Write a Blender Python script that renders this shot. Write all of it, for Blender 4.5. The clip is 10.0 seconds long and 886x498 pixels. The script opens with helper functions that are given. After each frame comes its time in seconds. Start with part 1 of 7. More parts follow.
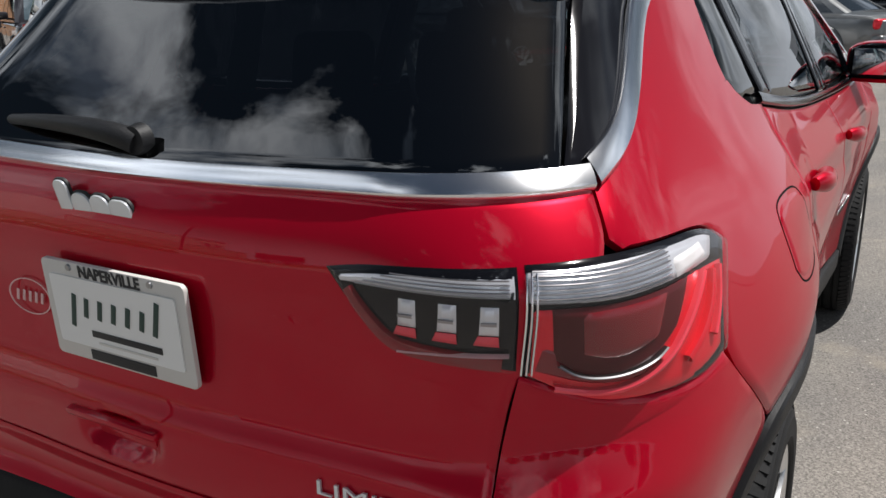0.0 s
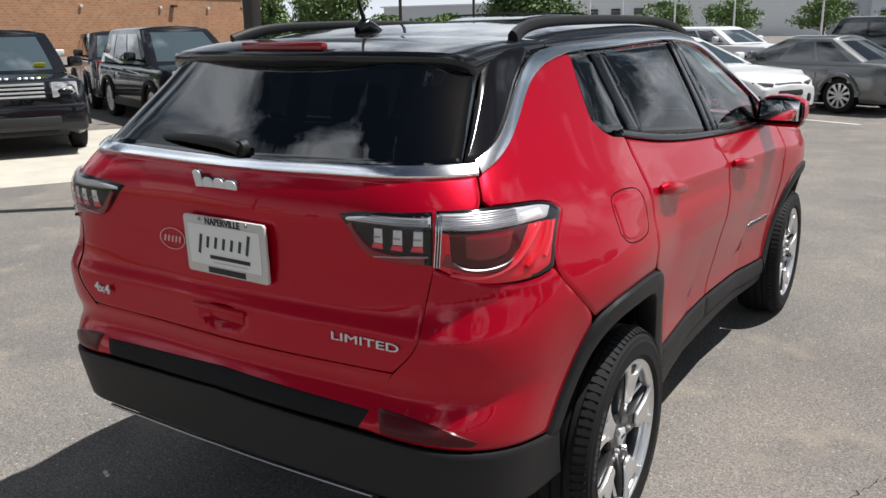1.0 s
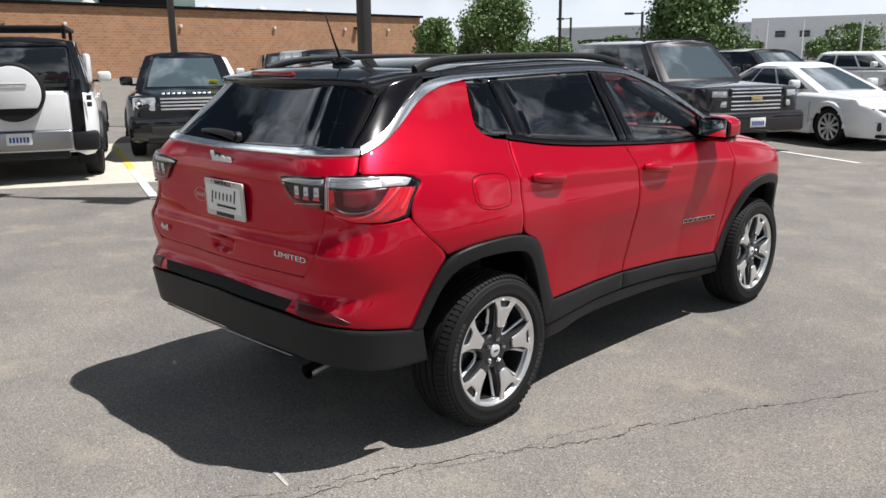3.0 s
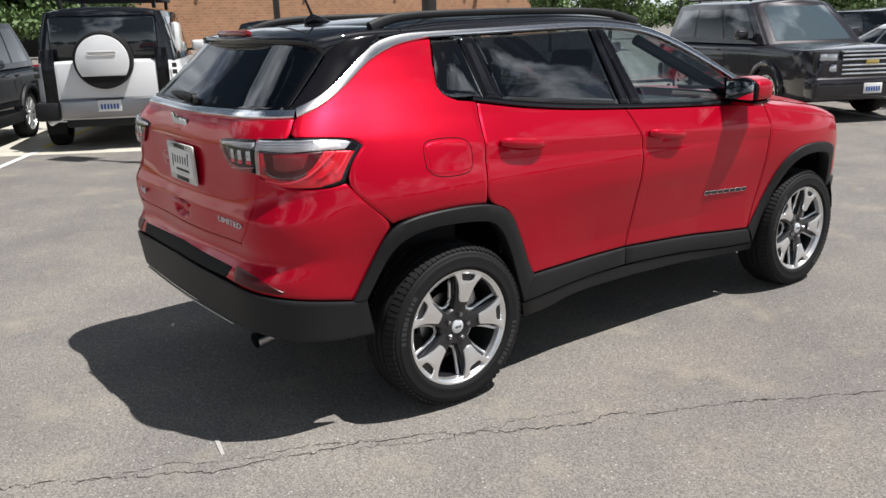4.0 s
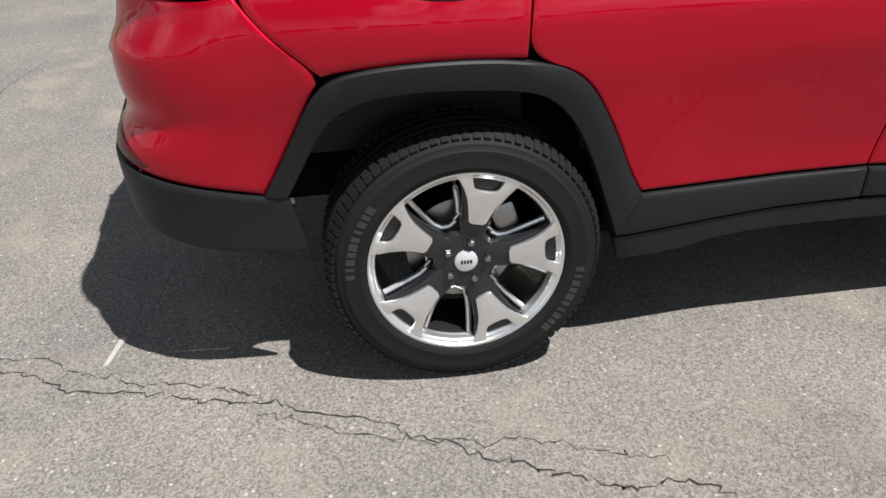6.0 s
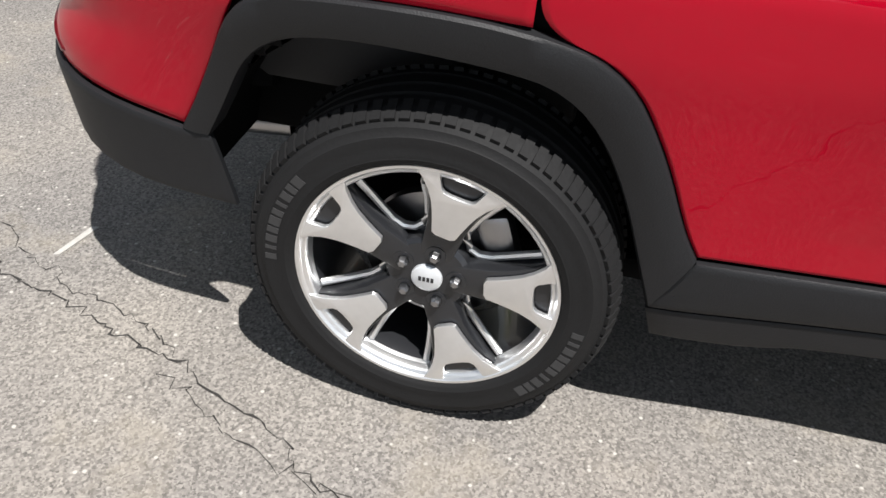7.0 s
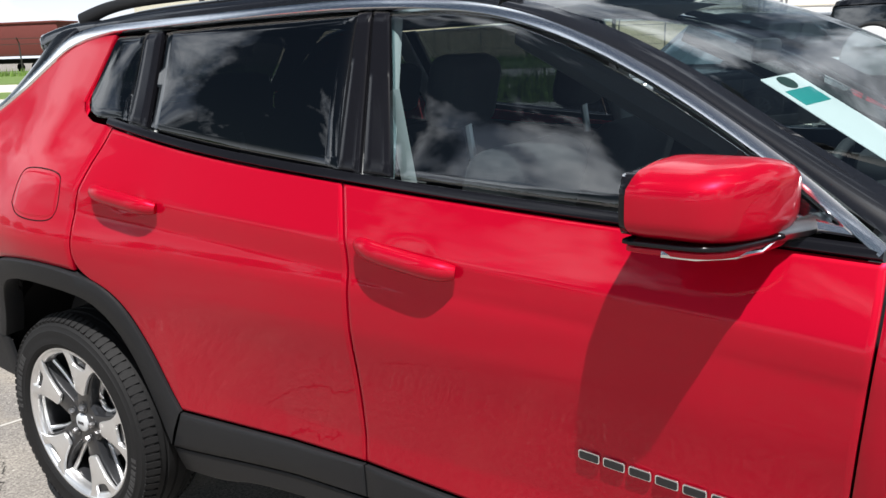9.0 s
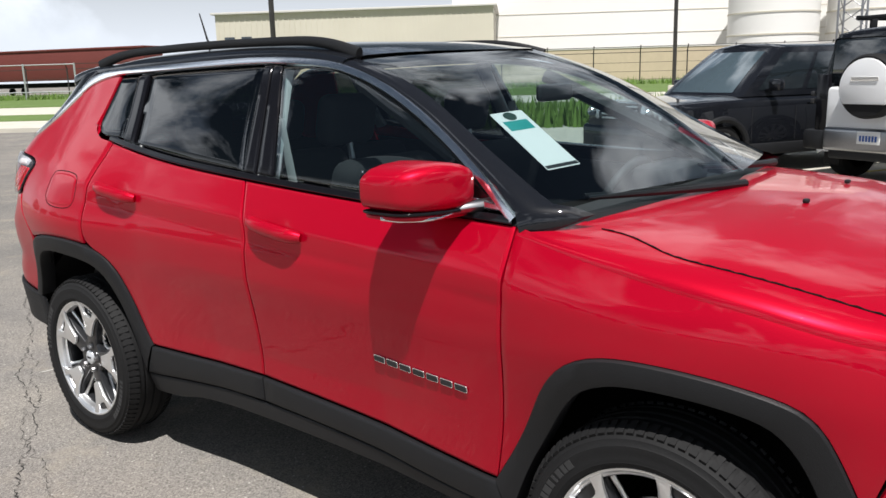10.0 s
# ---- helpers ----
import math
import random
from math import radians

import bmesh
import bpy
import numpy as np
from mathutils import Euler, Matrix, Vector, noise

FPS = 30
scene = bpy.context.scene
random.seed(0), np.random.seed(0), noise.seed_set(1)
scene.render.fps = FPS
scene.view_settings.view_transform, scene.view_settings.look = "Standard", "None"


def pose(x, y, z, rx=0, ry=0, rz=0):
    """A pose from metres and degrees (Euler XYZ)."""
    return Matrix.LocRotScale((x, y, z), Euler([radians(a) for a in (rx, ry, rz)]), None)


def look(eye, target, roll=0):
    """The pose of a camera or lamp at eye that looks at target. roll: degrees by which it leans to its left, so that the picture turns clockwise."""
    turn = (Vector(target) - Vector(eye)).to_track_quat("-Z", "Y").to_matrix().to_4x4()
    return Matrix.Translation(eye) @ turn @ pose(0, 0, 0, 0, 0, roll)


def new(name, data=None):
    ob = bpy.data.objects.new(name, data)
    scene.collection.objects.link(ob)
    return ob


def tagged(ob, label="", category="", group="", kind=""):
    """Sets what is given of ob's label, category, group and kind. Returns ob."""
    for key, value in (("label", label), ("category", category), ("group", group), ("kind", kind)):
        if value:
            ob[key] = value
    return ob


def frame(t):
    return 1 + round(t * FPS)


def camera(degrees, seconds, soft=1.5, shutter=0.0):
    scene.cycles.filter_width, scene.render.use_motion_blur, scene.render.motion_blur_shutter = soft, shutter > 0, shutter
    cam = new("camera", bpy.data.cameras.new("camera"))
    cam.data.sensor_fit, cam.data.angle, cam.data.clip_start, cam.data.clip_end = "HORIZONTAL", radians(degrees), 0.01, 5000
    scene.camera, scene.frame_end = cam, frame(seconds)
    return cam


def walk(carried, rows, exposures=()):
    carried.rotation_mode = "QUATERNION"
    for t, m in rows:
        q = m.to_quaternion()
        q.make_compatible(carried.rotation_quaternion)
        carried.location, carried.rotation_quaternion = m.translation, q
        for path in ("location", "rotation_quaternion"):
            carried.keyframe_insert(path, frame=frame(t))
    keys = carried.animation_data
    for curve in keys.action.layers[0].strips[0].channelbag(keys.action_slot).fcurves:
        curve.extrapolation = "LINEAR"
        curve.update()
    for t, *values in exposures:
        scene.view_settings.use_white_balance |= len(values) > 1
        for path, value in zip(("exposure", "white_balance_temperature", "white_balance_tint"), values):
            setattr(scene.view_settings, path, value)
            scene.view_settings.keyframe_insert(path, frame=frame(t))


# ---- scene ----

cam = camera(56.8, 10.0, soft=1.5)
PATH = [
    (0, (1.038, -2.908, 1.539), (0.088, -1.255, 0.935), -1.6),
    (0.5, (1.366, -3.285, 1.59), (0.37, -1.645, 1.026), -0.8),
    (1, (1.706, -3.649, 1.639), (0.657, -2.027, 1.123), -0.9),
    (1.5, (2.051, -3.943, 1.668), (0.938, -2.351, 1.189), -1.1),
    (2, (2.475, -4.019, 1.678), (1.26, -2.496, 1.227), -0.9),
    (2.5, (2.869, -4.05, 1.685), (1.563, -2.6, 1.248), -1.2),
    (3.8, (3.517, -3.515, 1.683), (2.008, -2.313, 1.156), -0.6),
    (4, (3.527, -3.319, 1.626), (1.97, -2.182, 1.093), -1.4),
    (4.5, (3.476, -2.871, 1.592), (1.833, -1.915, 0.969), -2.3),
    (5, (3.312, -2.455, 1.589), (1.619, -1.695, 0.844), -2.4),
    (5.5, (3.016, -1.987, 1.503), (1.276, -1.46, 0.669), -3.0),
    (5.7, (2.899, -1.847, 1.45), (1.149, -1.419, 0.581), -2.5),
    (6.8, (2.094, -1.17, 1.381), (0.534, -1.345, 0.143), 3.2),
    (7, (2.044, -1.071, 1.349), (0.485, -1.359, 0.129), 4.8),
    (7.5, (1.908, -0.614, 1.356), (0.41, -1.342, 0.249), 2.5),
    (8, (1.943, -0.062, 1.418), (0.398, -1.068, 0.643), -0.3),
    (8.5, (2.03, 0.496, 1.466), (0.438, -0.588, 0.928), -1.4),
    (9, (2.225, 1.023, 1.493), (0.618, -0.068, 1.014), -1.8),
    (9.5, (2.388, 1.542, 1.51), (0.822, 0.384, 1.057), -1.8),
    (10, (2.549, 2.065, 1.537), (1.032, 0.83, 1.117), -1.6),
]
EXPOSURES = [(0.0, 0.15), (0.8, 0.22), (2.0, 0.38), (5.0, 0.36), (5.7, 0.38), (6.8, 0.64), (7.5, 0.74), (8.1, 0.80), (8.6, 0.84), (9.2, 0.56), (10.0, 0.38)]
walk(cam, [(t, look(eye, target, roll)) for t, eye, target, roll in PATH], EXPOSURES)

# ---- sky and sun ----
SUN = Vector((0.355, 0.315, 1.0)).normalized()
world = bpy.data.worlds.new("sky")
scene.world = world
world.use_nodes = True
wn, wl = world.node_tree.nodes, world.node_tree.links
wn.clear()
sky = wn.new("ShaderNodeTexSky")
sky.sky_type, sky.sun_disc = "NISHITA", False
sky.sun_elevation, sky.sun_rotation = math.asin(SUN.z), math.atan2(SUN.x, SUN.y)
sky.dust_density, sky.air_density = 1.2, 1.6
coord = wn.new("ShaderNodeTexCoord")
cloud = wn.new("ShaderNodeTexNoise")
cloud.inputs["Scale"].default_value, cloud.inputs["Detail"].default_value, cloud.inputs["Roughness"].default_value = 2.6, 10.0, 0.56
cover = wn.new("ShaderNodeMapRange")
cover.inputs[1].default_value, cover.inputs[2].default_value = 0.532, 0.60
height = wn.new("ShaderNodeSeparateXYZ")
haze = wn.new("ShaderNodeMapRange")
haze.inputs[1].default_value, haze.inputs[2].default_value, haze.inputs[3].default_value, haze.inputs[4].default_value = 0.03, 0.26, 1.0, 0.0
low_sky = wn.new("ShaderNodeMix")
low_sky.data_type = "RGBA"
low_sky.inputs[7].default_value = (41.5, 44.5, 49.0, 1)
mix = wn.new("ShaderNodeMix")
mix.data_type = "RGBA"
# cloud tops in the sun, grey bellies
belly = wn.new("ShaderNodeTexNoise")
belly.inputs["Scale"].default_value, belly.inputs["Detail"].default_value, belly.inputs["Roughness"].default_value = 5.5, 8.0, 0.6
bright = wn.new("ShaderNodeMapRange")
bright.inputs[1].default_value, bright.inputs[2].default_value = 0.40, 0.62
puff = wn.new("ShaderNodeMix")
puff.data_type = "RGBA"
puff.inputs[6].default_value, puff.inputs[7].default_value = (13.0, 16.4, 22.0, 1), (73.0, 77.0, 82.0, 1)
back = wn.new("ShaderNodeBackground")
back.inputs[1].default_value = 0.016
wout = wn.new("ShaderNodeOutputWorld")
shift = wn.new("ShaderNodeMapping")
shift.inputs["Location"].default_value = (0.16, 8.32, 16.04)
wl.new(coord.outputs["Generated"], shift.inputs["Vector"])
wl.new(shift.outputs[0], cloud.inputs["Vector"])
wl.new(shift.outputs[0], belly.inputs["Vector"])
wl.new(belly.outputs[0], bright.inputs[0])
wl.new(bright.outputs[0], puff.inputs[0])
wl.new(puff.outputs[2], mix.inputs[7])
wl.new(coord.outputs["Generated"], height.inputs[0])
lower = wn.new("ShaderNodeMath")
lower.operation = "MULTIPLY_ADD"
lower.inputs[1].default_value, lower.inputs[2].default_value = -0.13, 0.085
bank = wn.new("ShaderNodeMath")
wl.new(height.outputs[2], lower.inputs[0])
wl.new(cloud.outputs[0], bank.inputs[0])
wl.new(lower.outputs[0], bank.inputs[1])
wl.new(bank.outputs[0], cover.inputs[0])
wl.new(height.outputs[2], haze.inputs[0])
wl.new(cover.outputs[0], mix.inputs[0])
wl.new(sky.outputs[0], mix.inputs[6])
wl.new(haze.outputs[0], low_sky.inputs[0])
wl.new(mix.outputs[2], low_sky.inputs[6])
wl.new(low_sky.outputs[2], back.inputs[0])
wl.new(back.outputs[0], wout.inputs[0])
sun = new("sun", bpy.data.lights.new("sun", "SUN"))
sun.data.energy, sun.data.angle, sun.data.color = 5.0, radians(0.53), (1.0, 0.972, 0.945)
sun.matrix_world = look(SUN * 60, (0, 0, 0))

# ---- materials ----
def material(name, color, rough=0.5, metal=0.0, coat=0.0, grain=0.0, scale=40.0, bump=0.0, stain=0.0, ior=1.5, spec=0.5, obj_var=0.0):
    """A surface with grain at one scale, stains at another and fine relief."""
    m = bpy.data.materials.new(name)
    m.use_nodes = True
    n, l = m.node_tree.nodes, m.node_tree.links
    b = n["Principled BSDF"]
    b.inputs["Base Color"].default_value = (*color, 1)
    b.inputs["Roughness"].default_value = rough
    b.inputs["Metallic"].default_value = metal
    b.inputs["Coat Weight"].default_value = coat
    b.inputs["Coat Roughness"].default_value = 0.006
    b.inputs["IOR"].default_value = ior
    b.inputs["Specular IOR Level"].default_value = spec
    if grain or bump or stain:
        tc = n.new("ShaderNodeTexCoord")
        fine = n.new("ShaderNodeTexNoise")
        fine.inputs["Scale"].default_value, fine.inputs["Detail"].default_value = scale, 6.0
        l.new(tc.outputs["Object"], fine.inputs["Vector"])
        wide = n.new("ShaderNodeTexNoise")
        wide.inputs["Scale"].default_value, wide.inputs["Detail"].default_value = scale / 14, 4.0
        l.new(tc.outputs["Object"], wide.inputs["Vector"])
        add = n.new("ShaderNodeMath")
        add.operation = "MULTIPLY_ADD"
        l.new(fine.outputs[0], add.inputs[0])
        add.inputs[1].default_value = grain * 2
        wmul = n.new("ShaderNodeMath")
        wmul.operation = "MULTIPLY_ADD"
        l.new(wide.outputs[0], wmul.inputs[0])
        wmul.inputs[1].default_value = stain * 2
        wmul.inputs[2].default_value = 1.0 - grain - stain
        l.new(wmul.outputs[0], add.inputs[2])
        hsv = n.new("ShaderNodeHueSaturation")
        hsv.inputs["Color"].default_value = (*color, 1)
        l.new(add.outputs[0], hsv.inputs["Value"])
        if obj_var:
            info = n.new("ShaderNodeObjectInfo")
            mr = n.new("ShaderNodeMapRange")
            mr.inputs[3].default_value, mr.inputs[4].default_value = 1 - obj_var, 1 + obj_var
            l.new(info.outputs["Random"], mr.inputs[0])
            mm = n.new("ShaderNodeMath")
            mm.operation = "MULTIPLY"
            l.new(add.outputs[0], mm.inputs[0])
            l.new(mr.outputs[0], mm.inputs[1])
            l.new(mm.outputs[0], hsv.inputs["Value"])
        l.new(hsv.outputs[0], b.inputs["Base Color"])
        if bump:
            bp = n.new("ShaderNodeBump")
            bp.inputs["Strength"].default_value, bp.inputs["Distance"].default_value = min(1.0, bump * 100), 0.004
            l.new(fine.outputs[0], bp.inputs["Height"])
            l.new(bp.outputs[0], b.inputs["Normal"])
    return m


def glass_material(name, tint, rough=0.0, face=0.085):
    """Thin glass: a tinted clear pane with a gloss that grows towards grazing."""
    m = bpy.data.materials.new(name)
    m.use_nodes = True
    n, l = m.node_tree.nodes, m.node_tree.links
    n.clear()
    out = n.new("ShaderNodeOutputMaterial")
    clear = n.new("ShaderNodeBsdfTransparent")
    clear.inputs[0].default_value = (*tint, 1)
    gloss = n.new("ShaderNodeBsdfGlossy")
    gloss.inputs["Roughness"].default_value = rough
    weight = n.new("ShaderNodeLayerWeight")
    weight.inputs[0].default_value = 0.5
    power = n.new("ShaderNodeMath")
    power.operation = "POWER"
    power.inputs[1].default_value = 5.0
    fres = n.new("ShaderNodeMapRange")
    fres.inputs[3].default_value, fres.inputs[4].default_value = face, 1.0
    l.new(weight.outputs["Facing"], power.inputs[0])
    l.new(power.outputs[0], fres.inputs[0])
    mx = n.new("ShaderNodeMixShader")
    l.new(fres.outputs[0], mx.inputs[0])
    l.new(clear.outputs[0], mx.inputs[1])
    l.new(gloss.outputs[0], mx.inputs[2])
    l.new(mx.outputs[0], out.inputs[0])
    return m


RED = material("red_paint", (0.45, 0.001, 0.018), 0.36, 0.34, 0.62, spec=0.05)
BLACK_PAINT = material("black_paint", (0.008, 0.009, 0.012), 0.4, 0.0, 1.0, spec=0.05)
CLADDING = material("black_plastic", (0.009, 0.0095, 0.011), 0.55, spec=0.35, grain=0.1, scale=300, bump=0.002, stain=0.1)
TRIM = material("black_gloss_trim", (0.007, 0.007, 0.009), 0.10, spec=0.28)
RUBBER = material("tyre_rubber", (0.010, 0.010, 0.0105), 0.72, spec=0.25, grain=0.15, scale=120, bump=0.002, stain=0.2)
CHROME = material("chrome", (0.92, 0.93, 0.95), 0.17, 1.0)
ALLOY = material("polished_alloy", (0.84, 0.845, 0.85), 0.33, 0.9, grain=0.05, scale=60, stain=0.08)
DARK_ALLOY = material("dark_grey_alloy", (0.022, 0.023, 0.026), 0.32, 0.3, 0.4)
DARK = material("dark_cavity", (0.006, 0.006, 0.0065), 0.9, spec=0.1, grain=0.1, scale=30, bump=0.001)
PRIVACY = glass_material("privacy_glass", (0.055, 0.063, 0.075), face=0.13)
CLEAR_GLASS = glass_material("clear_glass", (0.68, 0.78, 0.79), face=0.13)
LAMP_RED = material("lamp_red", (0.80, 0.012, 0.03), 0.25, 0.35, coat=0.3)
LAMP_DEEP = material("lamp_deep_red", (0.22, 0.005, 0.012), 0.25, coat=0.4)
LAMP_PINK = material("lamp_bright_red", (0.85, 0.06, 0.09), 0.3, 0.2, coat=0.3)
LAMP_DARK = material("lamp_dark_red", (0.08, 0.003, 0.006), 0.3, spec=0.3)
SILVER = material("lamp_reflector", (0.74, 0.77, 0.80), 0.3, 0.45)
LENS = glass_material("lamp_lens", (0.97, 0.95, 0.96), face=0.035)
WHITE_CARD = material("white_card", (0.80, 0.80, 0.79), 0.55, stain=0.04, scale=20)
PALE = material("pale_plastic", (0.62, 0.60, 0.57), 0.45, stain=0.05, scale=20)
INK = material("dark_ink", (0.02, 0.02, 0.022), 0.6)
GREEN_INK = material("dark_green_ink", (0.02, 0.05, 0.04), 0.6)
TEAL_INK = material("teal_ink", (0.02, 0.30, 0.28), 0.6)
PINK_INK = material("pale_transfer", (0.72, 0.45, 0.45), 0.5)
CLOTH = material("black_seat_cloth", (0.02, 0.02, 0.022), 0.9, grain=0.2, scale=200, bump=0.002)
INTERIOR = material("dark_interior_plastic", (0.028, 0.028, 0.03), 0.6, grain=0.1, scale=150)
LINING = material("pale_grey_lining", (0.46, 0.47, 0.47), 0.9, grain=0.06, scale=200)
STEEL = material("worn_steel", (0.35, 0.35, 0.36), 0.3, 1.0, grain=0.1, scale=40)
MIRROR = material("mirror_glass", (0.9, 0.9, 0.9), 0.01, 1.0)

# ---- tools ----
def part(name, bm, mat, parent=None, label="", smooth=True, sharp=40):
    """Links a bmesh as one mesh object under a thing or a part."""
    me = bpy.data.meshes.new(name)
    bm.normal_update()
    bm.to_mesh(me)
    bm.free()
    if smooth:
        me.shade_smooth()
        me.set_sharp_from_angle(angle=radians(sharp))
    for mm in mat if isinstance(mat, (list, tuple)) else [mat]:
        me.materials.append(mm)
    ob = new(name, me)
    if parent is not None:
        ob.parent = parent
    if label:
        ob["label"] = label
    return ob


def thing(name, label, category, m=None, group="", kind=""):
    ob = new(name)
    if m is not None:
        ob.matrix_world = m
    return tagged(ob, label, category, group, kind)


def box_bm(size, m=None, bevel=0.0, bm=None, seg=2):
    """A box of a given size about the origin of m, with rounded edges; joined into bm if one is given."""
    b = bmesh.new()
    bmesh.ops.create_cube(b, size=1.0, matrix=Matrix.Diagonal((*size, 1)))
    if bevel:
        bmesh.ops.bevel(b, geom=b.edges[:], offset=bevel, segments=seg, profile=0.5, affect="EDGES")
    return join_bm(bm, b, m)


def join_bm(bm, b, m=None):
    if m is not None:
        bmesh.ops.transform(b, matrix=m, verts=b.verts)
    if bm is None:
        return b
    me = bpy.data.meshes.new("joined")
    b.to_mesh(me)
    b.free()
    bm.from_mesh(me)
    bpy.data.meshes.remove(me)
    return bm


def mesh_bm(verts, faces):
    b = bmesh.new()
    vs = [b.verts.new(v) for v in verts]
    for f in faces:
        try:
            b.faces.new([vs[i] for i in f])
        except ValueError:
            pass
    return b


def grid_bm(pts, bm=None, flip=False, closed=False):
    """A sheet from an array of points (rows, columns, 3)."""
    nu, nv = pts.shape[:2]
    faces = []
    for i in range(nu if closed else nu - 1):
        k = (i + 1) % nu
        for j in range(nv - 1):
            q = (i * nv + j, k * nv + j, k * nv + j + 1, i * nv + j + 1)
            faces.append(q[::-1] if flip else q)
    return join_bm(bm, mesh_bm(pts.reshape(-1, 3).tolist(), faces))


def lathe_bm(profile, seg=48, bm=None, m=None, closed=False):
    """A solid of revolution about the x axis from rows of (x, radius)."""
    a = np.linspace(0, 2 * np.pi, seg, endpoint=False)
    pts = np.array([[(x, r * np.cos(t), r * np.sin(t)) for x, r in profile] for t in a])
    return join_bm(bm, grid_bm(pts, closed=True), m)


def tube_bm(pts, radius, seg=10, bm=None, caps=True, flat=1.0):
    """A round bar along a line of points; radius may be one per point."""
    pts = [Vector(p) for p in pts]
    rad = radius if isinstance(radius, (list, tuple)) else [radius] * len(pts)
    rings = []
    up = Vector((0, 0, 1))
    for i, p in enumerate(pts):
        d = (pts[min(i + 1, len(pts) - 1)] - pts[max(i - 1, 0)]).normalized()
        a = d.cross(up if abs(d.z) < 0.95 else Vector((1, 0, 0))).normalized()
        b = a.cross(d).normalized()
        rings.append([p + float(rad[i]) * (math.cos(t) * a + flat * math.sin(t) * b) for t in np.linspace(0, 2 * np.pi, seg, endpoint=False)])
    verts = [v for r in rings for v in r]
    faces = [(i * seg + j, i * seg + (j + 1) % seg, (i + 1) * seg + (j + 1) % seg, (i + 1) * seg + j) for i in range(len(pts) - 1) for j in range(seg)]
    if caps:
        faces += [tuple(range(seg))[::-1], tuple((len(pts) - 1) * seg + j for j in range(seg))]
    return join_bm(bm, mesh_bm(verts, faces))


def prism_bm(outline, depth, m=None, bevel=0.0, bm=None):
    """A flat plate from an outline in x, y, of a depth along +z."""
    b = bmesh.new()
    f = b.faces.new([b.verts.new((x, y, 0)) for x, y in outline])
    bmesh.ops.recalc_face_normals(b, faces=[f])
    if f.normal.z < 0:
        f.normal_flip()
    top = bmesh.ops.extrude_face_region(b, geom=[f])
    vs = [v for v in top["geom"] if isinstance(v, bmesh.types.BMVert)]
    bmesh.ops.translate(b, verts=vs, vec=(0, 0, depth))
    f.normal_flip() if f.is_valid and f.normal.z > 0 else None
    if bevel:
        es = [e for e in b.edges if all(abs(v.co.z - depth) < 1e-6 for v in e.verts)]
        bmesh.ops.bevel(b, geom=es, offset=bevel, segments=2, profile=0.5, affect="EDGES")
    return join_bm(bm, b, m)


def mirrored(bm):
    b = bm.copy()
    for v in b.verts:
        v.co.x = -v.co.x
    bmesh.ops.reverse_faces(b, faces=b.faces)
    return b


def text_bm(text, size, depth, m, bold=0.0, wide=1.0):
    """Raised letters in the built-in font, centred on m."""
    cu = bpy.data.curves.new("letters", "FONT")
    cu.body, cu.size, cu.extrude, cu.offset = text, size, depth, bold
    cu.align_x, cu.align_y, cu.resolution_u = "CENTER", "CENTER", 3
    ob = bpy.data.objects.new("letters", cu)
    scene.collection.objects.link(ob)
    deps = bpy.context.evaluated_depsgraph_get()
    me = bpy.data.meshes.new_from_object(ob.evaluated_get(deps))
    bpy.data.objects.remove(ob)
    bpy.data.curves.remove(cu)
    b = bmesh.new()
    b.from_mesh(me)
    bpy.data.meshes.remove(me)
    bmesh.ops.transform(b, matrix=m @ Matrix.Diagonal((wide, 1, 1, 1)), verts=b.verts)
    return b


def curve(pts):
    """A smooth line through rows of (x, y), with no overshoot."""
    xs, ys = np.array(pts, float).T
    h = np.diff(xs)
    d = np.diff(ys) / h
    m = np.r_[d[0], np.zeros(len(xs) - 2), d[-1]]
    for i in range(1, len(xs) - 1):
        if d[i - 1] * d[i] > 0:
            w1, w2 = 2 * h[i] + h[i - 1], h[i] + 2 * h[i - 1]
            m[i] = (w1 + w2) / (w1 / d[i - 1] + w2 / d[i])

    def f(v):
        v = np.clip(np.asarray(v, float), xs[0], xs[-1])
        i = np.clip(np.searchsorted(xs, v, side="right") - 1, 0, len(xs) - 2)
        t = (v - xs[i]) / h[i]
        return (1 + 2 * t) * (1 - t) ** 2 * ys[i] + t * (1 - t) ** 2 * h[i] * m[i] + t * t * (3 - 2 * t) * ys[i + 1] + t * t * (t - 1) * h[i] * m[i + 1]

    return f


def line(pts, n, smooth=True, at=None):
    """n points evenly along a line of points, rounded at its corners."""
    p = np.array(pts, float)
    if smooth and len(p) > 2:
        for _ in range(3):
            q = np.empty((2 * len(p) - 2, p.shape[1]))
            q[0::2] = 0.75 * p[:-1] + 0.25 * p[1:]
            q[1::2] = 0.25 * p[:-1] + 0.75 * p[1:]
            p = np.vstack([p[:1], q, p[-1:]])
    k = np.r_[0, np.cumsum(np.linalg.norm(np.diff(p, axis=0), axis=1))]
    t = (np.linspace(0, 1, n) if at is None else np.asarray(at)) * k[-1]
    return np.stack([np.interp(t, k, p[:, c]) for c in range(p.shape[1])], -1)

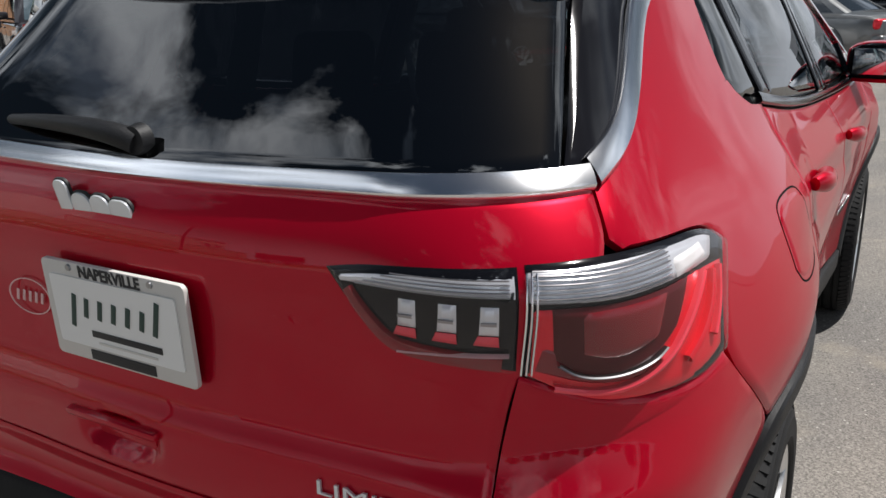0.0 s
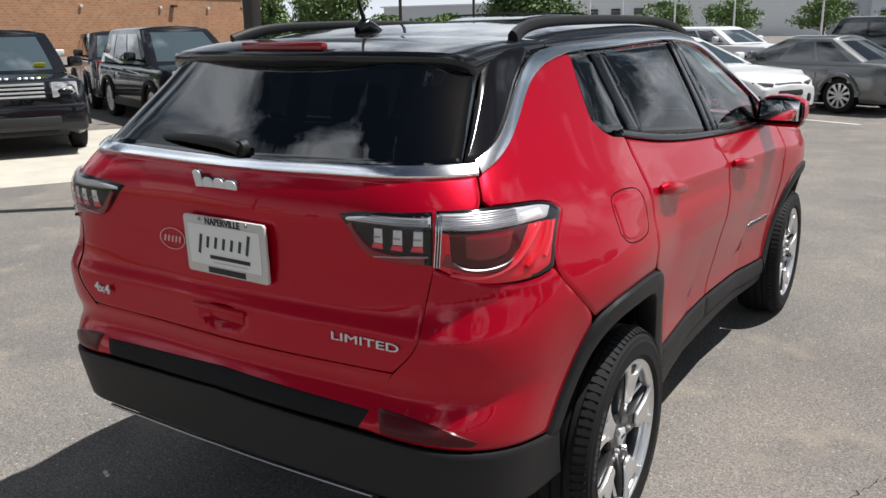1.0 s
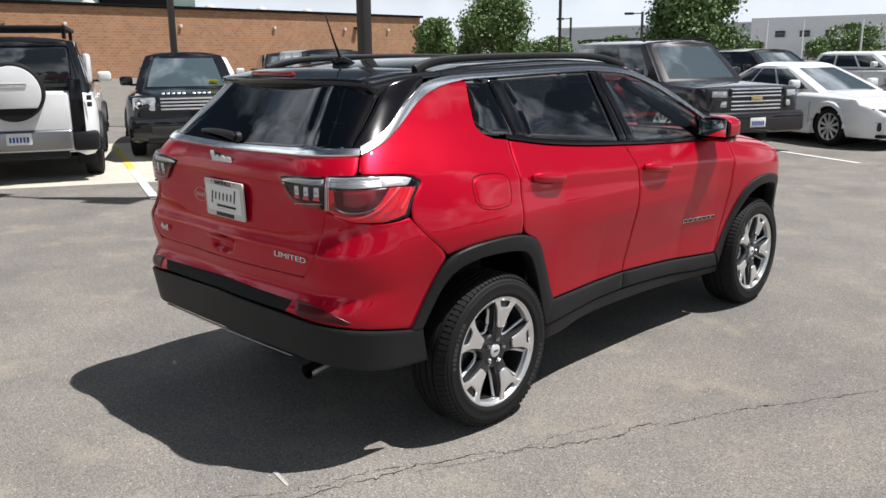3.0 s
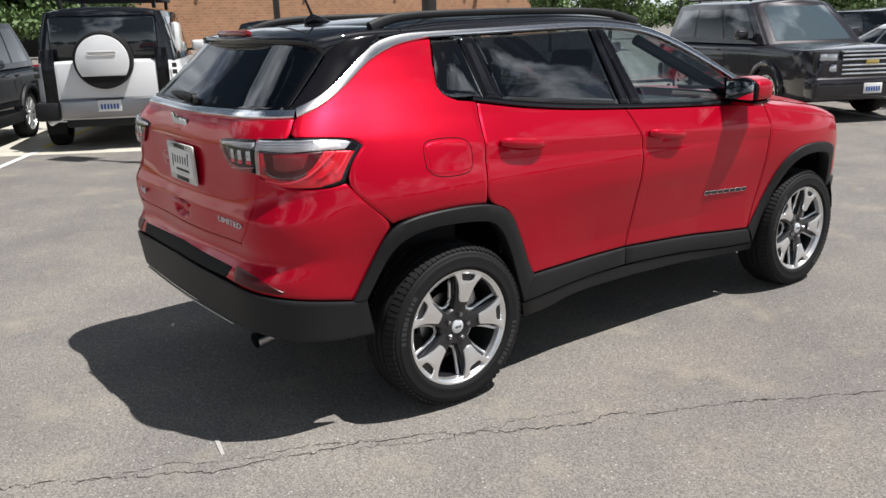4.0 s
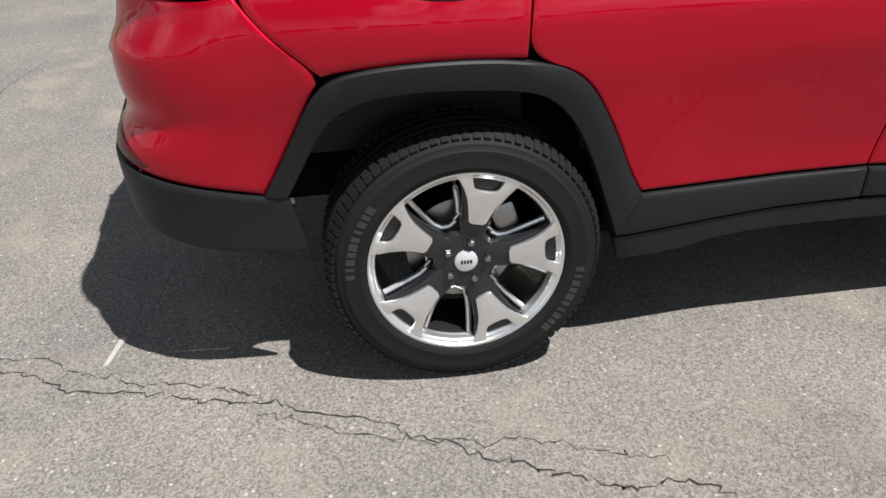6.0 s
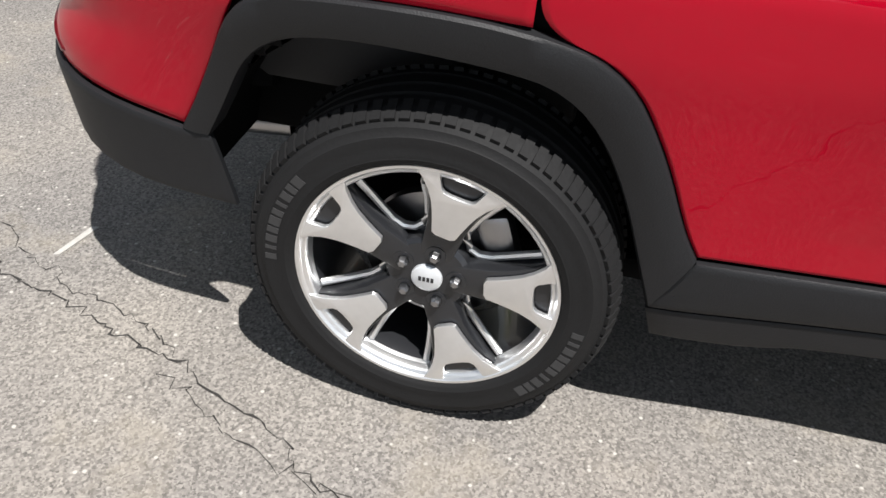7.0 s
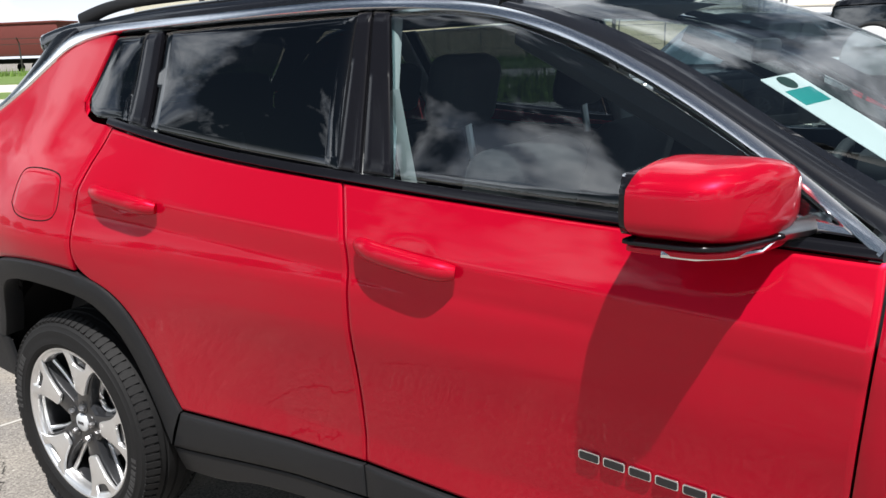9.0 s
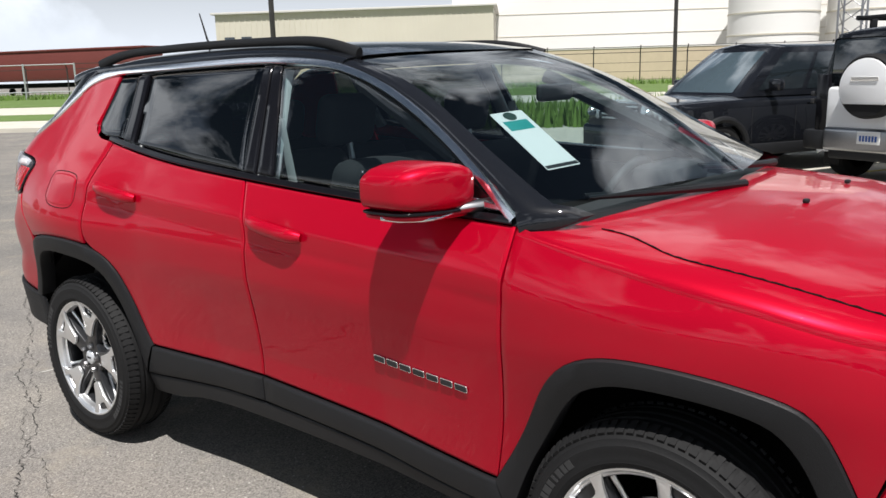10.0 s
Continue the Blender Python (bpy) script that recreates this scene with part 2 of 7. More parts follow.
# ---- the red compact SUV ----
SIDE_W = curve([(0.22, 0.8), (0.36, 0.835), (0.5, 0.843), (0.62, 0.854), (0.75, 0.868), (0.87, 0.883), (0.96, 0.887), (1.0, 0.881), (1.03, 0.873), (1.08, 0.858), (1.2, 0.812), (1.3, 0.767), (1.45, 0.695), (1.57, 0.636), (1.64, 0.59)])
REAR_Y = curve([(0.22, -2.06), (0.34, -2.16), (0.5, -2.195), (0.665, -2.2), (0.7, -2.185), (0.76, -2.15), (0.82, -2.16), (0.9, -2.158), (0.96, -2.136), (1.08, -2.128), (1.17, -2.134), (1.21, -2.128), (1.28, -2.1), (1.34, -2.05), (1.5, -1.9), (1.64, -1.77)])
FRONT_Y = curve([(0.22, 2.1), (0.36, 2.19), (0.6, 2.2), (0.8, 2.17), (0.95, 2.1), (1.05, 1.98), (1.15, 1.75), (1.2, 1.5)])
YQ = -1.2
YF = 1.2
LC = 1.7



def halfw(y, z):
    w = SIDE_W(z)
    w = w - (0.022 + 0.033 * np.clip((z - 0.6) / 0.4, 0, 1)) * np.clip((-1.35 - y) / 0.6, 0, 1.4) ** 2 - 0.02 * np.clip((z - 1.2) / 0.3, 0, 1) * np.clip((-0.6 - y) / 0.8, 0, 1.5) ** 2
    w = w - 0.09 * np.clip((y - 1.0) / 1.1, 0, 1.2) ** 2 - 0.03 * np.clip((z - 1.2) / 0.3, 0, 1) * np.clip((y + 0.2) / 1.0, 0, 1)
    w = w + 0.048 * np.clip(1 - ((z - 1.0) / 0.42) ** 2, 0, 1) ** 2 * np.clip(1 - ((y + 1.42) / 0.62) ** 2, 0, 1) ** 2
    w = w + 0.042 * np.clip(1 - ((z - 0.86) / 0.3) ** 2, 0, 1) ** 2 * np.clip(1 - ((y - 1.318) / 0.6) ** 2, 0, 1) ** 2
    # the lower doors tuck in below the body line
    w = w - 0.027 * np.clip((0.875 - z) / 0.30, 0, 1) * np.clip((y + 0.84) / 0.40, 0, 1) * np.clip((0.80 - y) / 0.40, 0, 1)
    # the shoulder crease that runs through the door handles
    d = z - (1.120 - 0.052 * (y + 0.945))
    w = w + 0.018 * np.where(d < 0, np.clip(1 + d / 0.07, 0, 1), np.clip(1 - d / 0.12, 0, 1)) * np.clip((y + 1.5) / 0.4, 0, 1) * np.clip((1.5 - y) / 0.6, 0, 1)
    return w



def smax(a, b, r):
    h = np.maximum(r - np.abs(a - b), 0) / r
    return np.maximum(a, b) + h * h * r * 0.25



def hull(s, z):
    """The plain shell: s runs along the side and round both corners to the middle (tail -2.9, nose 2.9), z is the height."""
    s, z = np.broadcast_arrays(np.asarray(s, float), np.asarray(z, float))
    if s.ndim == 0:
        return hull(s[None], z[None])[0]
    x = halfw(s, z).copy()
    y = s.copy()
    for side in (-1, 1):
        q = YQ if side < 0 else YF
        far = s < q if side < 0 else s > q
        if not far.any():
            continue
        f = np.abs(s[far] - q) / LC * np.pi / 2
        zz = z[far]
        c, n = (np.cos(f), np.sin(f))
        lo = np.zeros_like(f)
        hi = np.full_like(f, 2.5)
        for _ in range(40):
            t = (lo + hi) / 2
            X = t * c
            Y = q + side * t * n
            if side < 0:
                F = smax(X - halfw(Y, zz), REAR_Y(zz) + 0.125 * X * X - Y, 0.24)
            else:
                F = smax(X - halfw(Y, zz), Y - (FRONT_Y(zz) - 0.22 * X * X), 0.4)
            lo = np.where(F < 0, t, lo)
            hi = np.where(F < 0, hi, t)
        x[far] = t * c
        y[far] = q + side * t * n
    return np.stack([x, y, z], -1)


# the full rear corners: how far they stand out at each height
CORNER = curve([(0.22, 0.0), (0.45, 0.003), (0.60, 0.010), (0.75, 0.018), (0.92, 0.030), (1.0, 0.018), (1.1, 0.026), (1.2, 0.042), (1.26, 0.032), (1.33, 0.016), (1.45, 0.008), (1.64, 0.004)])


def skin(s, z):
    """The body's skin: the shell with its rear corners swelled outwards."""
    s, z = np.broadcast_arrays(np.asarray(s, float), np.asarray(z, float))
    swell = CORNER(z) * np.cos(np.clip((s + 2.13) / 0.40, -1, 1) * np.pi / 2) ** 2
    return hull(s, z) + swell[..., None] * np.array([0.62, -0.78, 0.0])


def along(x, y):
    if y < YQ:
        return YQ - np.arctan2(YQ - y, x) / (np.pi / 2) * LC
    if y > YF:
        return YF + np.arctan2(y - YF, x) / (np.pi / 2) * LC
    return y


def skin_normal(s, z):
    h = 0.004
    a = skin(s + h, z) - skin(s - h, z)
    b = skin(s, z + h) - skin(s, z - h)
    n = np.cross(a, b)
    n /= np.linalg.norm(n, axis=-1, keepdims=True) + 1e-12
    p = skin(s, z)
    out = np.stack([p[..., 0], p[..., 1] - np.clip(p[..., 1], -1.2, 1.2), 0 * p[..., 0]], -1)
    return n * np.sign((n * out).sum(-1, keepdims=True) + 1e-9)


def steps(n, e0, e1):
    """Even steps from 0 to 1, with one more close to each end."""
    return np.r_[0, e0, np.linspace(0, 1, n)[1:-1], 1 - e1, 1]


def panel(left, right, bottom, top, nu=20, nv=16, gap=0.0025, off=0.0, thick=0.016, free="", soft="lrbt", bm=None, dents=(), bulge=0.0):
    """A curved sheet on the skin, bounded by four lines of (s, z), with rounded, turned-in edges. free: sides with no edge of their own.
    soft: sides whose line is rounded at its corners."""
    w = abs(np.linalg.norm(np.subtract(bottom[-1], bottom[0]))) + 1e-3
    h = abs(np.linalg.norm(np.subtract(left[-1], left[0]))) + 1e-3
    gu, gv = gap / w, gap / h
    uu = steps(nu, 0.006 / w, 0.006 / w)
    vv = steps(nv, 0.006 / h, 0.006 / h)
    lo_u, hi_u = (0 if "l" in free else gu), (1 if "r" in free else 1 - gu)
    lo_v, hi_v = (0 if "b" in free else gv), (1 if "t" in free else 1 - gv)
    uu, vv = lo_u + uu * (hi_u - lo_u), lo_v + vv * (hi_v - lo_v)
    L, R = line(left, 0, "l" in soft, vv), line(right, 0, "r" in soft, vv)
    B, T = line(bottom, 0, "b" in soft, uu), line(top, 0, "t" in soft, uu)
    u, v = uu[:, None, None], vv[None, :, None]
    c00, c10, c01, c11 = (np.array(p, float) for p in (bottom[0], bottom[-1], top[0], top[-1]))
    C = (1 - v) * B[:, None] + v * T[:, None] + (1 - u) * L[None] + u * R[None]
    C = C - ((1 - u) * (1 - v) * c00 + u * (1 - v) * c10 + (1 - u) * v * c01 + u * v * c11)
    D = np.full(C.shape[:2], float(off)) + bulge * np.sin(vv * np.pi)[None, :] * np.sin(uu * np.pi)[:, None] ** 0.5
    for ds, dz, rs, rz, deep in dents:
        D -= deep * np.clip(1 - np.abs((C[..., 0] - ds) / rs) ** 2.5 - np.abs((C[..., 1] - dz) / rz) ** 2.5, 0, 1) ** 0.7
    for side, sl in (("l", np.s_[0, :]), ("r", np.s_[-1, :]), ("b", np.s_[:, 0]), ("t", np.s_[:, -1])):
        if side not in free:
            D[sl] = np.minimum(D[sl], off - 0.0035)
    for side, ax, first in (("l", 0, True), ("r", 0, False), ("b", 1, True), ("t", 1, False)):
        if side in free:
            continue
        idx = 0 if first else -1
        ring, deep = np.take(C, [idx], ax), np.full_like(np.take(D, [idx], ax), off - thick)
        C = np.concatenate([ring, C] if first else [C, ring], ax)
        D = np.concatenate([deep, D] if first else [D, deep], ax)
    pts = skin(C[..., 0], C[..., 1]) + skin_normal(C[..., 0], C[..., 1]) * D[..., None]
    a = pts[-1, 0] - pts[0, 0]
    b = pts[0, -1] - pts[0, 0]
    n = skin_normal(C[..., 0], C[..., 1]).mean((0, 1))
    return grid_bm(pts, bm, flip=np.dot(np.cross(a, b), n) < 0)


def both(name, bm, mat, parent, label="", weld=False, sharp=40):
    """A part on each side, or, welded in the middle, one part across."""
    m = mirrored(bm)
    if weld:
        join_bm(bm, m)
        bmesh.ops.remove_doubles(bm, verts=bm.verts, dist=0.0006)
        return part(name, bm, mat, parent, label, sharp=sharp)
    return part(name, bm, mat, parent, label, sharp=sharp), part(name, m, mat, parent, label, sharp=sharp)


def strip(path, width, off, n=60, thick=0.02, bm=None, crown=0.004):
    """A band along a line of (s, z) on the skin; width may be one per end."""
    p = line(path, n)
    d = np.gradient(p, axis=0)
    d /= np.linalg.norm(d, axis=1, keepdims=True)
    side = np.stack([-d[:, 1], d[:, 0]], -1)
    wd = np.linspace(width[0], width[-1], n) if isinstance(width, (list, tuple)) else np.full(n, width)
    if isinstance(width, (list, tuple)) and len(width) == 3:
        wd = np.interp(np.linspace(0, 1, n), [0, 0.5, 1], width)
    cols = [(-0.5, -thick), (-0.5, 0), (-0.42, crown), (0, crown * 1.4), (0.42, crown), (0.5, 0), (0.5, -thick)]
    C = np.stack([p + side * (wd * k)[:, None] for k, _ in cols], 1)
    D = np.broadcast_to(np.array([off + e for _, e in cols]), C.shape[:2])
    pts = skin(C[..., 0], C[..., 1]) + skin_normal(C[..., 0], C[..., 1]) * D[..., None]
    n0 = skin_normal(C[n // 2, 3, 0], C[n // 2, 3, 1])
    a, b = pts[n // 2 + 1, 3] - pts[n // 2, 3], pts[n // 2, 4] - pts[n // 2, 3]
    return grid_bm(pts, bm, flip=np.dot(np.cross(a, b), n0) < 0)


def on_skin(s, z, off=0.0):
    """A pose on the right-hand skin with x along it towards the nose or, at the tail, to the right; z away from it."""
    p, n = Vector(skin(s, z).tolist()), Vector(skin_normal(np.array(s, float), np.array(z, float)).tolist())
    x = Vector((0, 0, 1)).cross(n).normalized()
    y = n.cross(x)
    return Matrix.Translation(p + n * off) @ Matrix((x, y, n)).transposed().to_4x4()


suv = thing("compact_suv", "glossy red compact SUV with black roof, parked on asphalt", "car")

# Lines on the skin.
ARCH_R = [(-1.87, 0.575), (-1.80, 0.70), (-1.72, 0.835), (-1.64, 0.885), (-1.42, 0.903), (-1.175, 0.889), (-1.03, 0.84), (-0.94, 0.69), (-0.88, 0.55), (-0.845, 0.495)]
ARCH_R_IN = [(-1.818, 0.572), (-1.77, 0.655), (-1.71, 0.75), (-1.635, 0.806), (-1.53, 0.830), (-1.40, 0.833), (-1.18, 0.815), (-1.105, 0.783), (-1.042, 0.71), (-0.988, 0.60), (-0.945, 0.48), (-0.905, 0.37)]
ARCH_F = [(0.845, 0.43), (0.90, 0.52), (0.96, 0.63), (1.03, 0.775), (1.11, 0.85), (1.22, 0.885), (1.45, 0.885), (1.66, 0.855), (1.74, 0.815), (1.80, 0.72), (1.86, 0.60)]
ARCH_F_IN = [(0.897, 0.337), (0.96, 0.50), (1.03, 0.62), (1.09, 0.72), (1.15, 0.79), (1.26, 0.825), (1.46, 0.825), (1.62, 0.80), (1.69, 0.75), (1.75, 0.66), (1.79, 0.56)]
SEAM_R = [(-1.175, 0.889), (-1.172, 1.0), (-1.15, 1.16), (-1.11, 1.297)]
SEAM_M = [(-0.185, 0.50), (-0.165, 0.67), (-0.155, 0.90), (-0.15, 1.05), (-0.18, 1.13), (-0.21, 1.2)]
SEAM_F = [(0.845, 0.43), (0.885, 0.65), (0.90, 0.92), (0.91, 1.06), (0.91, 1.15)]
BELT = curve([(-1.34, 1.35), (-1.25, 1.318), (-1.11, 1.297), (-0.85, 1.255), (-0.54, 1.223), (-0.21, 1.2), (0.11, 1.181), (0.38, 1.168), (0.92, 1.148)])
SILL = [(-0.845, 0.495), (-0.5, 0.497), (-0.185, 0.50), (0.28, 0.475), (0.6, 0.447), (0.845, 0.43)]


def belt(a, b, up=0.0, n=12):
    return [(y, float(BELT(y)) + up) for y in np.linspace(a, b, n)]


# doors
rear_doors = both("rear_door", panel(ARCH_R[:4:-1] + SEAM_R[1:], SEAM_M, [(-0.845, 0.495), (-0.5, 0.497), (-0.185, 0.50)], belt(-1.11, -0.21), 80, 76, dents=[(-0.940, 1.108, 0.068, 0.038, 0.0035)]), RED, suv)
front_doors = both("front_door", panel(SEAM_M, SEAM_F, SILL[2:], belt(-0.21, 0.91), 84, 64, dents=[(0.02, 1.058, 0.068, 0.038, 0.0035)]), RED, suv)

# quarter panel: the flank behind the door, and the pillar above it
flank = panel([(-1.69, 0.873), (-1.80, 0.97), (-1.87, 1.05), (-1.845, 1.13), (-1.80, 1.185), (-1.80, 1.185), (-1.86, 1.215), (-2.06, 1.228), (-2.07, 1.228), (-2.07, 1.228), (-2.07, 1.24), (-2.07, 1.30)], SEAM_R,
              [(-1.69, 0.873), (-1.64, 0.885), (-1.42, 0.903), (-1.175, 0.889)], [(-2.07, 1.30), (-1.75, 1.33), (-1.335, 1.365), (-1.30, 1.335), (-1.22, 1.31), (-1.11, 1.297)], 30, 26, free="t", gap=0.0013, soft="lrb")
flank = panel([(-2.07, 1.30), (-1.97, 1.345), (-1.90, 1.40), (-1.80, 1.48), (-1.70, 1.54)], [(-1.335, 1.365), (-1.33, 1.40), (-1.275, 1.562)],
              [(-2.07, 1.30), (-1.75, 1.33), (-1.335, 1.365)], [(-1.70, 1.54), (-1.54, 1.562), (-1.275, 1.572)], 22, 14, free="b", soft="lrt", bm=flank)
flank = panel([(-1.45, 1.27), (-1.42, 1.46)], [(-1.29, 1.27), (-1.30, 1.46)], [(-1.45, 1.27), (-1.29, 1.27)], [(-1.42, 1.46), (-1.30, 1.46)], 6, 6, off=-0.008, thick=0.004, bm=flank)
quarters = both("quarter_panel", flank, RED, suv)

# tail
SEAM_T = [(-2.31, 0.812), (-2.25, 0.88), (-2.225, 0.97), (-2.20, 1.09), (-2.14, 1.17), (-2.07, 1.225), (-2.07, 1.298)]
tail = panel([(-2.9, 0.805), (-2.9, 1.29)], SEAM_T, [(-2.9, 0.805), (-2.6, 0.805), (-2.40, 0.808), (-2.31, 0.812)], [(-2.9, 1.285), (-2.5, 1.288), (-2.07, 1.298)], 44, 48, free="l", dents=[(-2.9, 0.868, 0.10, 0.034, 0.03)])
tailgate = both("tailgate", tail, RED, suv, "red painted tailgate with glass above", weld=True)
corner = panel([(-2.36, 0.655), (-2.34, 0.75), (-2.31, 0.812), (-2.25, 0.88), (-2.225, 0.97), (-2.20, 1.085)], [(-1.87, 0.575), (-1.80, 0.70), (-1.72, 0.835), (-1.69, 0.873), (-1.80, 0.97), (-1.87, 1.05)],
               [(-2.36, 0.655), (-2.2, 0.64), (-2.0, 0.61), (-1.87, 0.575)], [(-2.20, 1.085), (-2.08, 1.045), (-1.95, 1.035), (-1.87, 1.05)], 22, 26, free="l", gap=0.0013)
corner = panel([(-2.9, 0.672), (-2.9, 0.805)], [(-2.36, 0.655), (-2.34, 0.75), (-2.31, 0.812)], [(-2.9, 0.672), (-2.6, 0.668), (-2.36, 0.655)], [(-2.9, 0.805), (-2.6, 0.805), (-2.31, 0.812)], 16, 14, free="lr", bm=corner)
bumper = both("rear_bumper", corner, RED, suv, weld=True)
low = panel([(-2.9, 0.50), (-2.9, 0.672)], [(-1.79, 0.412), (-1.805, 0.49), (-1.818, 0.570)], [(-2.9, 0.50), (-2.57, 0.495), (-2.26, 0.478), (-2.09, 0.445), (-1.93, 0.418), (-1.79, 0.412)], [(-2.9, 0.668), (-2.36, 0.651), (-2.2, 0.636), (-2.0, 0.606), (-1.87, 0.572), (-1.818, 0.570)], 26, 12, off=0.012, free="l", soft="bt", thick=0.014)
low_bumper = both("lower_bumper", low, CLADDING, suv, "matt black plastic lower bumper", weld=True)

# rear glass and its side pieces
GLASS_R = [(-2.11, 1.318), (-2.06, 1.41), (-2.0, 1.505), (-1.97, 1.555)]
glass = panel([(-2.9, 1.302), (-2.9, 1.60)], GLASS_R, [(-2.9, 1.302), (-2.5, 1.306), (-2.11, 1.318)], [(-2.9, 1.60), (-2.4, 1.59), (-1.97, 1.555)], 20, 14, free="l", off=-0.002)
both("rear_window", glass, PRIVACY, tailgate, "dark tinted rear window", weld=True)
side_piece = panel(GLASS_R, [(-2.06, 1.315), (-1.96, 1.37), (-1.88, 1.44), (-1.79, 1.515), (-1.62, 1.60)], [(-2.11, 1.318), (-2.06, 1.315)], [(-1.97, 1.555), (-1.85, 1.59), (-1.62, 1.60)], 8, 14, off=-0.001)
both("pillar_trim", side_piece, TRIM, suv, "gloss black pillar trim")

# bright strip
CHROME_LINE = [(0.90, 1.162), (0.78, 1.250), (0.63, 1.342), (0.48, 1.424), (0.32, 1.497), (0.15, 1.554), (-0.02, 1.583), (-0.28, 1.598), (-0.57, 1.594), (-1.06, 1.581), (-1.30, 1.576)]
both("chrome_strip", strip(CHROME_LINE, 0.022, 0.004, 90), CHROME, suv, "bright chrome window strip")
both("chrome_strip", strip([(-1.30, 1.576), (-1.52, 1.566), (-1.69, 1.538), (-1.80, 1.482), (-1.90, 1.404), (-1.98, 1.345), (-2.068, 1.309)], (0.023, 0.047, 0.034), 0.004, 50), CHROME, suv, "bright chrome window strip")
both("chrome_strip", strip([(-2.072, 1.305), (-2.3, 1.304), (-2.6, 1.298), (-2.9, 1.296)], (0.026, 0.024), 0.005, 50), CHROME, tailgate, "bright chrome strip under the rear window", weld=True)

# side glass and window frames
both("belt_trim", strip(belt(-1.13, 0.90, 0.012, 14), 0.021, 0.003, 60), TRIM, suv)
q_left = [(-1.325, 1.37), (-1.32, 1.41), (-1.265, 1.56)]
q = panel(q_left, [(-1.06, 1.315), (-1.10, 1.56)], [(-1.325, 1.37), (-1.29, 1.338), (-1.22, 1.325), (-1.06, 1.318)], [(-1.265, 1.56), (-1.10, 1.565)], 10, 10, off=-0.006, soft="", bulge=0.008)
both("quarter_window", q, PRIVACY, suv, "dark tinted quarter window")
r = panel([(-0.955, 1.298), (-1.01, 1.566)], [(-0.235, 1.225), (-0.29, 1.582)], belt(-0.955, -0.235, 0.026), [(-1.01, 1.566), (-0.7, 1.576), (-0.29, 1.582)], 18, 14, off=-0.006, bulge=0.012)
for door, bm in zip(rear_doors, (r, mirrored(r))):
    part("window", bm, PRIVACY, door, "dark tinted rear door window")
f = panel([(-0.075, 1.218), (-0.19, 1.58)], [(0.85, 1.178), (0.80, 1.222), (0.62, 1.33), (0.44, 1.425), (0.20, 1.524), (0.06, 1.56), (-0.02, 1.572)], belt(-0.075, 0.85, 0.026), [(-0.19, 1.58), (-0.10, 1.578), (-0.02, 1.572)], 22, 20, off=-0.006, bulge=0.012)
for door, bm in zip(front_doors, (f, mirrored(f))):
    part("window", bm, CLEAR_GLASS, door, "clear front door window")
pil = panel([(-0.235, 1.225), (-0.29, 1.582)], [(-0.165, 1.22), (-0.245, 1.585)], [(-0.235, 1.225), (-0.165, 1.22)], [(-0.29, 1.582), (-0.245, 1.585)], 4, 12, off=0.0)
both("pillar_trim", pil, TRIM, suv, "gloss black pillar trim")
pil = panel([(-0.16, 1.22), (-0.24, 1.585)], [(-0.075, 1.218), (-0.19, 1.58)], [(-0.16, 1.22), (-0.075, 1.218)], [(-0.24, 1.585), (-0.19, 1.58)], 4, 12, off=0.0)
both("pillar_trim", pil, TRIM, suv, "gloss black pillar trim")
pil = panel([(-1.055, 1.312), (-1.098, 1.562)], [(-0.96, 1.298), (-1.015, 1.566)], [(-1.055, 1.312), (-0.96, 1.298)], [(-1.098, 1.562), (-1.015, 1.566)], 4, 12, off=0.0)
both("pillar_trim", pil, TRIM, suv, "gloss black pillar trim")

# roof, spoiler, windscreen with its pillars
CROWN = curve([(-1.75, 1.61), (-1.5, 1.634), (-1.0, 1.662), (-0.4, 1.67), (0.1, 1.652), (0.45, 1.612)])
CHROME_Z = curve([(y, z) for y, z in CHROME_LINE[::-1]])


def arched(side, mid, n, k=2.4, w0=0.0, w1=1.0):
    """Rows from a side line of points to a line down the middle, arched like a roof."""
    t = np.linspace(w0, w1, n) * np.pi / 2
    cx, sz = np.cos(t) ** (2 / k), np.sin(t) ** (2 / k)
    out = np.empty((len(side), n, 3))
    out[..., 0] = side[:, None, 0] * cx
    out[..., 1] = side[:, None, 1] + (mid[:, None, 1] - side[:, None, 1]) * (1 - cx)
    out[..., 2] = side[:, None, 2] + (mid[:, None, 2] - side[:, None, 2]) * sz
    return out


nr = 44
ys = np.linspace(-1.50, 0.10, nr)
side_pts = skin(ys, CHROME_Z(ys) + np.where(ys < -1.3, 0.012, 0.010))
ym = np.linspace(-1.60, 0.43, nr)
mid_pts = np.stack([0 * ym, ym, CROWN(ym)], -1)
roof_bm = grid_bm(arched(side_pts, mid_pts, 26, 3.0), flip=True)
roof = both("roof", roof_bm, BLACK_PAINT, suv, "gloss black painted roof", weld=True)

nw = 26
v = np.linspace(0, 1, nw)
c_line = line(CHROME_LINE[:6], nw)[::-1]
side_pts = skin(c_line[:, 0], c_line[:, 1] + 0.010)
side_pts[0] = skin(0.104, float(CHROME_Z(0.104)) + 0.010)
ymid = 0.434 + v * 0.76
mid_pts = np.stack([0 * v, ymid, 1.612 - 0.40 * v + 0.055 * np.sin(v * np.pi)], -1)
whole = arched(side_pts, mid_pts, 30, 2.3)
grow = np.clip((v - 0.55) / 0.45, 0, 1) ** 2
plan = 1 - np.cos(np.linspace(0, np.pi / 2, 30)) ** (2 / 2.3)
whole[..., 1] += grow[:, None] * (side_pts[-1, 1] - mid_pts[-1, 1]) * (plan - plan**0.45)[None]
whole[..., 2] += 0.016 * grow[:, None] * (1 - plan[None] * 0.6)
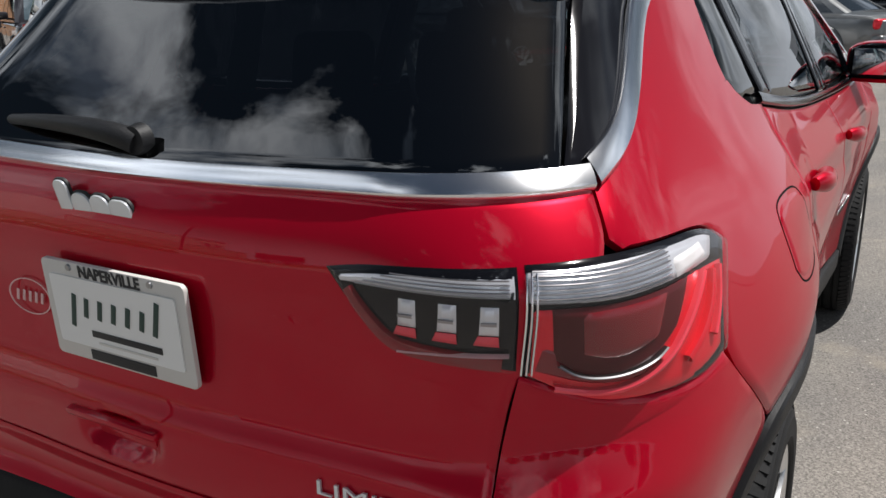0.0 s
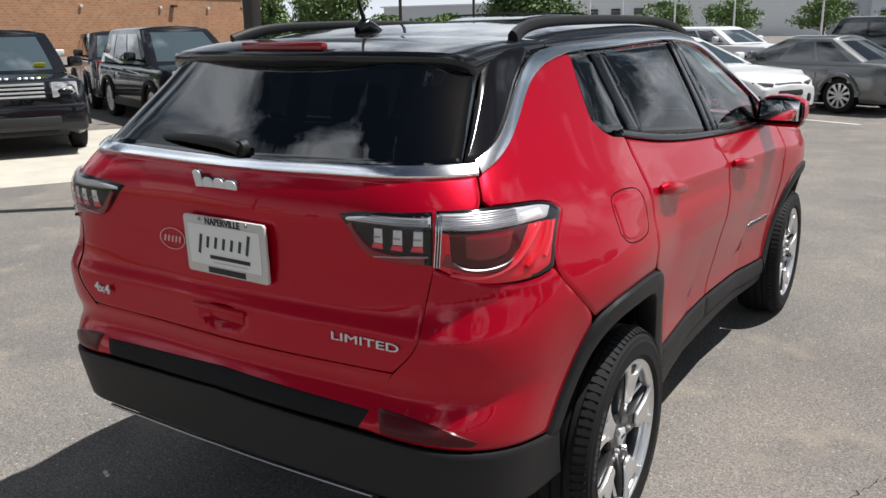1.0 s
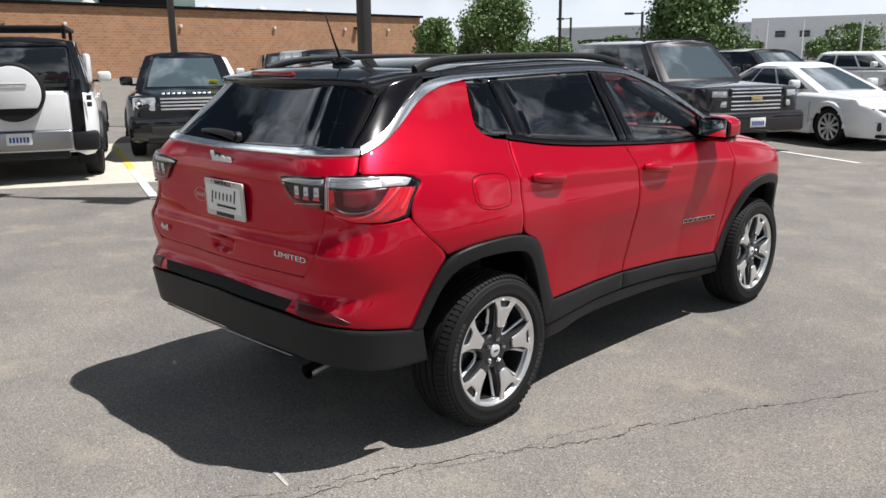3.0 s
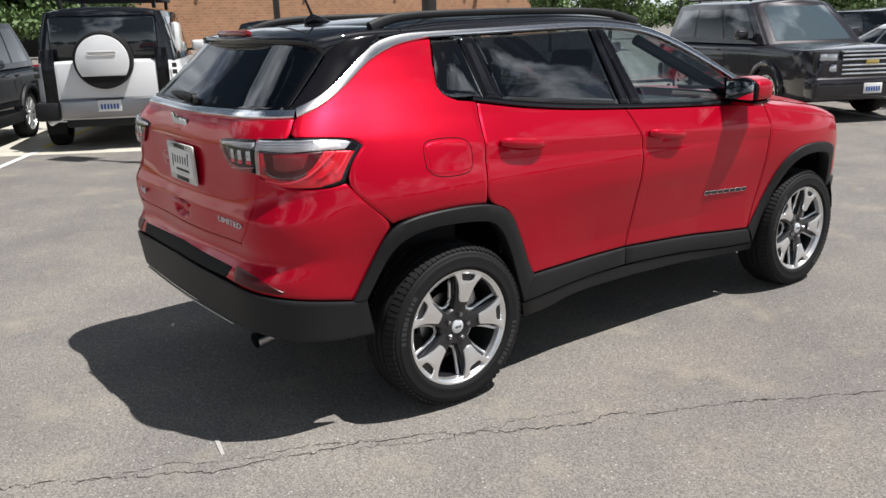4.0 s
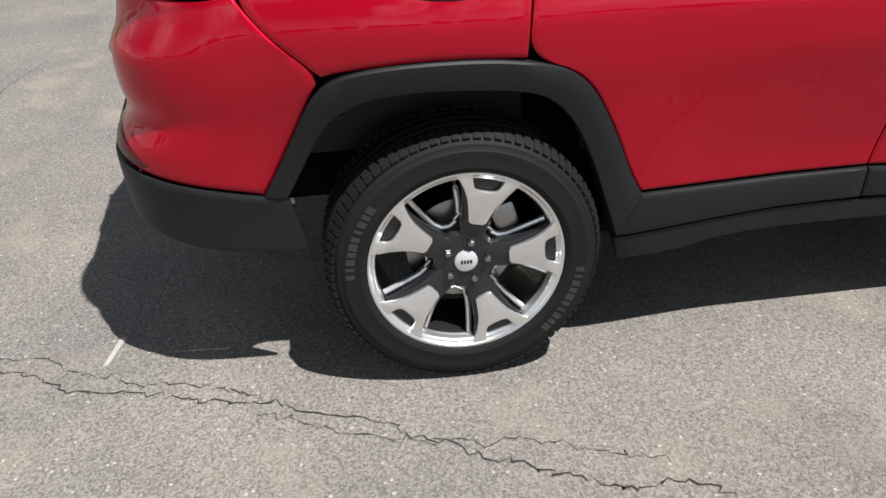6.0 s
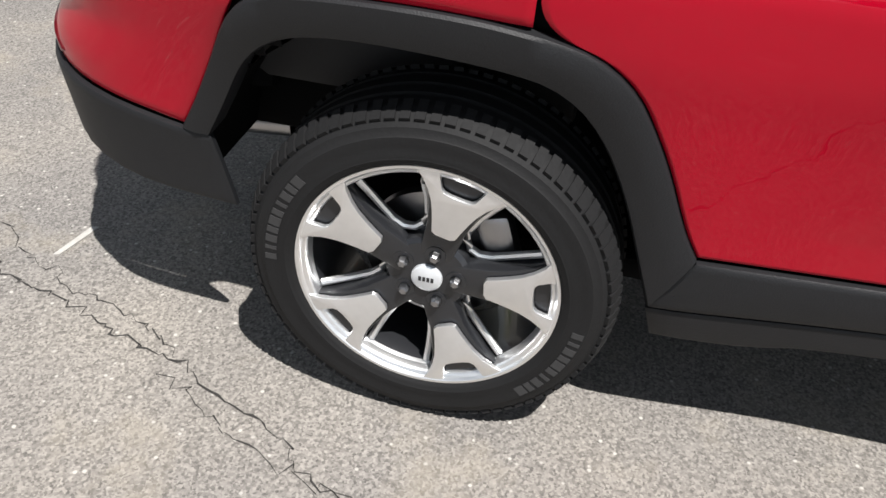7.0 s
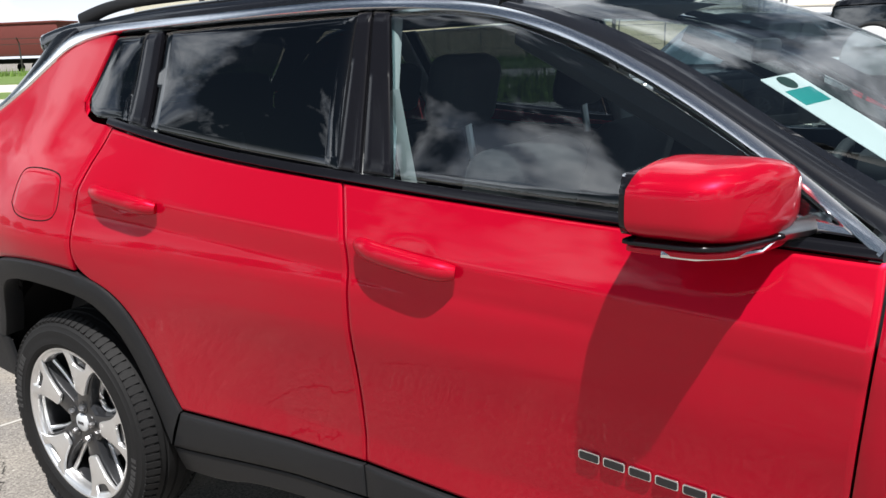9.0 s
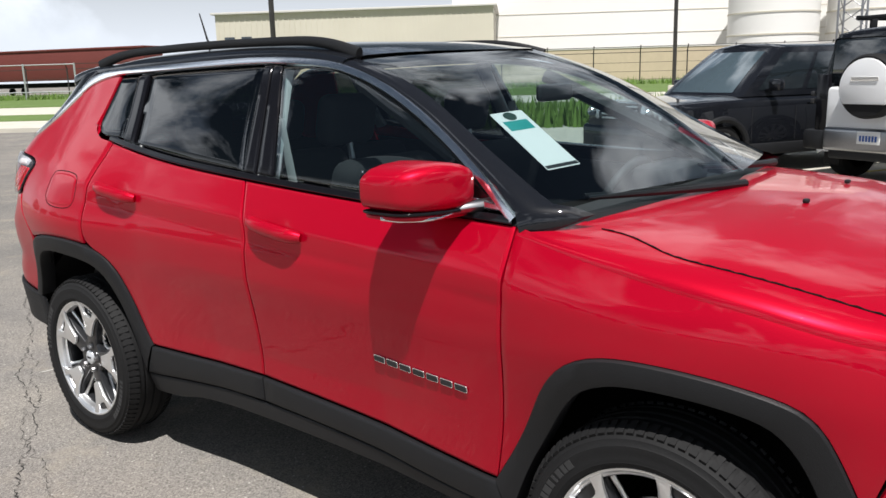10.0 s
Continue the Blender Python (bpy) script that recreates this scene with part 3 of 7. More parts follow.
foot_a, foot_b = skin(0.925, 1.138) + np.array([0.004, 0, 0]), np.array([0.735, 1.085, 1.180])
foot = foot_a + (foot_b - foot_a) * np.linspace(0, 1, 8)[:, None] + np.array([0.006, 0.012, 0.004]) * np.sin(np.linspace(0, np.pi, 8))[:, None]
pillar = np.concatenate([whole[:, :8], (whole[-1:, :8] * 0.5 + foot[None] * 0.5) + np.array([0.004, 0, 0.006]), foot[None], foot[None] - np.array([0.01, 0, 0.03]) * ((1 - np.linspace(0, 1, 8)) ** 0.8)[None, :, None]])
both("windscreen_pillar", grid_bm(pillar, flip=True), BLACK_PAINT, suv, "gloss black windscreen pillar")
windscreen = both("windscreen", grid_bm(whole[:, 7:] + np.array([0, 0, -0.002]), flip=True), CLEAR_GLASS, suv, "large clear windscreen", weld=True)

x_s = np.linspace(0.0, 1.0, 24)
front_edge = arched(skin(np.array([-1.50]), CHROME_Z(np.array([-1.50])) + 0.012), np.array([[0, -1.60, float(CROWN(-1.60))]]), 24, 3.0)[0][::-1]
tip = np.stack([front_edge[:, 0] * (0.985 - 0.03 * x_s), -1.87 + 0.30 * front_edge[:, 0] ** 2 + 0.06 * x_s**8, 1.588 - 0.015 * x_s**2 - 0.05 * x_s**8], -1)
rows = [front_edge + (tip - front_edge) * k + np.array([0, 0, 0.012 * np.sin(k * np.pi)]) for k in (0.01, 0.25, 0.5, 0.75, 0.92, 1.0)]
rows += [tip + np.array([0, d_, e_]) for d_, e_ in ((-0.006, -0.008), (-0.006, -0.022), (0.002, -0.036), (0.016, -0.046), (0.035, -0.049), (0.12, -0.045), (0.22, -0.03))]
spoiler = both("spoiler", grid_bm(np.array(rows), flip=True), BLACK_PAINT, suv, "gloss black roof spoiler", weld=True)

# bonnet and wings
SHOULDER = curve([(0.90, 1.132), (1.2, 1.075), (1.6, 1.02), (1.9, 0.97), (2.9, 0.95)])
ridge = curve([(1.05, 1.178), (1.45, 1.165), (1.8, 1.10), (2.05, 1.03), (2.14, 0.985)])
nb = 30
sb = np.r_[np.linspace(0.92, 2.15, nb)]
side_pts = skin(sb, SHOULDER(sb))
ym = np.linspace(1.10, 2.12, nb)
side_pts2 = side_pts.copy()
mid_pts = np.stack([0 * ym, ym, ridge(ym)], -1)
sheet = arched(side_pts2, mid_pts, 34, 2.3)
both("bonnet", grid_bm(sheet[2:, 10:], flip=True), RED, suv, "glossy red bonnet", weld=True)
seam = line([(0.73, 1.10), (0.735, 1.17), (0.765, 1.24), (0.795, 1.31), (0.80, 1.40), (0.782, 1.58), (0.745, 1.76), (0.69, 1.92)], 60)
flat_sheet = sheet[:, 2:].reshape(-1, 3)
seam3 = []
for q_ in seam:
    d_ = ((flat_sheet[:, :2] - q_) ** 2).sum(1)
    near = d_.argsort()[:6]
    wt = 1 / (d_[near] + 1e-5)
    seam3.append((q_[0], q_[1], float((flat_sheet[near, 2] * wt).sum() / wt.sum()) + 0.001))
both("bonnet_gap", tube_bm(seam3, 0.0026, 8), DARK, suv)
wing_top = grid_bm(sheet[:, :11], flip=True)
wing = panel(SEAM_F, [(1.86, 0.60), (1.90, 0.75), (2.0, 0.86), (2.15, SHOULDER(2.15))], ARCH_F, [(s, float(SHOULDER(s))) for s in np.linspace(0.91, 2.15, 14)], 36, 16, free="t", bm=wing_top)
both("front_wing", wing, RED, suv)

# nose: bumper, grille, headlamps
nose = panel([(1.86, 0.60), (1.93, 0.78), (2.02, 0.86)], [(2.9, 0.60), (2.9, 0.80)], [(1.86, 0.60), (2.3, 0.60), (2.9, 0.60)], [(2.02, 0.86), (2.4, 0.83), (2.9, 0.80)], 22, 10, free="r")
both("front_bumper", nose, RED, suv, weld=True)
nose = panel([(1.92, 0.42), (1.88, 0.50), (1.86, 0.597)], [(2.9, 0.30), (2.9, 0.597)], [(1.92, 0.42), (2.3, 0.33), (2.9, 0.30)], [(1.86, 0.597), (2.9, 0.597)], 22, 10, free="r", off=0.01)
both("lower_front_bumper", nose, CLADDING, suv, "matt black plastic lower front bumper", weld=True)
nose = panel([(2.06, 0.865), (2.16, 0.955)], [(2.45, 0.83), (2.45, 0.94)], [(2.06, 0.865), (2.45, 0.832)], [(2.16, 0.955), (2.45, 0.945)], 12, 8, off=0.002)
both("headlamp", nose, TRIM, suv, "dark headlamp")
nose = panel([(2.46, 0.835), (2.46, 0.945)], [(2.9, 0.805), (2.9, 0.94)], [(2.46, 0.832), (2.9, 0.805)], [(2.46, 0.945), (2.9, 0.94)], 12, 8, off=-0.01, free="r")
grille = both("grille", nose, TRIM, suv, "black grille with seven slots", weld=True)
for i in range(-3, 4):
    bm = box_bm((0.085, 0.02, 0.09), pose(i * 0.115, 2.185 - abs(i) * 0.008, 0.885, 0, 0, -i * 3), 0.012)
    part("slot", bm, CHROME, grille, "chrome slot frame")

# plastic wheel-arch and sill cladding
n_a = 44
for out, inn in ((ARCH_R, ARCH_R_IN), (ARCH_F, ARCH_F_IN)):
    a, b = line(out, n_a), line(inn, n_a)
    cols = [(0.0, -0.012), (0.0, 0.006), (0.06, 0.011), (0.5, 0.016), (0.94, 0.013), (1.0, 0.006), (1.0, -0.05)]
    C = np.stack([a + (b - a) * k for k, _ in cols], 1)
    D = np.broadcast_to(np.array([d for _, d in cols]), C.shape[:2])
    pts = skin(C[..., 0], C[..., 1]) + skin_normal(C[..., 0], C[..., 1]) * D[..., None]
    both("wheel_arch_trim", grid_bm(pts, flip=True), CLADDING, suv, "matt black plastic wheel arch trim")
low_door = [(-0.905, 0.368), (-0.5, 0.398), (-0.185, 0.405), (0.28, 0.385), (0.6, 0.35), (0.895, 0.335)]
mid = panel([(-0.905, 0.368), (-0.845, 0.492)], [(-0.185, 0.405), (-0.185, 0.497)], low_door[:3], SILL[:3], 16, 8, off=0.010, bulge=0.006)
for door, bm in zip(rear_doors, (mid, mirrored(mid))):
    part("door_cladding", bm, CLADDING, door, "matt black plastic cladding")
mid = panel([(-0.185, 0.405), (-0.185, 0.497)], [(0.895, 0.335), (0.845, 0.427)], low_door[2:], SILL[2:], 18, 8, off=0.010, bulge=0.006)
for door, bm in zip(front_doors, (mid, mirrored(mid))):
    part("door_cladding", bm, CLADDING, door, "matt black plastic cladding")
mid = panel([(-0.885, 0.285), (-0.91, 0.364)], [(0.92, 0.285), (0.91, 0.33)], [(-0.885, 0.285), (-0.70, 0.288), (-0.60, 0.325), (0.0, 0.33), (0.6, 0.30), (0.92, 0.285)], [(-0.91, 0.364), (-0.5, 0.394), (-0.185, 0.401), (0.28, 0.381), (0.6, 0.347), (0.91, 0.331)], 36, 8, off=0.004, thick=0.05, gap=0.0035)
both("sill_cladding", mid, CLADDING, suv, "matt black plastic sill cladding")

# inner shell behind the gaps, added dark to block light; floor, wheel housings
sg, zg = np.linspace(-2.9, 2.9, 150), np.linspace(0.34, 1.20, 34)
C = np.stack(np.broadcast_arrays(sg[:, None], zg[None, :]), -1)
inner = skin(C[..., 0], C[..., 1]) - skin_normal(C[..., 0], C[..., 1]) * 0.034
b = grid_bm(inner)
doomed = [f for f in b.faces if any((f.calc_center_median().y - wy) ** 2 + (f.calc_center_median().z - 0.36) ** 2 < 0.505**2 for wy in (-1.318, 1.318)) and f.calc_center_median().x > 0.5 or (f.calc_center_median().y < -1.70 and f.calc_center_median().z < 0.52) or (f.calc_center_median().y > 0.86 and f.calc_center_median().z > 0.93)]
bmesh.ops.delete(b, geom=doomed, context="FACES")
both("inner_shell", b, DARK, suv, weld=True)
part("underbody", box_bm((1.30, 3.3, 0.06), pose(0, 0.08, 0.30), 0.02), DARK, suv)
# unseen box, added to block sunlight leaking down through the tail
part("bumper_core", box_bm((1.20, 0.40, 0.25), pose(0, -1.92, 0.66), 0.03), DARK, suv)
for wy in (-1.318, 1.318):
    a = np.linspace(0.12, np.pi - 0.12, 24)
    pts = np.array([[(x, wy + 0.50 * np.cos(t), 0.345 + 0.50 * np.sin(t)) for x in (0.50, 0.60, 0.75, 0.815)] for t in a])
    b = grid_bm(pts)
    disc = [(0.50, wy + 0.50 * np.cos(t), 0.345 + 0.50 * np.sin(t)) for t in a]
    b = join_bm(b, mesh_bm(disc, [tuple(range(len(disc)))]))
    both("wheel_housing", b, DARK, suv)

# ---- the SUV's lamps, badges and fittings ----
def rounded(w, h, r, n=5):
    out = []
    for cx, cy, a0 in ((w / 2 - r, h / 2 - r, 0), (-w / 2 + r, h / 2 - r, 90), (-w / 2 + r, -h / 2 + r, 180), (w / 2 - r, -h / 2 + r, 270)):
        out += [(cx + r * math.cos(radians(a0 + 90 * k / n)), cy + r * math.sin(radians(a0 + 90 * k / n))) for k in range(n + 1)]
    return out


for side in (1, -1):
    flip = (lambda bm: bm) if side > 0 else mirrored
    def on(name, left, right, bottom, top, off, mat, parent, label="", nu=12, nv=8, thick=0.004):
        return part(name, flip(panel(left, right, bottom, top, nu, nv, off=off, gap=0.0, thick=thick)), mat, parent, label)

    lamp = part("tail_lamp", flip(panel([(-2.197, 1.088), (-2.193, 1.226)], [(-1.875, 1.052), (-1.85, 1.12), (-1.80, 1.182)], [(-2.197, 1.088), (-2.08, 1.046), (-1.95, 1.036), (-1.875, 1.052)], [(-2.193, 1.226), (-2.05, 1.227), (-1.86, 1.214), (-1.80, 1.182)], 18, 10, off=0.004, gap=0.001)), TRIM, suv, "tail lamp with clear band and red reflector")
    on("reflector", [(-2.190, 1.088), (-2.188, 1.178)], [(-1.888, 1.062), (-1.866, 1.115), (-1.832, 1.165)], [(-2.190, 1.088), (-2.12, 1.052), (-2.05, 1.043), (-1.95, 1.042), (-1.888, 1.062)], [(-2.188, 1.178), (-2.05, 1.172), (-1.94, 1.174), (-1.840, 1.165)], 0.006, LAMP_RED, lamp, "bright red reflector", 18, 9)
    on("reflector_floor", [(-2.185, 1.094), (-2.175, 1.130)], [(-2.02, 1.072), (-2.00, 1.098)], [(-2.185, 1.094), (-2.10, 1.066), (-2.02, 1.072)], [(-2.175, 1.130), (-2.10, 1.10), (-2.00, 1.098)], 0.008, LAMP_DEEP, lamp, "deep red reflector floor")
    on("clear_band", [(-2.190, 1.184), (-2.190, 1.216)], [(-1.872, 1.172), (-1.850, 1.196)], [(-2.190, 1.184), (-2.09, 1.176), (-2.0, 1.176), (-1.872, 1.172)], [(-2.190, 1.216), (-2.05, 1.218), (-1.89, 1.208), (-1.850, 1.196)], 0.007, SILVER, lamp, "clear ribbed indicator band", 16, 5)
    on("bright_plate", [(-1.972, 1.176), (-1.978, 1.199)], [(-1.885, 1.180), (-1.900, 1.200)], [(-1.972, 1.176), (-1.885, 1.180)], [(-1.978, 1.199), (-1.900, 1.200)], 0.010, WHITE_CARD, lamp, "bright white plate", 6, 4)
    for k in range(8):
        z0 = 1.180 + k * 0.0046
        part("rib", flip(strip([(-2.185, z0 + 0.004), (-2.09, z0), (-2.0, z0), (-1.985, z0)], 0.0018, 0.009, 24, 0.002, crown=0.001)), CHROME if k % 2 else STEEL, lamp)
    on("lamp_bowl", [(-2.160, 1.110), (-2.164, 1.176)], [(-1.985, 1.120), (-1.948, 1.171)], [(-2.160, 1.110), (-2.13, 1.083), (-2.08, 1.077), (-2.03, 1.085), (-1.985, 1.120)], [(-2.164, 1.176), (-2.05, 1.171), (-1.948, 1.171)], 0.010, LAMP_DARK, lamp, "dark lamp bowl", 14, 9)
    on("lamp_window", [(-2.125, 1.115), (-2.128, 1.168)], [(-2.02, 1.115), (-2.0, 1.166)], [(-2.125, 1.115), (-2.08, 1.100), (-2.02, 1.115)], [(-2.128, 1.168), (-2.0, 1.166)], 0.013, LAMP_DEEP, lamp, "dark red lamp window", 8, 6)
    part("bright_edge", flip(strip([(-2.155, 1.105), (-2.13, 1.086), (-2.08, 1.080), (-2.03, 1.088), (-2.01, 1.100)], 0.004, 0.012, 24, 0.003)), STEEL, lamp)
    for pts_, wd_ in (([(-1.912, 1.166), (-1.935, 1.145), (-1.970, 1.112), (-2.000, 1.086), (-2.048, 1.066), (-2.10, 1.061), (-2.16, 1.074)], 0.009), ([(-1.885, 1.160), (-1.905, 1.125), (-1.935, 1.095), (-1.97, 1.073)], 0.012), ([(-1.862, 1.160), (-1.885, 1.118), (-1.91, 1.086)], 0.008)):
        part("light_guide", flip(strip(pts_, wd_, 0.010, 40, 0.004)), LAMP_PINK if wd_ < 0.01 else LAMP_RED, lamp, "glossy red light guide")
    for k in (-2.192, -2.186, -2.180):
        part("rib", flip(strip([(k - 0.006, 1.092), (k, 1.214)], 0.0024, 0.011, 12, 0.003, crown=0.001)), CHROME, lamp)
    part("lens", flip(panel([(-2.194, 1.090), (-2.190, 1.222)], [(-1.885, 1.060), (-1.858, 1.12), (-1.812, 1.18)], [(-2.194, 1.090), (-2.08, 1.050), (-1.95, 1.042), (-1.885, 1.060)], [(-2.190, 1.222), (-2.05, 1.223), (-1.865, 1.210), (-1.812, 1.18)], 18, 10, off=0.015, gap=0.0, thick=0.012)), LENS, lamp, "clear lamp lens")

    lamp = part("tailgate_lamp", flip(panel([(-2.405, 1.15), (-2.45, 1.203)], [(-2.203, 1.090), (-2.200, 1.225)], [(-2.405, 1.15), (-2.36, 1.108), (-2.203, 1.088)], [(-2.45, 1.203), (-2.38, 1.217), (-2.200, 1.226)], 16, 10, off=0.004, gap=0.001)), TRIM, tailgate, "slim inner tail lamp with three clear windows")
    part("light_guide", flip(strip([(-2.412, 1.182), (-2.395, 1.158), (-2.362, 1.120), (-2.335, 1.110), (-2.22, 1.104)], (0.012, 0.02, 0.020), 0.007, 30, 0.003)), LAMP_DEEP, lamp, "deep red light guide")
    part("bright_edge", flip(strip([(-2.345, 1.108), (-2.30, 1.113), (-2.212, 1.118)], 0.003, 0.009, 20, 0.003)), PINK_INK, lamp)
    on("clear_band", [(-2.425, 1.188), (-2.43, 1.196)], [(-2.206, 1.188), (-2.206, 1.213)], [(-2.425, 1.188), (-2.3, 1.187), (-2.206, 1.188)], [(-2.43, 1.196), (-2.36, 1.208), (-2.206, 1.213)], 0.007, SILVER, lamp, "clear ribbed indicator band", 12, 4)
    for k in range(5):
        part("rib", flip(strip([(-2.40 + k * 0.012, 1.190 + k * 0.0044), (-2.212, 1.190 + k * 0.0044)], 0.0016, 0.009, 10, 0.002, crown=0.001)), STEEL, lamp)
    for k in range(3):
        s0 = -2.346 + k * 0.049
        on("clear_window", [(s0, 1.143), (s0 + 0.002, 1.179)], [(s0 + 0.023, 1.143), (s0 + 0.023, 1.179)], [(s0, 1.143), (s0 + 0.023, 1.143)], [(s0 + 0.002, 1.179), (s0 + 0.023, 1.179)], 0.009, SILVER, lamp, "clear reversing light window", 4, 4)
        part("window_rib", flip(strip([(s0 + 0.003, 1.160), (s0 + 0.021, 1.160)], 0.004, 0.011, 6, 0.002, crown=0.001)), STEEL, lamp)
        on("red_window", [(s0 - 0.006, 1.129), (s0 - 0.001, 1.142)], [(s0 + 0.024, 1.128), (s0 + 0.023, 1.142)], [(s0 - 0.006, 1.129), (s0 + 0.024, 1.128)], [(s0 - 0.001, 1.142), (s0 + 0.023, 1.142)], 0.010, LAMP_PINK, lamp, "red light window", 4, 3)
    part("lens", flip(panel([(-2.398, 1.153), (-2.435, 1.2)], [(-2.207, 1.094), (-2.205, 1.22)], [(-2.398, 1.153), (-2.355, 1.113), (-2.207, 1.094)], [(-2.435, 1.2), (-2.37, 1.213), (-2.205, 1.221)], 14, 8, off=0.015, gap=0.0, thick=0.012)), LENS, lamp, "clear lamp lens")

    # fuel flap
    if side > 0:
        loop = [(-1.518, 1.07), (-1.522, 1.15), (-1.49, 1.178), (-1.29, 1.172), (-1.238, 1.145), (-1.242, 1.06), (-1.285, 1.026), (-1.47, 1.030), (-1.518, 1.07)]
        part("fuel_flap_gap", strip(loop, 0.0034, 0.0004, 90, 0.001, crown=0.0004), DARK, quarters[0])
        part("fuel_flap", panel([(-1.505, 1.06), (-1.510, 1.15)], [(-1.252, 1.055), (-1.248, 1.145)], [(-1.505, 1.06), (-1.46, 1.035), (-1.29, 1.032), (-1.252, 1.055)], [(-1.510, 1.15), (-1.48, 1.172), (-1.29, 1.167), (-1.248, 1.145)], 14, 12, off=0.0018, gap=0.0, thick=0.003), RED, quarters[0], "red painted fuel flap")

    # door handles: a bowed bar on two feet
    for door, s0, z0, slope in ((rear_doors, -0.945, 1.112, -0.03), (front_doors, 0.015, 1.062, -0.03)):
        pts, rad = [], []
        for k in np.linspace(-1, 1, 17):
            o = on_skin(s0 + 0.128 * k, z0 + slope * k * 0.5, 0.007 + 0.022 * (1 - abs(k) ** 4)).translation
            pts.append((side * o.x, o.y, o.z))
            rad.append(0.0195 * (1 - 0.38 * abs(k) ** 7))
        part("handle", tube_bm(pts, rad, 14, flat=1.2), RED, door[0 if side > 0 else 1], "red painted door handle")

    # mirror: shell over a dark joint, lower shell with chrome lens, foot, corner trim
    def shell(z_top, z_bot, grow, cut=-0.72):
        b = bmesh.new()
        bmesh.ops.create_uvsphere(b, u_segments=36, v_segments=20, radius=1.0)
        for v_ in b.verts:
            x, y, z = v_.co
            q = (abs(x) ** 4.6 + abs(y) ** 4.6 + abs(z) ** 4.6) ** (-1 / 4.6)
            x, y, z = x * q, y * q, z * q
            taper = 1 - 0.15 * max(0.0, x) - 0.05 * max(0.0, -x)
            y2 = y * 0.108 * taper if y > 0 else max(y, cut) * 0.108
            v_.co = (0.918 + x * (0.116 + grow), 0.640 + y2 * (1 + grow * 8) + 0.035 * (0.3 - x), (z_top + z_bot) / 2 + z * (z_top - z_bot) / 2 * taper + (0.012 * (1 - x * x) if z > 0 and z_top > 1.2 else 0))
        return b
    door_ = front_doors[0 if side > 0 else 1]
    mirror = part("door_mirror", flip(shell(1.300, 1.180, 0.0, -0.56)), RED, door_, "red door mirror with black base and chrome strip", sharp=60)
    part("mirror_housing", flip(shell(1.297, 1.183, -0.003)), TRIM, mirror, "gloss black housing")
    part("mirror_joint", flip(shell(1.192, 1.176, -0.010)), TRIM, mirror, "gloss black joint")
    part("mirror_base", flip(shell(1.182, 1.162, -0.018)), RED, mirror, "red lower shell")
    part("mirror_strip", flip(tube_bm([(1.012, 0.61, 1.170), (1.0, 0.66, 1.168), (0.965, 0.71, 1.168), (0.93, 0.740, 1.170), (0.87, 0.752, 1.180), (0.83, 0.765, 1.192)], [0.007, 0.008, 0.007, 0.004, 0.003, 0.003], 8)), CHROME, mirror, "chrome strip")
    part("mirror_glass", flip(box_bm((0.18, 0.006, 0.095), pose(0.920, 0.5540, 1.243, 0, 0, -6), 0.002)), MIRROR, mirror, "mirror glass")
    part("mirror_rim", flip(box_bm((0.196, 0.012, 0.100), pose(0.918, 0.562, 1.242, 0, 0, -6), 0.016, seg=3)), TRIM, mirror, "gloss black rim")
    part("mirror_foot", flip(tube_bm([(0.775, 0.80, 1.196), (0.815, 0.78, 1.190), (0.88, 0.73, 1.184), (0.93, 0.69, 1.180)], [0.018, 0.022, 0.020, 0.014], 10, flat=0.75)), STEEL, mirror, "polished mirror foot")
    part("corner_trim", flip(panel([(0.74, 1.186), (0.755, 1.212)], [(0.875, 1.178), (0.855, 1.195)], [(0.74, 1.186), (0.875, 1.178)], [(0.755, 1.212), (0.855, 1.195)], 6, 5, off=0.004)), CHROME, door_, "bright corner trim")
    part("corner_glass_bar", flip(strip([(0.62, 1.20), (0.66, 1.30)], 0.012, 0.002, 12)), TRIM, door_)

    # roof rail: bar, two feet as one bent bar, pale strip beneath
    rail = [(0.566, -1.50, 1.610), (0.554, -1.44, 1.632), (0.546, -1.36, 1.650), (0.541, -1.2, 1.662), (0.543, -0.7, 1.669), (0.545, -0.2, 1.664), (0.551, -0.06, 1.651), (0.560, 0.04, 1.629), (0.568, 0.12, 1.602)]
    pts = line(rail, 40)
    part("roof_rail", tube_bm([(side * p[0], p[1], p[2]) for p in pts], [0.0095 + 0.006 * abs(k) ** 6 for k in np.linspace(-1, 1, 40)], 12, flat=1.7), CLADDING, suv, "black roof rail")

    # word on the front door: a plain bar of its size
    m = on_skin(0.583, 0.690, 0.002)
    if side < 0:
        m = Matrix.Translation((-m.translation.x, m.translation.y, m.translation.z)) @ pose(0, 0, 0, 0, 0, 180) @ m.to_3x3().to_4x4()
    for k in range(7):
        at_ = m @ pose((k - 3) * 0.053, -(k - 3) * 0.053 * 0.055, 0, 0, 0, -3.1)
        badge = part("badge", prism_bm(rounded(0.046, 0.0225, 0.005), 0.004, at_, 0.001), CHROME, front_doors[0 if side > 0 else 1], "chrome-edged dark badge chip")
        part("badge_slot", prism_bm(rounded(0.041, 0.0175, 0.004), 0.0025, at_ @ pose(0, 0, 0.0026)), INK, badge)

# tailgate: plate, badges, handle strip, wiper, stop lamp
FACE = Matrix(((1, 0, 0, 0), (0, 0, -1, 0), (0, 1, 0, 0), (0, 0, 0, 1)))
pm = Matrix.Translation((0.024, -2.142, 1.070)) @ pose(0, 0, 0, 2, 0, 0) @ FACE @ pose(0, 0, 0, 0, 0, -0.3)


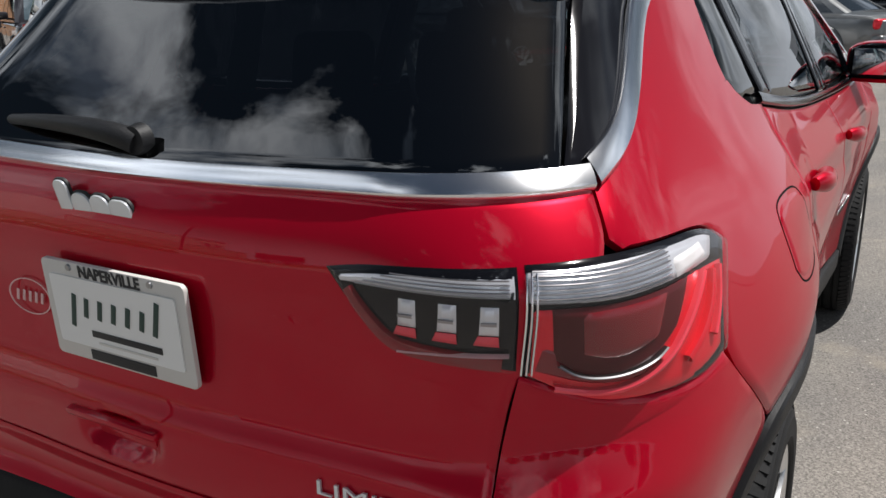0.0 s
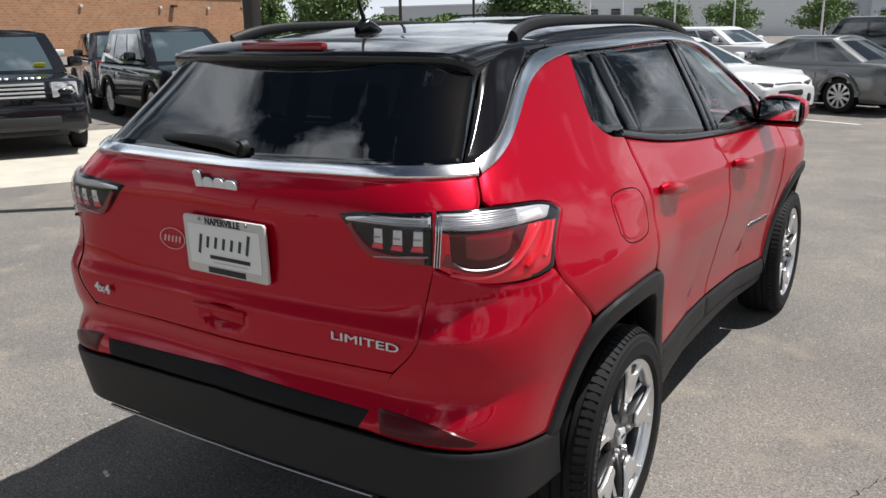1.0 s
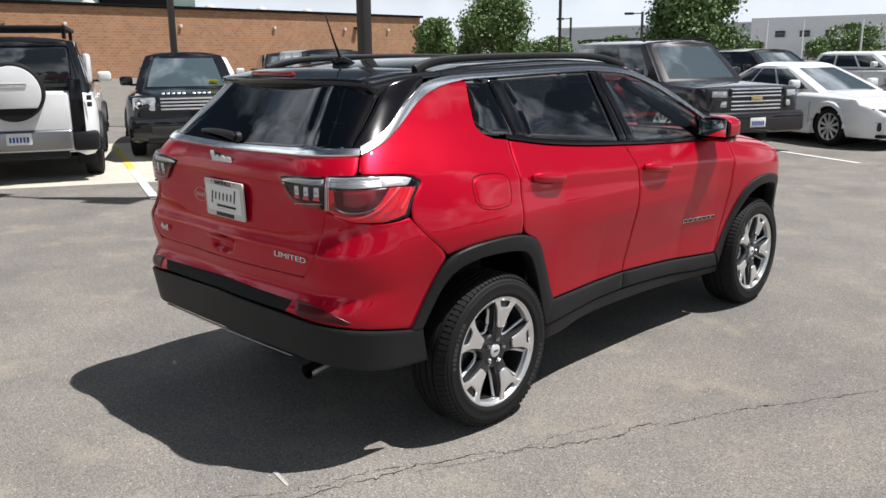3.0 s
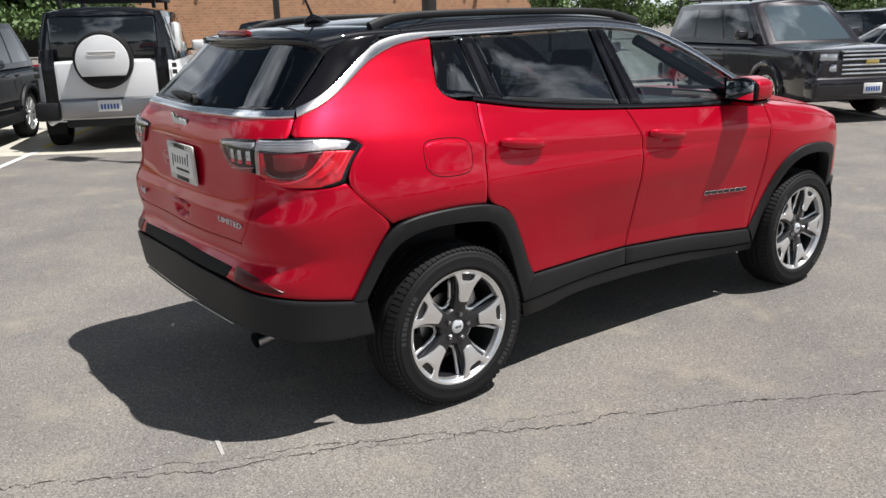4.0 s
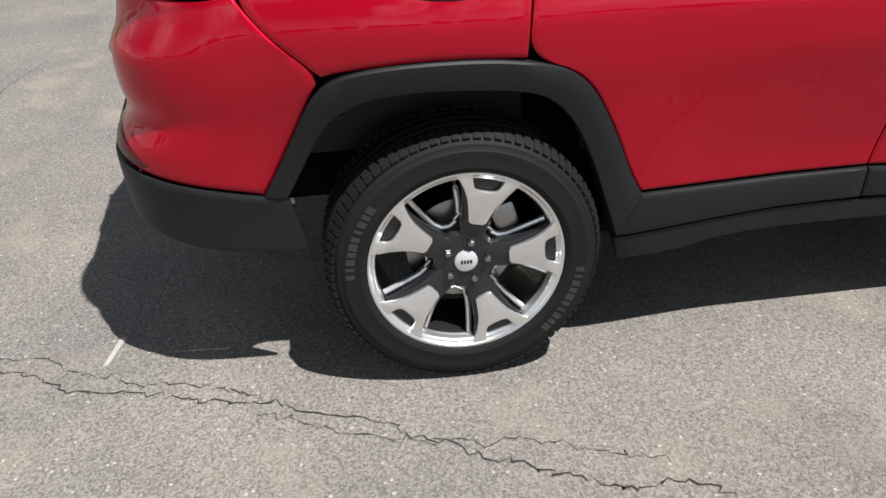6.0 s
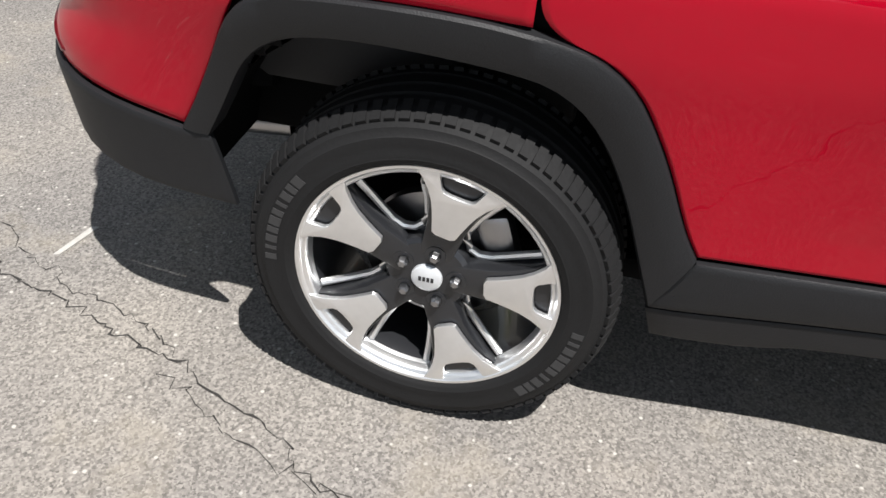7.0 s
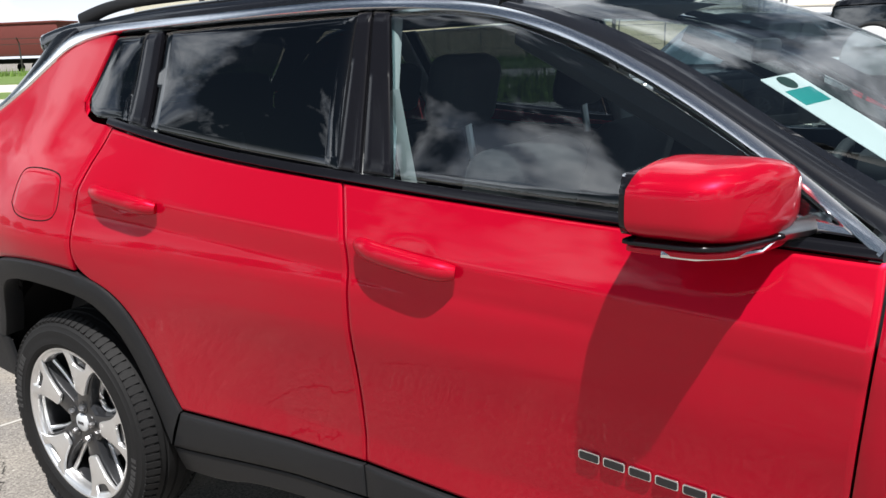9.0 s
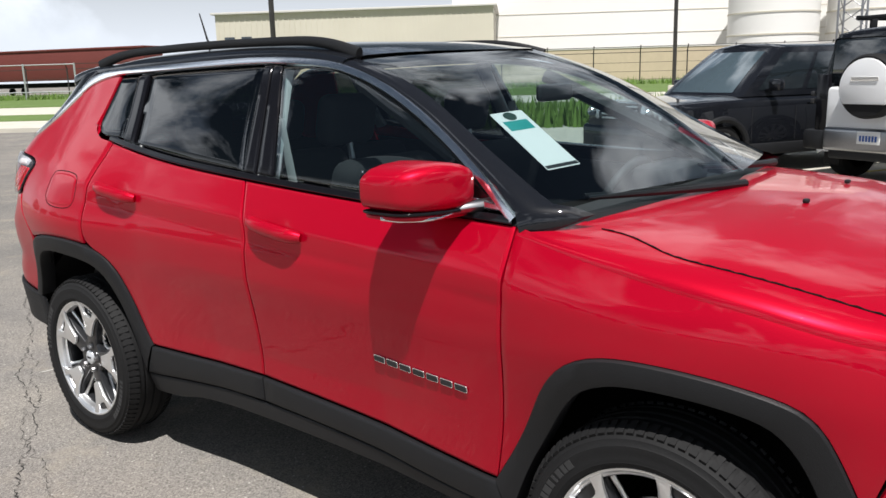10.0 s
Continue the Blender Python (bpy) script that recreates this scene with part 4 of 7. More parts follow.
plate = part("plate_frame", prism_bm(rounded(0.314, 0.166, 0.010), 0.008, pm, 0.002), PALE, tailgate, "pale dealer plate frame")
part("plate_card", prism_bm(rounded(0.276, 0.116, 0.004), 0.0025, pm @ pose(0, 0.002, 0.0085)), WHITE_CARD, plate, "white card in the plate frame")
part("town_name", text_bm("NAPERVILLE", 0.0265, 0.0006, pm @ pose(0, 0.0705, 0.0092), 0.0006, 0.95), INK, plate, "black lettering")
part("name_bar", box_bm((0.145, 0.017, 0.0014), pm @ pose(0.0, -0.0700, 0.0092), 0.0005), INK, plate, "black name bar")
for x, w in ((-0.078, 0.004), (0.078, 0.004)):
    part("screw", lathe_bm([(0, 0.006), (0.003, 0.005), (0.004, 0.0)], 12, m=pm @ pose(x * 1.15, 0.0745, 0.008, 0, -90, 0)), STEEL, plate)
for k in range(7):
    tall = 0.058 if k in (0, 6) else 0.034
    part("script_bar", box_bm((0.010, tall, 0.001), pm @ pose(-0.092 + k * 0.031, 0.012 + (0.008 if k == 6 else -0.008 if k == 0 else 0), 0.0118, 0, 0, -14), 0.0004), GREEN_INK, plate, "dark green script bar")
part("text_bar", box_bm((0.155, 0.011, 0.001), pm @ pose(0.02, -0.030, 0.0118), 0.0004), INK, plate)
part("text_bar", box_bm((0.13, 0.004, 0.001), pm @ pose(0.02, -0.045, 0.0118), 0.0003), PALE, plate)

# maker's mark as plain chips on a dark backing
mk = Matrix.Translation((-0.02, -2.116, 1.243)) @ pose(0, 0, 0, 12, 0, 0) @ FACE
for dark in (1, 0):
    g, mat_, dz = (0.0045, INK, 0.0) if dark else (0.0, SILVER, 0.004)
    shapes = [rounded(0.030 + g, 0.066 + g, 0.012), rounded(0.042 + g, 0.046 + g, 0.018), rounded(0.042 + g, 0.046 + g, 0.018), rounded(0.046 + g, 0.060 + g, 0.016)]
    for k, (sh, x, y) in enumerate(zip(shapes, (-0.068, -0.030, 0.012, 0.056), (0.002, -0.006, -0.006, -0.016))):
        part("maker_mark" if not dark else "mark_backing", prism_bm(sh, 0.005, mk @ pose(x, y, dz), 0.0015), mat_, tailgate, "silver maker's mark chip" if not dark else "")
part("trim_word", text_bm("LIMITED", 0.031, 0.002, on_skin(-2.38, 0.885, 0.004), 0.0, 1.9), SILVER, tailgate, "silver raised lettering")
m = on_skin(-2.36, 0.872, 0.006)
mm = Matrix.Translation((-m.translation.x, m.translation.y, m.translation.z)) @ pose(0, 0, 0, 0, 0, -11) @ FACE
part("drive_mark", text_bm("4x4", 0.042, 0.002, mm, 0.0006, 1.35), SILVER, tailgate, "silver raised lettering")
st = Matrix.Translation((-0.215, -2.127, 1.064)) @ FACE
ring = lathe_bm([(0.0, 0.052), (0.001, 0.052), (0.001, 0.049), (0.0, 0.049)], 40, m=st @ Matrix.Diagonal((1, 0.62, 1, 1)) @ pose(0, 0, 0, 0, -90, 0))
sticker = part("dealer_sticker", ring, PINK_INK, tailgate, "pale oval dealer sticker")
for k in range(5):
    part("script_bar", box_bm((0.006, 0.020, 0.001), st @ pose(-0.030 + k * 0.015, 0, 0.001, 0, 0, -14), 0.0003), PINK_INK, sticker)
part("handle_lip", box_bm((0.21, 0.022, 0.016), pose(-0.012, -2.158, 0.893, 8, 0, 0), 0.007), RED, tailgate, "red tailgate handle lip")
part("handle_pad", box_bm((0.15, 0.02, 0.03), pose(-0.012, -2.132, 0.866), 0.004), RED, tailgate)
wp = [(0.03, -2.070, 1.332), (0.0, -2.082, 1.345), (-0.08, -2.078, 1.352), (-0.2, -2.066, 1.352), (-0.31, -2.035, 1.345)]
arm = part("rear_wiper", tube_bm(line(wp, 20), [0.022 * (1 - 0.55 * k) for k in np.linspace(0, 1, 20)], 12, flat=0.85), CLADDING, tailgate, "black plastic rear wiper")
part("wiper_blade", tube_bm([(-0.02, -2.064, 1.332), (-0.15, -2.052, 1.338), (-0.33, -2.018, 1.336)], 0.006, 8), RUBBER, arm)
part("wiper_pivot", lathe_bm([(0, 0.0), (0.0, 0.026), (0.02, 0.022), (0.024, 0.0)], 20, m=Matrix.Translation((0.03, -2.058, 1.335)) @ pose(0, 0, 0, 0, 0, -90)), CLADDING, arm)
part("high_stop_lamp", box_bm((0.315, 0.030, 0.024), pose(0.005, -1.850, 1.6, -12), 0.008), LAMP_DEEP, spoiler, "dark red high stop lamp")

# roof aerial
fin = part("aerial_base", tube_bm([(0, -1.36, 1.628), (0, -1.42, 1.645), (0, -1.46, 1.655), (0, -1.50, 1.642)], [0.012, 0.022, 0.026, 0.012], 12), TRIM, suv, "black roof aerial")
part("aerial_mast", tube_bm([(0, -1.455, 1.66), (0.0, -1.49, 1.74), (0.0, -1.535, 1.86)], [0.008, 0.005, 0.003], 8), CLADDING, fin, "black aerial mast")

# tail pipe, step pad, reflectors
for x in (0.46,):
    part("tail_pipe", tube_bm([(x - 0.02, -1.75, 0.38), (x, -1.97, 0.372), (x + 0.01, -2.07, 0.362)], 0.034, 16, caps=False), STEEL, suv, "steel tail pipe")
for side in (1, -1):
    bm = panel([(-2.345, 0.658), (-2.352, 0.722)], [(-2.12, 0.640), (-2.10, 0.650)], [(-2.345, 0.658), (-2.12, 0.640)], [(-2.352, 0.722), (-2.26, 0.716), (-2.17, 0.690), (-2.10, 0.650)], 12, 6, off=0.003)
    part("bumper_reflector", bm if side > 0 else mirrored(bm), LAMP_DARK, bumper, "dark red bumper reflector")
bm = panel([(-2.9, 0.672), (-2.9, 0.728)], [(-2.40, 0.660), (-2.365, 0.712)], [(-2.9, 0.672), (-2.40, 0.660)], [(-2.9, 0.728), (-2.365, 0.712)], 24, 6, off=0.003, free="l")
both("step_pad", bm, RUBBER, bumper, "black ribbed step pad", weld=True)

both("bumper_edge", strip([(-2.9, 0.497), (-2.57, 0.492), (-2.36, 0.482)], 0.007, 0.014, 40, 0.004), STEEL, low_bumper, "thin bright lower edge", weld=True)

# cowl, wipers, washer jet, paper on the windscreen
cw = np.array([[(x, 1.10 + 0.16 * (1 - (x / 0.8) ** 2) * k - 0.10 * (x / 0.8) ** 2, 1.166 + 0.012 * (1 - (x / 0.8) ** 2) - 0.03 * k + 0.005 * np.sin(k * 9)) for k in np.linspace(-0.2, 1, 7)] for x in np.linspace(-0.70, 0.70, 25)])
cowl = part("cowl", grid_bm(cw), CLADDING, suv, "black plastic cowl below the windscreen")
for pts in ([(0.02, 1.21, 1.180), (0.20, 1.17, 1.188), (0.40, 1.11, 1.196), (0.62, 1.0, 1.200)], [(-0.55, 1.12, 1.185), (-0.35, 1.14, 1.20), (-0.12, 1.13, 1.215), (0.06, 1.09, 1.23)]):
    w = part("windscreen_wiper", tube_bm(line(pts, 16), [0.014 - 0.007 * k for k in np.linspace(0, 1, 16)], 8), CLADDING, suv, "black windscreen wiper")
    part("wiper_blade", tube_bm(line([(p[0], p[1] - 0.012, p[2] + 0.006) for p in pts[1:]], 12), 0.006, 6), RUBBER, w)
for x in (0.20, -0.25):
    part("washer_jet", box_bm((0.022, 0.016, 0.012), pose(x, 1.44, 1.168), 0.004), CLADDING, suv)

# ---- cabin ----
def seat(x, y, wide, back):
    s_ = part("seat", box_bm((wide, 0.50, 0.16), pose(x, y + 0.16, 0.62, 6, 0, 0), 0.06, seg=4), CLOTH, suv, "black cloth seat")
    part("seat_back", box_bm((wide * 0.94, 0.14, back), pose(x, y - 0.16, 0.68 + back / 2, -16, 0, 0), 0.06, seg=4), CLOTH, s_)
    part("head_rest", box_bm((0.26, 0.10, 0.19), pose(x, y - 0.295, 0.74 + back + 0.06, -12, 0, 0), 0.045, seg=4), CLOTH, s_)
    part("head_rest_posts", tube_bm([(x, y - 0.27, 0.62 + back), (x, y - 0.29, 0.74 + back)], 0.012, 8), STEEL, s_)


seat(0.37, 0.14, 0.52, 0.58)
seat(-0.37, 0.14, 0.52, 0.58)
for x in (0.42, -0.42, 0.0):
    seat(x, -0.68, 0.44, 0.54)
part("cabin_floor", box_bm((1.5, 1.66, 0.04), pose(0, 0.0, 0.46), 0.01), INTERIOR, suv)
part("boot_floor", box_bm((1.2, 0.9, 0.30), pose(0, -1.55, 0.72), 0.02), INTERIOR, suv)
dash = part("dashboard", box_bm((1.36, 0.42, 0.28), pose(0, 0.92, 0.985, 4, 0, 0), 0.09, seg=4), INTERIOR, suv, "dark dashboard")
part("instrument_hood", box_bm((0.34, 0.18, 0.10), pose(-0.37, 0.80, 1.14), 0.04), INTERIOR, dash)
a = np.linspace(0, 2 * np.pi, 33)
wheel_pts = [(-0.37 + 0.185 * math.cos(t), 0.60 + 0.185 * math.sin(t) * 0.40, 1.02 + 0.185 * math.sin(t) * 0.92) for t in a]
sw = part("steering_wheel", tube_bm(wheel_pts, 0.016, 10, caps=False), INTERIOR, suv, "black steering wheel")
part("wheel_boss", box_bm((0.16, 0.05, 0.10), pose(-0.37, 0.62, 1.02, -24, 0, 0), 0.02), INTERIOR, sw)
part("wheel_spokes", box_bm((0.34, 0.02, 0.035), pose(-0.37, 0.61, 1.03, -24, 0, 0), 0.008), INTERIOR, sw)
part("room_mirror", box_bm((0.22, 0.03, 0.06), pose(0.0, 0.52, 1.46), 0.015), INTERIOR, suv)
part("console", box_bm((0.24, 1.0, 0.28), pose(0, 0.35, 0.62), 0.04), INTERIOR, suv)
lin = arched(skin(np.linspace(-1.45, 0.08, 20), CHROME_Z(np.linspace(-1.45, 0.08, 20)) - 0.01), np.stack([np.zeros(20), np.linspace(-1.55, 0.40, 20), CROWN(np.linspace(-1.55, 0.40, 20)) - 0.04], -1), 14, 2.8)
lin[..., 0] *= 0.97
both("roof_lining", grid_bm(lin), LINING, suv, "pale grey roof lining", weld=True)
for side in (1, -1):
    for y0, y1, z0, z1, mt in ((-0.155, -0.225, 1.20, 1.56, LINING), (-1.02, -1.08, 1.27, 1.55, LINING)):
        p0, p1 = skin(y0, z0), skin(y1, z1)
        part("pillar_lining", tube_bm([(side * (p0[0] - 0.045), p0[1], p0[2]), (side * (p1[0] - 0.045), p1[1], p1[2])], [0.05, 0.04], 10, flat=0.5), mt, suv)
    p0, p1 = skin(0.80, 1.20), skin(0.10, 1.54)
    for q0, q1 in (((side * 0.70, 0.87, 1.16), (side * 0.565, 0.13, 1.515)),):
        part("pillar_lining", tube_bm([q0, q1], [0.035, 0.03], 8), INTERIOR, suv)
    part("belt", tube_bm([(side * 0.70, -0.14, 1.40), (side * 0.68, -0.10, 1.1), (side * 0.62, 0.0, 0.8)], 0.022, 6, flat=0.15), LINING, suv, "pale seat belt")
    part("door_lining", panel([(-1.0, 0.60), (-1.05, 1.25)], [(0.86, 0.60), (0.86, 1.13)], [(-1.0, 0.60), (0.86, 0.60)], [(-1.05, 1.25), (0.86, 1.13)], 12, 8, off=-0.06, thick=0.01) if side > 0 else mirrored(panel([(-1.0, 0.60), (-1.05, 1.25)], [(0.86, 0.60), (0.86, 1.13)], [(-1.0, 0.60), (0.86, 0.60)], [(-1.05, 1.25), (0.86, 1.13)], 12, 8, off=-0.06, thick=0.01)), INTERIOR, suv)

# price card behind the windscreen
up = Vector((-0.081, -0.254, 0.145)).normalized()
nrm = Vector((-0.108, 0.03, 0.013)).cross(up).normalized()
right = up.cross(nrm).normalized()
cm = Matrix.Translation(Vector((0.55, 0.787, 1.356)) - nrm * 0.012) @ Matrix((right, up, nrm)).transposed().to_4x4()
card = part("price_card", prism_bm(rounded(0.115, 0.30, 0.004), 0.001, cm), WHITE_CARD, suv, "white price card with teal heading")
part("card_heading", box_bm((0.085, 0.05, 0.0012), cm @ pose(0.0, 0.075, 0.0012), 0.0004), TEAL_INK, card)
part("card_mark", lathe_bm([(0, 0.022), (0.0012, 0.021), (0.0013, 0)], 24, m=cm @ pose(0, 0.125, 0.0008, 0, -90, 0)), GREEN_INK, card)
part("card_foot", box_bm((0.11, 0.014, 0.0012), cm @ pose(0, -0.138, 0.0016), 0.0004), INK, card)

# the left rear corner is pushed out to fit its outline in the camera's view
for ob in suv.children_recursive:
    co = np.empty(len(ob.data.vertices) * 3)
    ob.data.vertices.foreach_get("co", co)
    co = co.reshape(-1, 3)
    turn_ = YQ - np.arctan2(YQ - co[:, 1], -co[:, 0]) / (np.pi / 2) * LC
    left_push = np.interp(co[:, 2], [0.3, 0.6, 0.75, 0.95, 1.2, 1.35, 1.6], [0.0, 0.022, 0.036, 0.042, 0.030, 0.016, 0.006]) * np.cos(np.clip((turn_ + 2.20) / 0.50, -1, 1) * np.pi / 2) ** 2
    left_push = left_push * ((co[:, 0] < 0) & (co[:, 1] < YQ))
    if left_push.any():
        co += left_push[:, None] * np.array([-0.62, -0.78, 0.0])
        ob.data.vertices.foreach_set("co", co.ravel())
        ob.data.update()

# ---- wheels ----
def radial(angle):
    """A frame on a wheel's face: x away from the hub, y round it, z outwards along the axle."""
    c, s_ = math.cos(angle), math.sin(angle)
    return Matrix(((0, 0, 1, 0), (c, -s_, 0, 0), (s_, c, 0, 0), (0, 0, 0, 1)))


SPOKE_EDGE = [(0.112, 0.014), (0.117, 0.023), (0.140, 0.029), (0.160, 0.035), (0.182, 0.043), (0.204, 0.055), (0.224, 0.071), (0.240, 0.093), (0.245, 0.086), (0.2455, 0.043), (0.232, 0.039), (0.214, 0.032), (0.208, 0.025), (0.206, 0.012)]
SPOKE = [(r_, -w_) for r_, w_ in SPOKE_EDGE] + [(r_, w_) for r_, w_ in SPOKE_EDGE[::-1]]
ARM_EDGE = [(0.03, 0.032), (0.08, 0.034), (0.10, 0.036), (0.125, 0.037), (0.16, 0.044), (0.20, 0.057), (0.238, 0.080)]
ARM = [(r_, -w_) for r_, w_ in ARM_EDGE] + [(r_, w_) for r_, w_ in ARM_EDGE[::-1]]


def suv_wheel(parent, centre, turn, spin):
    hub = pose(*centre, 0, 0, turn)
    w = part("wheel", lathe_bm([(-0.100, 0.249), (-0.112, 0.266), (-0.117, 0.298), (-0.110, 0.330), (-0.098, 0.346), (-0.085, 0.354), (-0.046, 0.3585), (-0.044, 0.350), (-0.036, 0.350), (-0.034, 0.359), (-0.004, 0.3595), (-0.002, 0.351), (0.006, 0.351), (0.008, 0.3595), (0.034, 0.359), (0.036, 0.350), (0.044, 0.350), (0.046, 0.3585), (0.085, 0.354), (0.098, 0.346), (0.108, 0.333), (0.111, 0.331), (0.114, 0.317), (0.1165, 0.315), (0.1175, 0.300), (0.1155, 0.284), (0.1168, 0.281), (0.1155, 0.276), (0.1165, 0.273), (0.113, 0.266), (0.112, 0.262), (0.104, 0.256), (0.100, 0.249)], 96, m=hub), RUBBER, parent, "black road tyre on a polished five-spoke alloy wheel")
    b = None
    for k in range(84):
        t = 2 * math.pi * k / 84
        for sx in (1, -1):
            b = box_bm((0.042, 0.017, 0.010), hub @ pose(0, 0, 0, math.degrees(t), 0, 0) @ pose(sx * 0.086, 0, 0.3495, 0, sx * 24, 0), 0, b)
    tagged(part("tread", b, RUBBER, w, smooth=False), kind="stuff")
    for arc0 in (-0.42, math.pi - 0.55):
        for k in range(10):
            t = arc0 + k * 0.072 + spin
            part("sidewall_bar", box_bm((0.0016, (0.020, 0.013, 0.016, 0.008, 0.013)[k % 5], 0.022), hub @ pose(0, 0, 0, math.degrees(t), 0, 0) @ pose(0.1172, 0, 0.300, 0, 2, 0)), LETTER, w)
    rim = part("rim", lathe_bm([(-0.10, 0.250), (-0.085, 0.236), (0.05, 0.228), (0.078, 0.236), (0.088, 0.240), (0.101, 0.244), (0.107, 0.2505), (0.107, 0.256), (0.100, 0.2575)], 80, m=hub), ALLOY, w, "polished alloy rim")
    part("rim_face", lathe_bm([(0.080, 0.2345), (0.092, 0.2355), (0.097, 0.2375), (0.099, 0.240), (0.1025, 0.246)], 80, m=hub), ALLOY, rim, "polished rim face")
    part("barrel", lathe_bm([(0.07, 0.2335), (0.045, 0.226), (-0.095, 0.230)], 60, m=hub), DARK_ALLOY, rim)
    for k in range(5):
        f = hub @ radial(spin + k * 2 * math.pi / 5)
        lean = pose(0, 0, 0, 0, -3.0, 0)
        part("spoke_back", prism_bm(ARM, 0.036, f @ pose(0, 0, 0.043) @ lean, 0.006), DARK_ALLOY, rim, "dark grey spoke")
        part("spoke", prism_bm(SPOKE, 0.010, f @ pose(0, 0, 0.0825) @ lean, 0.0025), ALLOY, rim, "polished spoke face")
        f2 = hub @ radial(spin + (k + 0.5) * 2 * math.pi / 5)
        part("window_lip", tube_bm([f2 @ Vector(q_) for q_ in ((0.222, -0.062, 0.070), (0.19, -0.056, 0.060), (0.155, -0.048, 0.052), (0.120, -0.036, 0.048), (0.100, -0.021, 0.047), (0.093, 0.0, 0.047), (0.100, 0.021, 0.047), (0.120, 0.036, 0.048), (0.155, 0.048, 0.052), (0.19, 0.056, 0.060), (0.222, 0.062, 0.070))], 0.0080, 8), ALLOY, rim, "polished window lip")
        part("notch_lip", box_bm((0.012, 0.070, 0.03), f @ pose(0.236, 0, 0.068, 0, 30, 0), 0.004), ALLOY, rim, "polished notch flank")
        nut = part("wheel_nut", lathe_bm([(0.0, 0.011), (0.016, 0.0105), (0.020, 0.007), (0.021, 0.0)], 6, m=f @ pose(0.056, 0, 0.078, 0, -90, 0)), STEEL, rim, "steel wheel nut", )
        part("nut_well", lathe_bm([(0.0, 0.021), (0.010, 0.020), (0.010, 0.012)], 16, m=f @ pose(0.056, 0, 0.074, 0, -90, 0)), DARK_ALLOY, nut)
    part("hub", lathe_bm([(0.02, 0.085), (0.072, 0.084), (0.080, 0.076), (0.083, 0.032), (0.083, 0.0)], 40, m=hub), DARK_ALLOY, rim)
    part("centre_cap", lathe_bm([(0.08, 0.031), (0.088, 0.030), (0.091, 0.026), (0.092, 0.0)], 32, m=hub), SILVER, rim, "silver centre cap")
    for k in (-0.012, -0.004, 0.004, 0.012):
        part("cap_mark", box_bm((0.001, 0.0055, 0.010), hub @ pose(0.0922, k, 0), 0), INK, rim)
    disc = part("brake_disc", lathe_bm([(-0.01, 0.05), (0.012, 0.05), (0.012, 0.145), (0.002, 0.145), (-0.01, 0.145)], 48, m=hub), STEEL, w, "steel brake disc")
    part("brake_caliper", box_bm((0.05, 0.07, 0.14), hub @ pose(0, 0, 0, 18, 0, 0) @ pose(0.012, 0.135 if turn == 0 else -0.135, 0.02), 0.015), STEEL, disc)


LETTER = material("sidewall_lettering", (0.030, 0.030, 0.031), 0.7)
for x, turn in ((0.788, 0), (-0.788, 180)):
    for y, spin in ((-1.314, 1.335), (1.318, 1.18)):
        suv_wheel(suv, (x, y, 0.358), turn, spin)

# ---- parked cars ----
CAR_GLASS = material("dark_car_glass", (0.012, 0.016, 0.019), 0.05, coat=1.0)
PALE_GLASS = material("pale_car_glass", (0.06, 0.085, 0.10), 0.05, coat=1.0)
WHITE_PAINT = material("white_paint", (0.78, 0.79, 0.80), 0.35, coat=1.0, spec=0.1)
GREY_PAINT = material("grey_metal_paint", (0.17, 0.175, 0.175), 0.35, 0.6, 1.0)
CHARCOAL = material("charcoal_paint", (0.022, 0.020, 0.024), 0.35, 0.2, 1.0, spec=0.1)
YELLOW_CARD = material("yellow_card", (0.75, 0.72, 0.02), 0.6)
BLUE_INK = material("blue_print", (0.03, 0.10, 0.35), 0.6)
AMBER = material("clear_lamp", (0.55, 0.57, 0.60), 0.1, 0.4, 1.0)


def simple_wheel(parent, centre, side, radius, alloy, spokes=10):
    hub = pose(*centre, 0, 0, 0 if side > 0 else 180)
    k = radius / 0.36
    w = part("wheel", lathe_bm([(-0.10 * k, 0.235 * k), (-0.115 * k, 0.29 * k), (-0.10 * k, 0.345 * k), (-0.06 * k, 0.36 * k), (0.06 * k, 0.36 * k), (0.10 * k, 0.345 * k), (0.115 * k, 0.29 * k), (0.10 * k, 0.248 * k), (0.085 * k, 0.245 * k)], 40, m=hub), RUBBER, parent, "black tyre on an alloy wheel")
    part("barrel", lathe_bm([(0.085 * k, 0.246 * k), (0.03 * k, 0.23 * k), (0.02 * k, 0.0)], 32, m=hub), DARK, w)
    part("rim", lathe_bm([(0.07 * k, 0.225 * k), (0.10 * k, 0.238 * k), (0.10 * k, 0.25 * k), (0.09 * k, 0.252 * k)], 40, m=hub), alloy, w)
    for i in range(spokes):
        f = hub @ radial(i * 2 * math.pi / spokes + 0.3)
        part("spoke", prism_bm([(0.03 * k, -0.018 * k), (0.235 * k, -0.030 * k), (0.235 * k, 0.030 * k), (0.03 * k, 0.018 * k)], 0.02 * k, f @ pose(0, 0, 0.075 * k), 0.004), alloy, w)
    part("centre_cap", lathe_bm([(0.07 * k, 0.05 * k), (0.102 * k, 0.045 * k), (0.104 * k, 0.0)], 20, m=hub), alloy, w)


